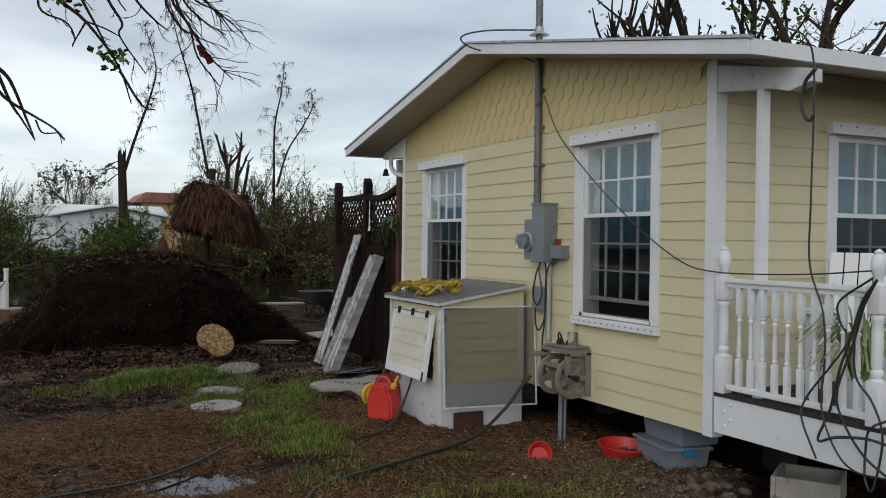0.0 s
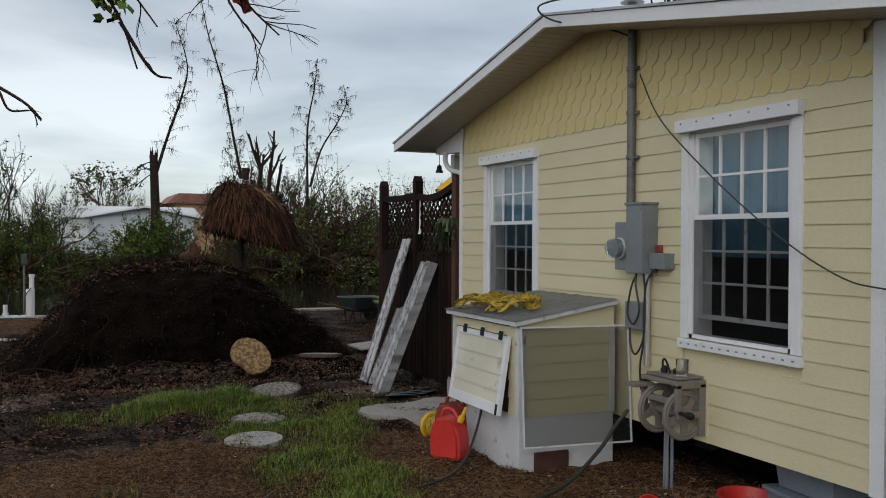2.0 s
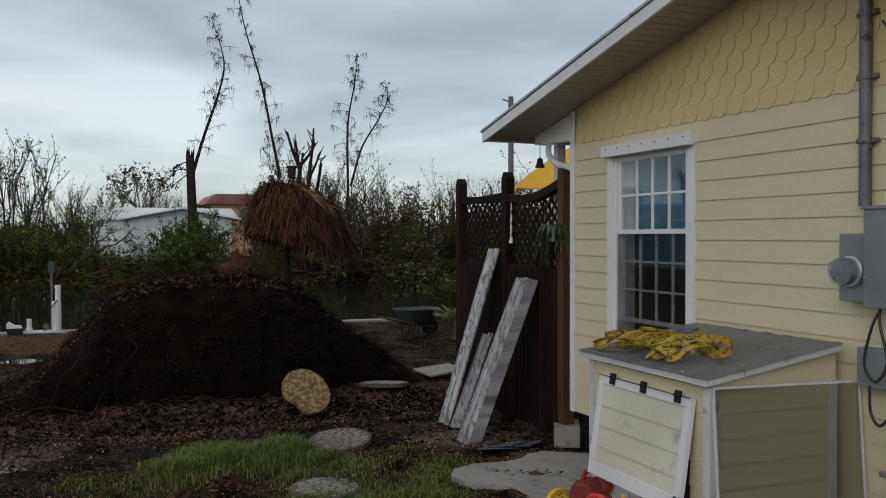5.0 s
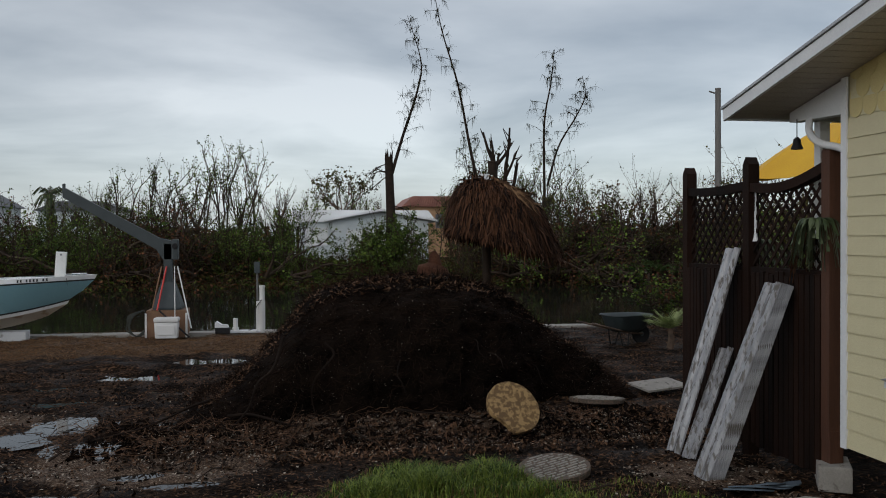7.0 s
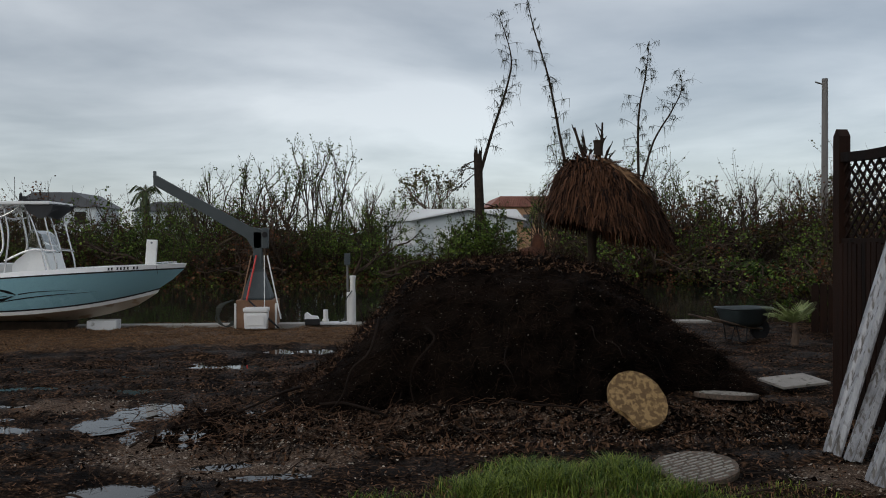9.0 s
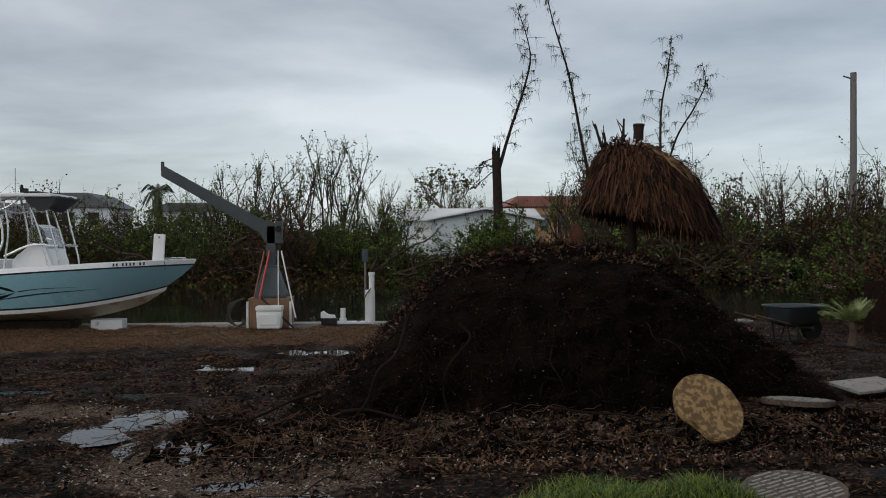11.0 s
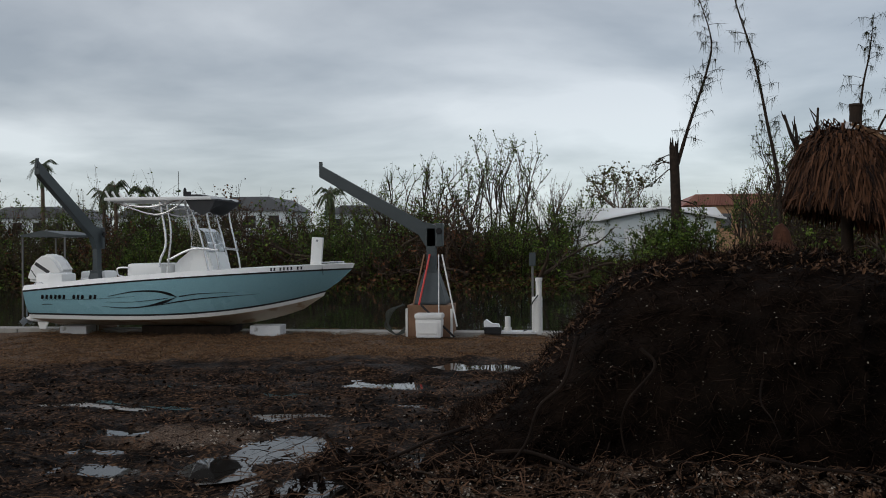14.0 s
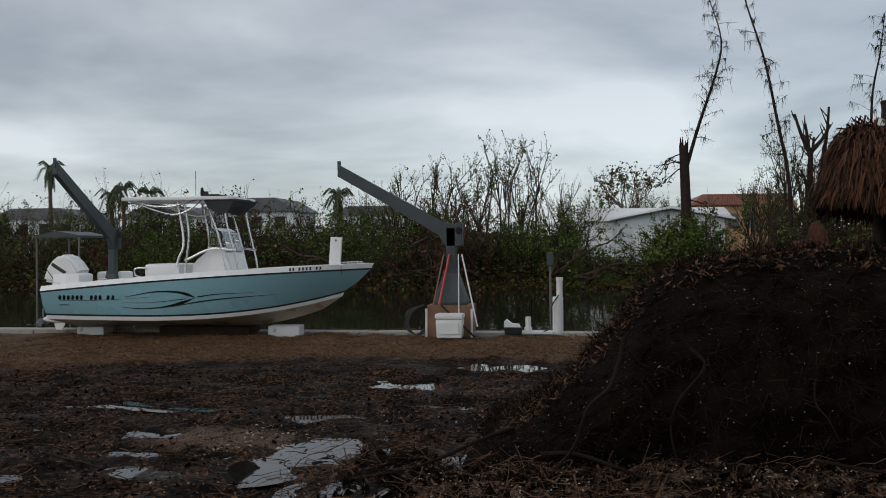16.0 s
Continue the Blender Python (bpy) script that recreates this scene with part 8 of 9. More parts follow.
# bushes along the water's edge and behind it
for row, (y, dens, s0, s1) in enumerate(((42.6, 1.35, 0.6, 0.95), (44.4, 1.6, 0.8, 1.15), (47.5, 1.9, 0.9, 1.3))):
    x = -44.0
    while x < 36:
        gap = 0.5 < x < 11.5
        s = R.uniform(s0, s1) * (0.55 if gap and row > 0 else 0.75 if gap else 1.0)
        if x < -9:
            s *= 1.08
        if x > 11.5:
            s *= 1.25
        clear = row == 0 and 15.0 < x < 19.5      # the fan palms stand here
        if not (gap and row == 2 or clear):
            plant_out(R.choice([b for b in bushes if b[2] != "leaf"] + bushes[:1] if x > 11.5 else bushes), x + R.uniform(-0.4, 0.4), y + R.uniform(-0.7, 0.7), bank_z(y), s, R.uniform(0, 360))
        x += dens * R.uniform(0.75, 1.25)
# stripped trees
x = -43.0
while x < 34:
    tall = 1.0
    if x < -10:
        tall = 0.55
    elif x < 1.5:
        tall = 0.84
    elif x < 11.5:
        tall = 0.0
    elif x < 30:
        tall = 0.80
    if tall:
        plant_out(R.choice(kinds), x + R.uniform(-0.5, 0.5), R.uniform(44.5, 50), 0.15, tall * R.uniform(0.75, 1.15), R.uniform(0, 360))
    x += 1.55 if -10 < x < 1.5 else 1.25
for x in (11.6, 12.5, 13.6, 14.8, 16.0, 17.0, 18.2, 19.5, 20.5, 21.5, 22.8, 24.0, -3, -7, 0.5, 27):
    plant_out(R.choice(tangles), x, R.uniform(41.2, 43.5) + (2.0 if 15 < x < 19.5 else 0.0), 0.1, R.uniform(0.8, 1.2), R.uniform(0, 360))
for x, y, s in ((4.2, 61, 1.0), (2.4, 60.5, 0.8), (8.6, 66, 0.9), (0.5, 63, 0.9), (11.8, 58, 0.9), (12.9, 60, 1.1), (13.6, 56, 0.8), (6.5, 70, 0.9), (16, 62, 1.0)):
    plant_out(R.choice(kinds[:4]), x, y, 0.15, s, R.uniform(0, 360))
for x, y, s in ((5.45, 45.2, 1.3), (6.35, 45.4, 1.35), (5.9, 44.6, 1.1), (5.1, 45.0, 1.0)):
    plant_out(bushes[0], x, y, 0.15, s, R.uniform(0, 360))

# shrubs behind the fence
for k, (x, y, s) in enumerate(((7.5, 11.6, 0.75), (7.6, 12.9, 0.8), (7.7, 14.2, 0.8), (8.8, 13.4, 0.95), (8.9, 15.2, 0.95), (9.0, 17.2, 0.85), (9.9, 18.4, 0.95), (10.9, 19.4, 0.9))):
    p, c = bush(400 + k, 2.6, 1.7, ("leaf", "leaf_olive")[k % 2], 16)
    plant_out(("shrub", p, c, "dark leafy shrub behind the fence", "bush", "shrubs behind the fence"), x, y, 0.0, s, 50.0 * k)

# shrubs on the near bank past the wheelbarrow
near = []
for k in range(3):
    p, c = bush(420 + k, 2.2, 1.8, ("leaf", "leaf_olive", "leaf_brown")[k], (12, 12, 7)[k])
    near.append(("shrub", p, c, ("dark green shrub near the water", "olive shrub near the water", "brown wind-burnt shrub near the water")[k], "bush", "shrubs near the water"))
for k, (x, y, s) in enumerate(((9.6, 22.9, 0.7), (10.5, 22.2, 0.85), (11.4, 23.0, 1.0), (12.3, 22.3, 0.9), (13.3, 23.1, 1.05), (14.2, 22.4, 1.0), (15.3, 23.0, 1.1), (11.9, 20.6, 0.7), (13.5, 20.2, 0.8), (16.5, 22.2, 1.1))):
    plant_out(near[(2 * k) % 3], x, y, 0.05, s, 70.0 * k)
for k, (x, y, s) in enumerate(((10.8, 23.0, 0.6), (13.8, 22.6, 0.7), (12.4, 23.2, 0.55))):
    plant_out(tangles[k], x, y, 0.1, s, 120.0 * k)

for x, y, s in ((11.9, 52, 1.0), (13.2, 54, 1.05), (14.6, 53, 0.95), (16.0, 55, 1.0), (10.9, 55, 0.8)):
    plant_out(R.choice(kinds[:4]), x, y, 0.15, s, R.uniform(0, 360))
for x, y, s in ((10.9, 47.6, 0.9), (12.1, 48.2, 1.25), (13.6, 48.0, 1.3)):
    plant_out(R.choice(bushes), x, y, 0.15, s, R.uniform(0, 360))

# umbrella-crowned tree behind the white house
p = Plant(41)
p.grow(Vector((0, 0, 0)), Vector((0.05, 0, 1)), 3.4, 0.11, 0, 0.3, 0.1)
top = p.tips[-1]
for a in range(7):
    d = Vector((math.cos(a * 0.9), math.sin(a * 0.9), 0.9)).normalized()
    p.grow(top, d, 2.2, 0.05, 2, 0.15, 0.2, (3, 4), 0.5, 0.6, 7, 0.16)
p.place("umbrella_tree", "bark", "leaf_olive", "slim tree with a thin umbrella crown", "tree", "", pose(4.4, 62, 0.2))


# ---- tall broken pines ----
def pine(name, at, stem, r, twigs, seed, label, broken=None):
    """A whippy pine: a thin stem with drooping tufts of needles."""
    p = Plant(seed)
    g = p.rng
    if broken:
        h, br = broken
        p.limb([Vector((0, 0, 0)), Vector((0.05, 0, h * 0.5)), Vector((-0.05, 0, h))], br, br * 0.75, 9)
        for k in range(6):
            a = k * 1.05
            q = Vector((-0.05 + br * 0.5 * math.cos(a), br * 0.5 * math.sin(a), h - 0.1))
            p.limb([q, q + Vector((g.gauss(0, 0.06), 0, g.uniform(0.15, 0.6)))], br * 0.35, 0.01, 4)
        for k in range(5):
            d = Vector((g.choice((-1, 1)), g.gauss(0, 0.5), 0.1)).normalized()
            p.grow(Vector((0, 0, h * g.uniform(0.6, 0.95))), d, 1.2, 0.035, 1, -0.12, 0.25, (3, 5), 0.5, 0.6, 9, 0.09)
    pts = curve(stem, 7)
    n = len(pts)
    p.limb(pts, r, 0.012, 6)
    for k in range(twigs):
        s = g.uniform(0.18, 1.0)
        q = pts[min(n - 1, int(s * (n - 1)))]
        d = Vector((g.gauss(0, 1), g.gauss(0, 1), g.uniform(-0.2, 0.7))).normalized()
        l = g.uniform(0.35, 1.2) * (1.15 - 0.6 * s)
        e = [q, q + d * l * 0.5 + Vector((0, 0, 0.05)), q + d * l]
        p.limb(e, 0.014, 0.006, 3)
        for j in range(g.randint(8, 20)):
            b = e[1].lerp(e[2], g.random())
            w = Vector((g.gauss(0, 0.10), g.gauss(0, 0.10), g.gauss(-0.10, 0.12)))
            side = w.cross(Vector((0, 0, 1))).normalized() * 0.011 if w.length > 0.02 else Vector((0.011, 0, 0))
            i = len(p.lv)
            p.lv += [b - side, b + side, b + w * 1.6 + side * 0.3, b + w * 1.6 - side * 0.3]
            p.lf.append((i, i + 1, i + 2, i + 3))
    return p.place(name, "bark_dark", "needle", label, "tree", "", pose(*at))


pine("pine_tree", (5.85, 46, 0.1), [(0.1, 0, 4.9), (0.6, 0, 6.6), (1.35, 0, 8.9), (1.55, 0, 10.4), (0.9, 0, 12.6)], 0.09, 62, 1, "broken pine trunk with one whippy leaning shoot", (5.7, 0.26))
pine("pine_tree", (10.2, 46, 0.1), [(0.1, 0, 0.0), (0.0, 0, 4.0), (-0.45, 0, 6.6), (-1.0, 0, 9.4), (-1.75, 0, 11.9), (-2.2, 0, 14.1)], 0.10, 70, 2, "tall thin leaning pine stripped by wind")
pine("pine_tree", (13.7, 46.5, 0.1), [(0.0, 0, 0.0), (0.05, 0, 4.0), (0.05, 0, 7.5), (0.4, 0, 9.6), (0.6, 0, 11.3)], 0.09, 55, 3, "slim stripped pine with feathery tufts")
pine("pine_tree", (13.9, 46.5, 0.1), [(0.0, 0, 4.4), (0.6, 0, 6.4), (1.5, 0, 7.9), (2.0, 0, 9.0), (1.85, 0, 10.0)], 0.06, 42, 4, "slim stripped pine leaning outwards")
p = Plant(9)
for k in range(3):
    p.grow(Vector((0.3 * k - 0.3, 0, 0)), Vector((0.05, 0, 1)), 5.6, 0.2 - 0.03 * k, 2, 0.2, 0.06, (3, 5), 0.8, 0.35, 0)
p.place("snapped_tree", "bark_dark", "leaf", "dark snapped tree trunk with broken limbs", "tree", "", pose(11.3, 46.5, 0.1))

# ---- palms ----
def palm(x, y, h, seed, label, droop=1.0, fan=True):
    p = Plant(seed)
    g = p.rng
    p.limb([Vector((0, 0, 0)), Vector((0.1, 0, h * 0.5)), Vector((0.05, 0, h))], 0.12, 0.09, 8)
    for k in range(11):
        a, e = g.uniform(0, 6.28), g.uniform(-0.7, 1.0)
        d = Vector((math.cos(a), math.sin(a), e)).normalized()
        l = g.uniform(0.5, 1.0)
        pts = [Vector((0.05, 0, h)), Vector((0.05, 0, h)) + d * l * 0.6, Vector((0.05, 0, h)) + d * l + Vector((0, 0, -0.5 * droop * l))]
        p.limb(pts, 0.02, 0.008, 3)
        for j in range(18):
            s = j / 18
            q = pts[0].lerp(pts[1], s * 2) if s < 0.5 else pts[1].lerp(pts[2], s * 2 - 1)
            for e2 in (1, -1):
                w = (d.cross(Vector((0, 0, 1))).normalized() * e2 * 0.16 + d * 0.16 + Vector((0, 0, -0.18 * droop)))
                i = len(p.lv)
                t = d * 0.02
                p.lv += [q - t, q + t, q + w + t * 0.3, q + w - t * 0.3]
                p.lf.append((i, i + 1, i + 2, i + 3))
    for k in range(60):
        a = g.uniform(0, 6.28)
        q = Vector((0.05 + 0.12 * math.cos(a), 0.12 * math.sin(a), h - g.uniform(0, 0.3)))
        i = len(p.lv)
        w = Vector((0.16 * math.cos(a), 0.16 * math.sin(a), -g.uniform(0.5, 1.2)))
        t = Vector((-math.sin(a), math.cos(a), 0)) * 0.03
        p.lv += [q - t, q + t, q + w + t, q + w - t]
        p.lf.append((i, i + 1, i + 2, i + 3))
    p.place("palm_tree", "bark", "palm_leaf", label, "palm", "palms across the canal", pose(x, y, 0.2))


palm(-26.8, 50, 5.8, 1, "tall shaggy palm with drooping dead fronds")
palm(-22.6, 50, 4.6, 2, "wind-torn palm with drooping fronds", 1.4)
palm(-21.6, 51, 4.4, 3, "wind-torn palm with drooping fronds", 1.4)
palm(-24.4, 52, 4.4, 4, "wind-torn palm with drooping fronds", 1.2)
palm(-10.6, 49, 4.0, 5, "wind-torn brown palm among bare trees", 1.2)

# pale broken palm shoot and palmetto near the barrow
def frond_clump(name, x, y, z, n, l, material, seed, label, up=0.6, stem=0.45):
    random.seed(seed)
    t = thing(name, x, y, z, label=label, category="palm")
    bm = B()
    tube(bm, [(0, 0, 0), (0.03, 0, 0.5 * stem), (0.0, 0, stem + 0.05)], [0.07, 0.06, 0.035], 8)
    part("stem", bm, M["bark"], t, smooth=True)
    verts, faces = [], []
    for k in range(n):
        a = rand(0, 6.28)
        d = Vector((math.cos(a), math.sin(a), rand(up * 0.3, up * 1.5))).normalized()
        ll = l * rand(0.6, 1.1)
        o = Vector((0, 0, stem))
        for j in range(14):
            s = (j + 1) / 14
            q = o + d * ll * s + Vector((0, 0, -0.5 * ll * s * s))
            for e in (1, -1):
                w = d.cross(Vector((0, 0, 1))).normalized() * e * 0.18 * (1.15 - s) + d * 0.16 + Vector((0, 0, -0.05))
                i = len(verts)
                tt = d * 0.014
                verts += [q - tt, q + tt, q + w + tt * 0.3, q + w - tt * 0.3]
                faces.append((i, i + 1, i + 2, i + 3))
        i = len(verts)
        u = d.cross(Vector((0, 0, 1))).normalized() * 0.01
        m1 = o + d * ll * 0.5 + Vector((0, 0, -0.125 * ll))
        m2 = o + d * ll + Vector((0, 0, -0.5 * ll))
        verts += [o - u, o + u, m1 + u, m1 - u, m2 + u, m2 - u]
        faces += [(i, i + 1, i + 2, i + 3), (i + 3, i + 2, i + 4, i + 5)]
    piece("fronds", soup("fronds", verts, faces, M[material]), t)


frond_clump("young_palm", 7.64, 19.14, 0.06, 13, 0.72, "pale_leaf", 2, "pale young palm with torn fronds", 1.7, 0.34)
frond_clump("palmetto", 16.4, 42.0, -0.2, 30, 1.5, "palmetto_leaf", 3, "green fan palm on the bank", 0.9)
frond_clump("palmetto", 17.8, 42.2, -0.2, 30, 1.6, "palmetto_leaf", 4, "green fan palm on the bank", 0.9)
frond_clump("palmetto", 14.1, 41.9, -0.25, 20, 0.8, "palmetto_leaf", 5, "small green fan palm at the water", 1.0, 0.15)
frond_clump("palmetto", 7.6, 42.2, -0.25, 20, 1.0, "palmetto_leaf", 6, "small green fan palm at the water", 1.0, 0.15)

# tree behind the house and broken branches on its roof
p = Plant(55)
for x, y, l in ((0, 0, 6), (0.3, -1.1, 16), (-0.2, 1.6, 3), (0.4, 0.8, 4), (-0.1, -1.8, 18), (0.2, 2.4, 3)):
    p.grow(Vector((x, y, 0)), Vector((0, 0.05, 1)), 6.4, 0.20, 2, 0.25, 0.10, (5, 7), 0.55, 0.45, l, 0.12)
p.place("shade_tree", "bark_dark", "leaf", "storm-broken shade tree with few leaves behind the house", "tree", "", pose(14.6, 15.6, 0.0))
p = Plant(56)
for k in range(16):
    d = Vector((p.rng.gauss(0, 1), p.rng.gauss(0, 0.4), p.rng.uniform(0.1, 0.6))).normalized()
    p.grow(Vector((0.1 * p.rng.gauss(0, 1), 0, 0.02)), d, 0.42, 0.008, 1, 0.1, 0.3, (3, 5), 0.6, 0.5, 2, 0.02)
p.place("broken_branch", "twig", "red_leaf", "dry reddish broken branch lying on the roof", "branch", "", pose(6.9, 5.5, 3.60))

# overhanging tree by the path: limbs from a trunk standing outside the view
p = Plant(61)
trunk_top = Vector((-2.2, 5.6, 4.6))
p.limb([Vector((-3.4, 5.2, 0)), Vector((-3.2, 5.3, 2.2)), Vector((-2.7, 5.5, 3.8)), trunk_top], 0.20, 0.12, 10)
OVER_Y = 4.45      # boughs set in one upright plane, to fit the camera's view


def bough(points, r=0.008, twigs=0, reach=0.16):
    """A drooping bough through places (x, z) in that plane; it comes over from the trunk."""
    g = p.rng
    way = [Vector((x, OVER_Y + 0.03 * math.sin(9 * x), z)) for x, z in points]
    p.limb(curve(way, 5), r, 0.003, 5)
    for k in range(twigs):
        i = g.randrange(len(way) - 1)
        q = way[i].lerp(way[i + 1], g.random())
        d = ((way[i + 1] - way[i]).normalized() + Vector((g.gauss(0, 0.35), g.gauss(0, 0.3), g.gauss(0, 0.3)))).normalized()
        p.grow(q, d, g.uniform(0.4, 1.2) * reach, 0.0032, 1, -0.05, 0.18, (1, 3), 0.4, 0.5, 0)


def carrier(end, rise=0.5):
    """A limb from the trunk's head to where boughs start."""
    e = Vector((end[0], OVER_Y, end[1]))
    p.limb(curve([trunk_top, trunk_top.lerp(e, 0.55) + Vector((0, 0, rise)), e], 6), 0.035, 0.012, 6)


carrier((0.12, 2.70), 0.2)
carrier((0.34, 3.25))
carrier((0.62, 3.35))
carrier((0.95, 3.38))
bough([(0.12, 2.70), (0.19, 2.63), (0.27, 2.43), (0.30, 2.35)], 0.012, 3, 0.05)
bough([(0.12, 2.70), (0.19, 2.53), (0.24, 2.45), (0.30, 2.35)], 0.010)
bough([(0.12, 2.60), (0.19, 2.53), (0.37, 2.42), (0.43, 2.36)], 0.010, 4, 0.05)
bough([(0.30, 2.45), (0.33, 2.39), (0.39, 2.39)], 0.005, 1, 0.05)
bough([(0.34, 3.25), (0.31, 3.0), (0.43, 2.93), (0.47, 2.86), (0.46, 2.81)], 0.007, 3, 0.08)
bough([(0.34, 3.25), (0.37, 3.07), (0.52, 2.94), (0.67, 2.75), (0.74, 2.56)], 0.013, 4, 0.10)
bough([(0.68, 2.72), (0.79, 2.56), (0.86, 2.54)], 0.008, 2, 0.08)
bough([(0.45, 3.30), (0.49, 3.08), (0.57, 2.92), (0.63, 2.81)], 0.011, 3, 0.12)
bough([(0.52, 2.94), (0.60, 2.92), (0.68, 2.89)], 0.005)
bough([(0.52, 2.94), (0.46, 2.82)], 0.006)
bough([(0.62, 3.35), (0.61, 3.10), (0.69, 2.96), (0.68, 2.89), (0.81, 2.72)], 0.010, 4, 0.12)
bough([(0.62, 3.35), (0.66, 3.10), (0.71, 3.02)], 0.006)
bough([(0.62, 3.35), (0.74, 3.11), (0.85, 3.0), (0.92, 2.95)], 0.009, 5, 0.14)
bough([(0.95, 3.38), (0.93, 3.13), (1.02, 2.98), (1.06, 2.83), (1.17, 2.68)], 0.010, 14, 0.2)
bough([(0.95, 3.38), (0.95, 3.13), (1.04, 2.95), (1.13, 2.82), (1.24, 2.72)], 0.010, 14, 0.2)
bough([(0.95, 3.38), (1.03, 3.14), (1.15, 3.07), (1.29, 2.97)], 0.008, 12, 0.18)
bough([(0.95, 3.38), (0.98, 3.14), (1.08, 3.02), (1.20, 2.95)], 0.008, 12, 0.18)
bough([(0.95, 3.38), (1.07, 3.15), (1.17, 3.05), (1.23, 2.97)], 0.007, 10, 0.16)
bough([(0.95, 3.38), (0.90, 3.13), (0.98, 2.97), (1.06, 2.94)], 0.009, 10, 0.18)
for x, z, n, spread in ((0.65, 2.77, 26, 0.035), (0.61, 2.80, 12, 0.03), (0.40, 3.03, 10, 0.025), (0.47, 3.02, 8, 0.02)):
    for k in range(n):
        p.leaf(Vector((x, OVER_Y, z)) + Vector((p.rng.gauss(0, spread), p.rng.gauss(0, 0.03), p.rng.gauss(0, spread))), 0.042)
over = p.place("overhanging_tree", "bark_dark", "leaf", "bare dark overhanging branches with a few olive leaves", "tree", "", pose(0, 0, 0))
bm = B()
for k in range(6):
    ribbon(bm, [(1.065 + 0.010 * k, OVER_Y - 0.02, 2.885 - 0.008 * k), (1.078 + 0.009 * k, OVER_Y, 2.855 - 0.006 * k), (1.085 + 0.008 * k, OVER_Y - 0.02, 2.825 - 0.006 * k)], 0.03, 0.002, roll=0.5 * k)
part("dead_leaf", bm, M["red_leaf"], over, "rust-red dead leaf cluster")

# distant woods
random.seed(31)
verts, faces = [], []
for k in range(26000):
    x, y = rand(-120, 110), rand(84, 150)
    top = 3.2 + 1.5 * noise.noise(Vector((x * 0.12, y * 0.05, 0)))
    z = 0.2 + top * random.random() ** 0.8
    s = rand(0.2, 0.5)
    i = len(verts)
    d = Vector((random.gauss(0, 1), random.gauss(0, 1), random.gauss(0, 1))).normalized() * s
    u = d.cross(Vector((random.gauss(0, 1), random.gauss(0, 1), random.gauss(0, 1)))).normalized() * s * 0.5
    q = Vector((x, y, z))
    verts += [q - d, q + u, q + d, q - u]
    faces.append((i, i + 1, i + 2, i + 3))
tagged(new("distant_woods", soup("woods", verts, faces, M["leaf_brown"])), "distant brown-green mangrove woods", "woods", kind="stuff")
# low scrub litter on the far bank
def bank_scrub(n, seed, material, label):
    random.seed(seed)
    vs, fs = [], []
    for k in range(n):
        x, y = rand(-45, 40), rand(41.0, 52)
        tall = float(np.interp(x, (-45, -10, -8, -1, 1.5, 10.5, 12.5, 40), (2.5, 2.4, 2.2, 2.1, 0.8, 0.8, 3.9, 4.0))) * min(1.0, (y - 40.5) / 3.0)
        tall *= 0.75 + 0.9 * noise.noise(Vector((x * 0.55, y * 0.3, seed)))
        if x > 11.0 and (15.2 < x < 19.2 and y < 43.4 or random.random() < (0.0 if material == "leaf_brown" else 0.35)):
            continue
        z = max(-0.25, land(x, y)) + max(0.3, tall) * random.random() ** 1.25
        s = rand(0.04, 0.12)
        i = len(vs)
        d = Vector((random.gauss(0, 1), random.gauss(0, 1), random.gauss(0, 0.6))).normalized() * s
        u = d.cross(Vector((random.gauss(0, 1), random.gauss(0, 1), random.gauss(0, 1)))).normalized() * s * 0.45
        q = Vector((x, y, z))
        vs += [q - d, q + u, q + d, q - u]
        fs.append((i, i + 1, i + 2, i + 3))
    tagged(new("bank_scrub", soup("scrub", vs, fs, M[material])), label, "scrub", kind="stuff")


bank_scrub(70000, 2, "leaf_olive", "low olive scrub along the canal bank")
bank_scrub(45000, 3, "leaf_brown", "rust-brown wind-burnt scrub along the canal bank")
bank_scrub(25000, 4, "leaf", "green scrub along the canal bank")

# dead stems massed along the water past the thatched umbrella; their dark adds low shade
random.seed(77)
vs, fs = [], []
for k in range(14000):
    x, y = rand(9.5, 36), rand(42.0, 47)
    z = max(-0.25, land(x, y)) + 2.4 * random.random() ** 1.4
    d = Vector((random.gauss(0, 0.7), random.gauss(0, 0.5), random.gauss(0, 0.6))).normalized() * rand(0.2, 0.7)
    u = d.cross(Vector((random.gauss(0, 1), random.gauss(0, 1), random.gauss(0, 1)))).normalized() * rand(0.006, 0.018)
    q, bow = Vector((x, y, z)), Vector((0, 0, 0.15 * d.length))
    i = len(vs)
    vs += [q - d - u, q - d + u, q + bow + u, q + bow - u, q + d + u * 0.4, q + d - u * 0.4]
    fs += [(i, i + 1, i + 2, i + 3), (i + 3, i + 2, i + 4, i + 5)]
tagged(new("dead_stems", soup("stems", vs, fs, M["bark_dark"])), "tangle of dead stems, dark for the shade low along the water", "brush", kind="stuff")

# white pipe set on the water to fit the camera's view, and the low dark fence past the young palm
bm = B()
tube(bm, [(18.0, 39.6, -0.22), (17.7, 36.9, -0.22)], 0.04, 8)
solo("floating_pipe", bm, M["pvc"], "white pipe set on the canal to fit the camera's view", "pipe", smooth=True)
low = thing("low_fence", 9.0, 21.15, 0.05, -28, "low dark wooden board fence near the water", "fence")
for z in (0.22, 0.72):
    bm = B()
    box(bm, 0.0, 2.6, 0.015, 0.06, z, z + 0.08, bevel=0.004)
    part("rail", bm, M["fence"], low)
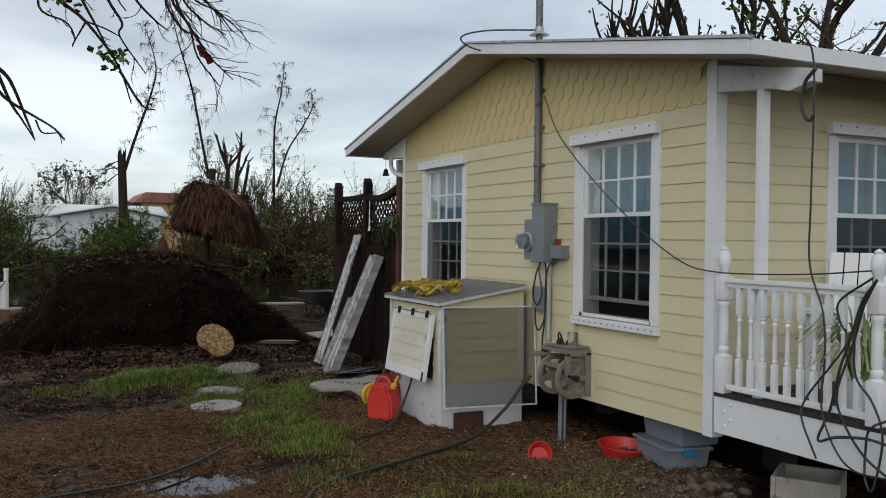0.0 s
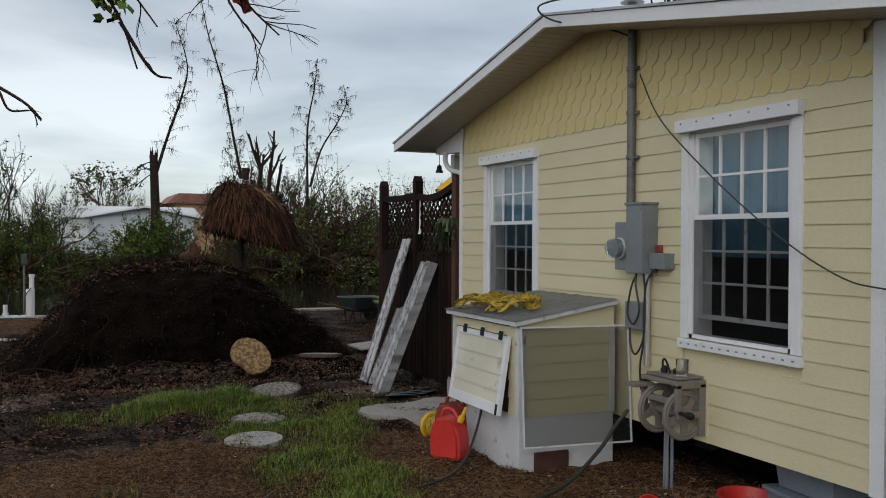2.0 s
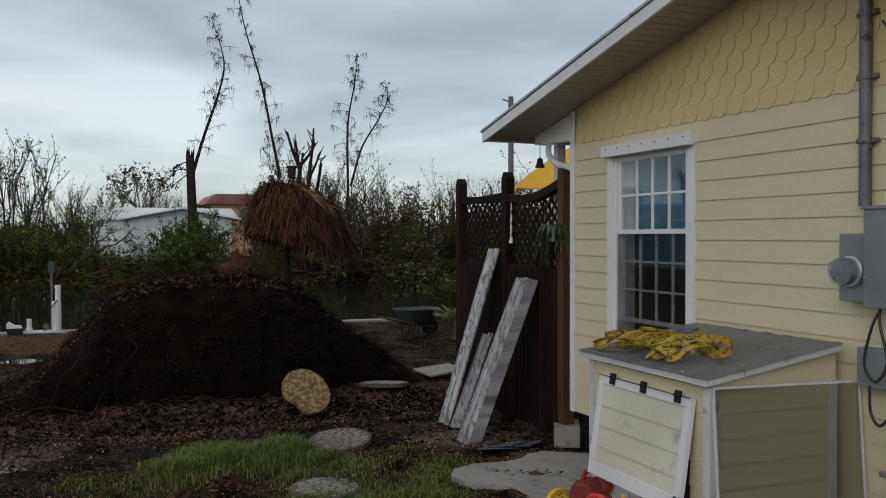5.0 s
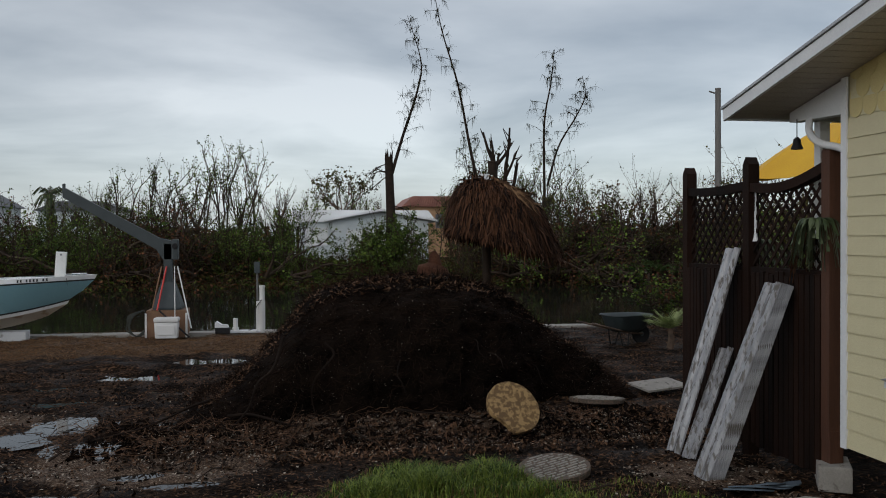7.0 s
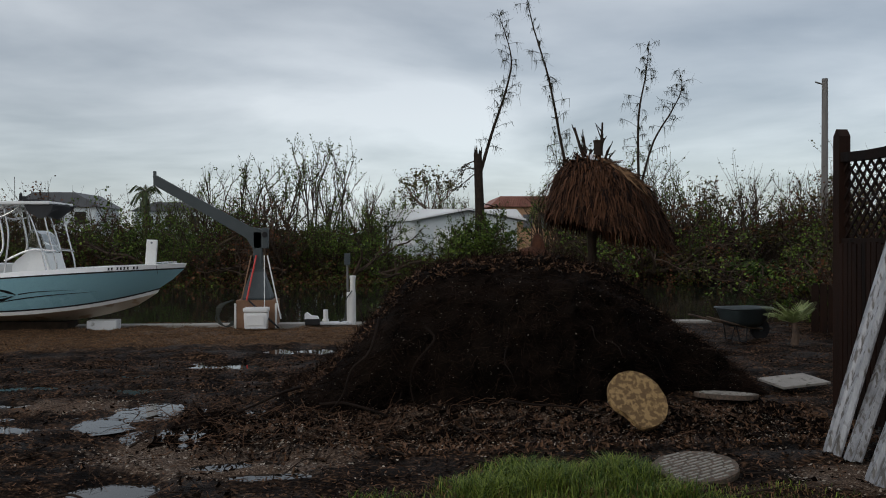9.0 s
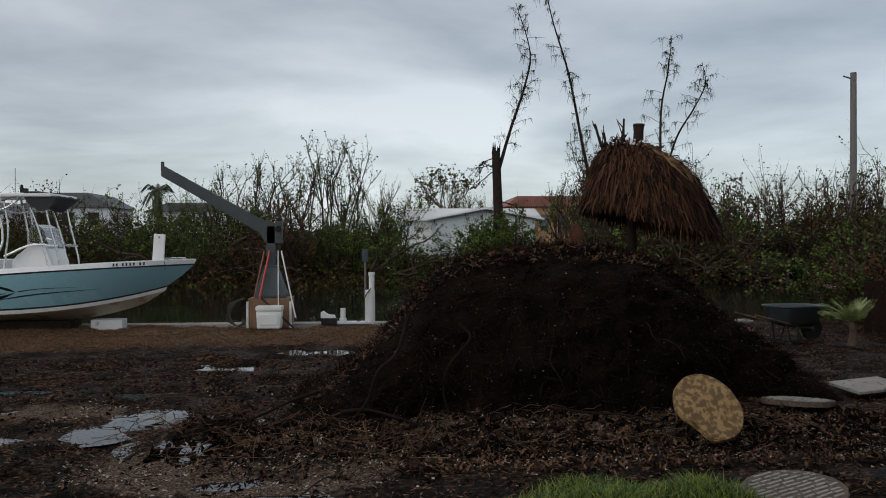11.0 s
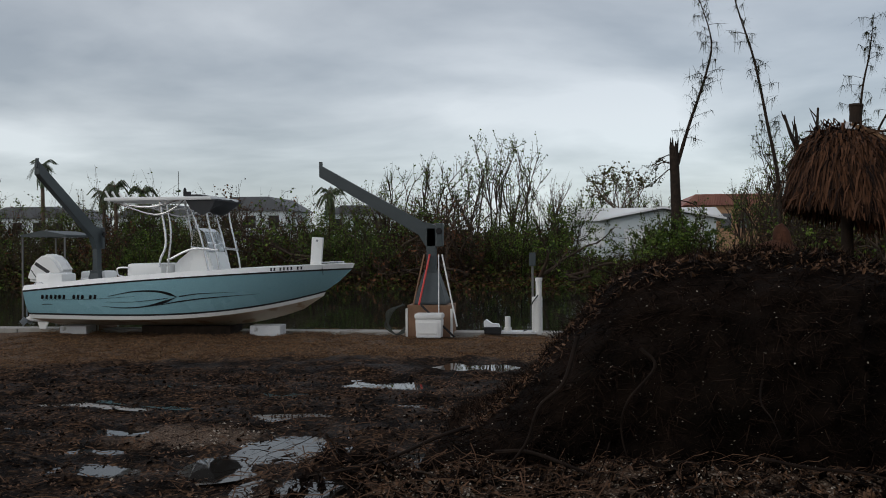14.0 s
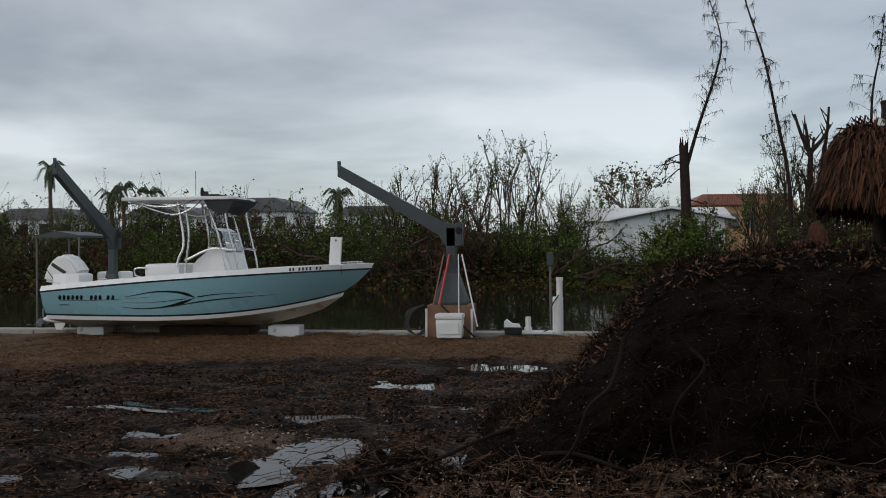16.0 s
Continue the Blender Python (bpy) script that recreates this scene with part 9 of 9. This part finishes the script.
for k in range(2):
    bm = B()
    box(bm, 0.02 + 2.45 * k, 0.11 + 2.45 * k, 0.06, 0.15, -0.1, 0.92, bevel=0.006)
    part("post", bm, M["fence"], low)
for k in range(18):
    bm = B()
    box(bm, 0.145 * k, 0.145 * k + 0.135, -0.008, 0.014, 0.0, 0.90 + rand(-0.015, 0.015), bevel=0.003)
    part("board", bm, M["fence"], low)

# ---- roots and litter on the mound ----
def surface(x, y):
    return ground_height(x, y)


M["root_wood"] = mat("wet_root_wood", (0.006, 0.004, 0.003), (0.022, 0.014, 0.010), 0.85, 6, 40, 0.5, 0.01, spec=0.1)
random.seed(91)
verts, faces = [], []


def blade(p, d, side, l):
    i = len(verts)
    verts.extend([p - side, p + side, p + d * l * 0.5 + side * 0.7, p + d * l * 0.5 - side * 0.7, p + d * l])
    faces.extend([(i, i + 1, i + 2, i + 3), (i + 3, i + 2, i + 4)])


for k in range(30000):
    x, v = rand(-0.35, 5.2), rand(0.02, 0.75)
    q = mound_point(x, v)
    nrm = Vector((0, -1, 0.2)) if v < 0.45 else Vector((0, 0, 1))
    d = (nrm * rand(0.1, 0.9) + Vector((random.gauss(0, 0.8), random.gauss(0, 0.3), random.gauss(-0.35 if v < 0.45 else 0.1, 0.6)))).normalized()
    blade(q, d, d.cross(Vector((random.gauss(0, 1), random.gauss(0, 1), random.gauss(0, 1)))).normalized() * rand(0.0015, 0.004), rand(0.04, 0.20))
me = soup("root_hairs", [q - Vector((2.2, 15.2, 0)) for q in verts], faces, M["roots"])
ob = tagged(piece("root_hairs", me, root_mound), "matted fine dark roots", kind="stuff")
random.seed(92)
for k in range(9):
    x, v = rand(0.0, 4.9), rand(0.02, 0.22)
    q = mound_point(x, v) - Vector((2.2, 15.2, 0))
    pts = [q]
    d = Vector((random.gauss(0, 0.6), -0.8, random.gauss(-0.3, 0.4))).normalized()
    for j in range(4):
        d = (d + Vector((random.gauss(0, 0.3), random.gauss(0, 0.2), -0.22))).normalized()
        pts.append(pts[-1] + d * rand(0.08, 0.2))
    bm = B()
    tube(bm, curve(pts, 4), [0.010 * (1 - 0.8 * j / 16) for j in range(17)], 5)
    part("root", bm, M["root_wood"], root_mound, smooth=True)
for a, b, r in (((0.80, 14.05, 0.98), (0.22, 13.55, 0.04), 0.026), ((1.25, 14.1, 0.9), (1.15, 13.9, 0.1), 0.018), ((0.0, 14.1, 0.3), (-0.9, 13.6, 0.06), 0.022), ((0.2, 14.0, 0.14), (1.3, 13.5, 0.13), 0.024), ((2.0, 13.8, 0.2), (3.1, 13.4, 0.14), 0.018)):
    a, b = Vector(a) - Vector((2.2, 15.2, 0)), Vector(b) - Vector((2.2, 15.2, 0))
    mids = [a.lerp(b, s) + Vector((random.gauss(0, 0.06), random.gauss(-0.03, 0.05), random.gauss(0.0, 0.04))) for s in (0.25, 0.5, 0.75)]
    bm = B()
    tube(bm, curve([a, *mids, b], 5), [0.75 * r * (1 - 0.6 * j / 20) for j in range(21)], 7)
    part("root", bm, M["root_wood"], root_mound, smooth=True)


# ---- ground litter ----
def mound_skin(x):
    return mound_point(x, rand(0.0, 0.72))


def scatter(name, n, where, size, material, label, thin=0.35, lift=0.01, up=0.35):
    vs, fs = [], []
    for k in range(n):
        q = where()
        if q is None:
            continue
        s = rand(*size)
        d = Vector((random.gauss(0, 1), random.gauss(0, 1), random.gauss(0, up))).normalized() * s
        w = d.cross(Vector((random.gauss(0, 0.3), random.gauss(0, 0.3), 1))).normalized() * s * thin
        h = d.cross(w).normalized() * s * 0.12
        q = q + Vector((0, 0, lift))
        i = len(vs)
        vs += [q - d - w * 0.5, q - d * 0.2 + w, q + d, q + d * 0.1 - w, q + h]
        fs += [(i, i + 1, i + 4), (i + 1, i + 2, i + 4), (i + 2, i + 3, i + 4), (i + 3, i, i + 4)]
    return tagged(new(name, soup(name, vs, fs, material)), label, "litter", kind="stuff")


def in_puddle(x, y, k=1.0):
    return any(((x - px) / rx) ** 2 + ((y - py) / ry) ** 2 < k for px, py, rx, ry in PUDDLES)


def yard(x0, x1, y0, y1, keep=lambda x, y: True):
    def pick():
        for _ in range(6):
            x, y = rand(x0, x1), rand(y0, y1)
            if keep(x, y) and not (x > 4.0 and 7.4 < y < 8.9):
                return Vector((x, y, surface(x, y)))
        return None
    return pick


random.seed(101)
dry = lambda x, y: (not in_puddle(x, y, 0.7) or random.random() < 0.06) and (cover_at(x, y)[2] < 0.45 or random.random() < 0.35)
scatter("bark_litter", 60000, yard(-7, 5.6, 6.0, 18.5, dry), (0.008, 0.030), M["chips"], "dark wet bark chips strewn over the yard")
scatter("bark_litter", 9000, yard(-0.8, 5.2, 12.5, 14.4), (0.012, 0.045), M["chips"], "dark wet bark chips strewn round the mound", lift=0.02, up=0.8)
scatter("needle_litter", 36000, yard(-9, 5.5, 18.6, 23.6, lambda x, y: cover_at(x, y)[1] > 0.3), (0.02, 0.05), M["straw"], "rust-brown needles along the seawall", 0.06, 0.012, 0.5)
scatter("needle_litter", 36000, yard(-0.6, 5.2, 4.6, 11.4, lambda x, y: cover_at(x, y)[1] > 0.35), (0.02, 0.05), M["straw"], "dry brown needles on the ground by the house", 0.06, 0.012, 0.5)
scatter("shell_litter", 5200, yard(-2.5, 5.6, 5.0, 16.0, lambda x, y: cover_at(x, y)[2] > 0.12 or random.random() < 0.10), (0.006, 0.018), M["shells"], "pale shell bits and grit on the mulch", 0.7)
scatter("shell_litter", 1500, lambda: mound_skin(rand(-0.2, 5.0)) + Vector((0, -0.03, 0)), (0.004, 0.010), M["shells"], "pale shell bits stuck in the mound", 0.7)
scatter("bark_litter", 9000, lambda: mound_point(rand(-0.2, 5.0), rand(0.36, 0.85)), (0.015, 0.05), M["chips"], "brown bark chips lying on top of the mound", 0.3, 0.02, 0.6)

random.seed(111)
for k in range(70):
    x, y = rand(-4.5, 4.2), rand(11.0, 15.5)
    if k < 22:
        x, y = rand(-0.8, 2.2), rand(12.6, 14.2)
    a = rand(0, 6.28)
    l = rand(0.15, 0.7)
    pts = [Vector((x + l * (j / 3 - 0.5) * math.cos(a) + random.gauss(0, 0.03), y + l * (j / 3 - 0.5) * math.sin(a) + random.gauss(0, 0.03), 0)) for j in range(4)]
    for q in pts:
        q.z = surface(q.x, q.y) + 0.012 + abs(random.gauss(0, 0.02))
    bm = B()
    tube(bm, curve(pts, 3), [rand(0.006, 0.013) * (1 - 0.6 * j / 9) for j in range(10)], 5)
    solo("twig", bm, M["bark_dark"], "broken dark twig lying on the wet ground", "twig", "twigs on the ground", smooth=True)

# brushwood: sticks and rootlets heaped at the mound's foot and strewn over the yard
def brushwood(n, x0, x1, y0, y1, heap, reach, seed, label):
    random.seed(seed)
    vs, fs = [], []
    for k in range(n):
        x, y = rand(x0, x1), rand(y0, y1)
        if in_puddle(x, y, 0.8) and random.random() < 0.8:
            continue
        a, l, r = rand(0, 6.28), rand(*reach), rand(0.002, 0.007)
        lift, bend, tip = heap * random.random() ** 2, rand(-0.5, 0.5), rand(-0.1, 0.5) * heap
        rings = []
        for j in range(5):
            t = j / 4
            px, py = x + l * t * math.cos(a + bend * t), y + l * t * math.sin(a + bend * t)
            rings.append(Vector((px, py, surface(px, py) + 0.01 + lift * (1 - t) + tip * t * t + 0.03 * abs(noise.noise(Vector((px * 4, py * 4, k)))))))
        side = Vector((-math.sin(a), math.cos(a), 0))
        i = len(vs)
        for j, q in enumerate(rings):
            rr = r * (1 - 0.7 * j / 4)
            vs += [q - side * rr, q + Vector((0, 0, rr)), q + side * rr]
        for j in range(4):
            for m in range(3):
                fs.append((i + 3 * j + m, i + 3 * j + (m + 1) % 3, i + 3 * j + 3 + (m + 1) % 3, i + 3 * j + 3 + m))
    tagged(new("brushwood", soup("brushwood", vs, fs, M["brush"])), label, "brushwood", kind="stuff")


M["brush"] = mat("wet_sticks", (0.008, 0.0045, 0.003), (0.110, 0.062, 0.038), 0.85, 2, 30, 0.2, 0.005, island=0.9, spec=0.08)
brushwood(520, -1.5, 1.0, 12.9, 14.6, 0.20, (0.10, 0.5), 141, "dark wet sticks and rootlets heaped at the foot of the mound")
brushwood(420, 0.6, 4.4, 12.9, 14.3, 0.12, (0.08, 0.4), 142, "dark wet sticks and rootlets along the mound")
brushwood(1300, -6.5, 0.6, 10.5, 19.0, 0.05, (0.06, 0.35), 143, "dark wet sticks strewn over the muddy yard")
random.seed(151)
scatter("bark_litter", 16000, yard(4.0, 11.0, 13.5, 23.4), (0.010, 0.04), M["chips"], "dark bark chips on the ground past the mound")
scatter("mulch_clods", 2500, yard(-1.2, 5.0, 12.9, 14.5), (0.02, 0.075), M["soil"], "clods of black soil fallen from the mound", 0.7, 0.015, 0.9)
scatter("mulch_clods", 9000, yard(-7, 5.0, 10.0, 19.0, lambda x, y: not in_puddle(x, y, 1.3)), (0.012, 0.04), M["soil"], "clods of black wet mulch in the yard", 0.7, 0.0, 0.5)
scatter("shell_litter", 3600, yard(-0.6, 4.6, 12.6, 14.6), (0.004, 0.013), M["shells"], "pale shell grit at the foot of the mound", 0.7, 0.03)

# pale stones by the porch
random.seed(121)
for k in range(46):
    x, y = 4.55 + abs(random.gauss(0, 0.45)), rand(4.4, 5.5)
    bm = B()
    s = rand(0.02, 0.055)
    bmesh.ops.create_icosphere(bm, subdivisions=2, radius=s)
    for v in bm.verts:
        v.co *= 1 + 0.35 * noise.noise(v.co * 25 + Vector((k, 0, 0)))
        v.co.z *= 0.65
    solo("stone", bm, M["paver"], "small grey-brown stone on the ground by the porch", "stone", "stones by the porch", at=pose(x, y, surface(x, y) + s * 0.3, 0, 0, rand(0, 360)))

# ---- grass ----
def turf(n, seed, material, label, edge, width):
    """Blades where the grass grows; edge: they keep to its thin margins."""
    random.seed(seed)
    gv, gf = [], []
    tries = 0
    while len(gf) < 2 * n and tries < 8 * n:
        tries += 1
        x, y = rand(0.2, 5.0), rand(4.2, 12.6)
        g = grass_at(x, y)
        keep = g * (1.15 - g) * 2.2 if edge else g * g * 1.25
        if random.random() > keep or (x > 3.8 and 7.4 < y < 8.9) or in_puddle(x, y):
            continue
        tall = 0.04 + 0.10 * g * (1.35 if y > 10.9 and x < 2.8 else 0.5)
        h = tall * rand(0.5, 1.35) * (0.75 if edge else 1.0)
        a = rand(0, 6.28)
        lean = rand(0.2, 1.0) * h
        q = Vector((x, y, surface(x, y) - 0.01))
        s = Vector((-math.sin(a), math.cos(a), 0)) * rand(*width)
        d = Vector((math.cos(a), math.sin(a), 0))
        m1, m2 = q + d * lean * 0.35 + Vector((0, 0, h * 0.65)), q + d * lean + Vector((0, 0, h * rand(0.7, 1.0)))
        i = len(gv)
        gv += [q - s, q + s, m1 + s * 0.8, m1 - s * 0.8, m2]
        gf += [(i, i + 1, i + 2, i + 3), (i + 3, i + 2, i + 4)]
    tagged(new("grass", soup("grass", gv, gf, M[material])), label, "grass", kind="stuff")


turf(46000, 131, "grass", "wet green grass with yellowing blades", False, (0.0022, 0.0048))
turf(16000, 132, "straw", "dry straw-brown blades at the edge of the grass", True, (0.0018, 0.0036))


# ---- yard places shifted and stretched to fit the camera's view ----
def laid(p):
    """Rows x, y, z moved to fit the camera's view, and the far shore's scale."""
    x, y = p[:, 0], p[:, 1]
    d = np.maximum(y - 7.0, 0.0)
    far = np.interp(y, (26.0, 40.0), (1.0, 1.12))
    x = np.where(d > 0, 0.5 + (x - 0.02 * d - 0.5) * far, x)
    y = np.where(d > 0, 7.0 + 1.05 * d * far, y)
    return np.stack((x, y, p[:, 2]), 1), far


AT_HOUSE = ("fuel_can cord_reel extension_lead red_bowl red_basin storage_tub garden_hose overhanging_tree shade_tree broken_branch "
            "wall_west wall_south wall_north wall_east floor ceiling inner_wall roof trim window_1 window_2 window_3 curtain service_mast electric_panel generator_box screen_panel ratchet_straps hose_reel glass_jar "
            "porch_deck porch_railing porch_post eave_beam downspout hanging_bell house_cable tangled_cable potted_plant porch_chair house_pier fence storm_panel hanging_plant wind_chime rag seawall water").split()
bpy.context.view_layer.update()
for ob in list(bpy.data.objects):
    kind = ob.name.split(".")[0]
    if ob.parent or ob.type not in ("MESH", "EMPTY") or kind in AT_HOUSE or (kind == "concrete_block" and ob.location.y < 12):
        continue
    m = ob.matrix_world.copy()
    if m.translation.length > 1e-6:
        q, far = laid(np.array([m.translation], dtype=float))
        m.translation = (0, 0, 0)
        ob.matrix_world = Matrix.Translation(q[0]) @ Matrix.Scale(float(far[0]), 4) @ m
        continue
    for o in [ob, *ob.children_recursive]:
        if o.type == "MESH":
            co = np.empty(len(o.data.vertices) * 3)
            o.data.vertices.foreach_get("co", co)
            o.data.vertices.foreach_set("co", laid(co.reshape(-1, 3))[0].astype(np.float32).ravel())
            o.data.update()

# ---- siding boards and shingles ----
def lap_board(length):
    """One lap board along x, its foot at z 0, proud at the foot."""
    bm = B()
    prism(bm, [(-0.012, 0.0), (0.02, 0.0), (0.02, COURSE + 0.012), (-0.001, COURSE + 0.012)], length, Matrix(((0, 0, 1, 0), (1, 0, 0, 0), (0, 1, 0, 0), (0, 0, 0, 1))))
    return finish(bm, M["siding"])


boards = {}


def board(parent, m, length):
    key = round(length, 3)
    if key not in boards:
        boards[key] = lap_board(length)
    piece("siding_board", boards[key], parent, m)


for k in range(17):
    z = COURSE * k
    zc = Z0 + z + COURSE / 2
    cuts = [Y0 + 0.083]
    for ya, yb in WIN.values():
        if WZ0 - 0.04 < zc < WZ1 + 0.04:
            cuts += [ya + 0.004, yb - 0.004]
    cuts.append(Y1 - 0.048)
    for a, b in zip(cuts[::2], cuts[1::2]):
        # boards run along -y seen from the yard
        m = Matrix(((0, 1, 0, 0.0), (-1, 0, 0, b - YM), (0, 0, 1, z), (0, 0, 0, 1)))
        board(wall_west, m, b - a)
for k in range(19):
    z = COURSE * k
    zc = Z0 + z + COURSE / 2
    cuts = [0.085]
    if WZ0 - 0.04 < zc < WZ1 + 0.04:
        cuts += [6.094 - WX, 7.286 - WX]
    cuts.append(X1 - WX)
    for a, b in zip(cuts[::2], cuts[1::2]):
        board(wall_south, Matrix.Translation((a, 0.0, z)), b - a)

# scalloped shingles in the gable
SW, SR = 0.165, 0.143
scallop = [(-SW / 2 + 0.002, 0.20)] + [(-(SW / 2 - 0.002) * math.cos(a), 0.082 - 0.082 * math.sin(a)) for a in np.linspace(0, math.pi, 11)] + [(SW / 2 - 0.002, 0.20)]


def shingle_mesh(limit=None):
    bm = B()
    pts = [(x, min(z, limit(x)) if limit else z) for x, z in scallop]
    low = [bm.verts.new((x, -0.0125 + 0.038 * z, z)) for x, z in pts]
    back = [bm.verts.new((x, -0.006 + 0.038 * z, z)) for x, z in pts]
    bm.faces.new(low)
    bm.faces.new(back[::-1])
    for i in range(len(pts)):
        j = (i + 1) % len(pts)
        bm.faces.new((low[i], back[i], back[j], low[j]))
    return finish(bm, M["shingle"])


bm = B()
box(bm, -0.007, 0.02, Y0 + 0.085 - YM, Y1 - 0.085 - YM, ZS - Z0 + 0.012, ZS - Z0 + 0.2)
part("backing_board", bm, M["siding"], wall_west)
whole = shingle_mesh()
for r in range(7):
    zb = ZS + SR * r
    y = Y0 + 0.085 + SW / 2 + (SW / 2 if r % 2 else 0.0) - (SW if r % 2 else 0)
    while y < Y1:
        room = soffit_z(y) - zb
        if room > 0.03 and Y0 + 0.09 < y < Y1 - 0.09:
            m = Matrix(((0, 1, 0, 0.0), (-1, 0, 0, y - YM), (0, 0, 1, zb - Z0), (0, 0, 0, 1)))
            if room > 0.24:
                piece("shingle", whole, wall_west, m)
            else:
                yy = y
                piece("shingle", shingle_mesh(lambda x: soffit_z(yy - x) - zb + 0.01), wall_west, m)
        y += SW
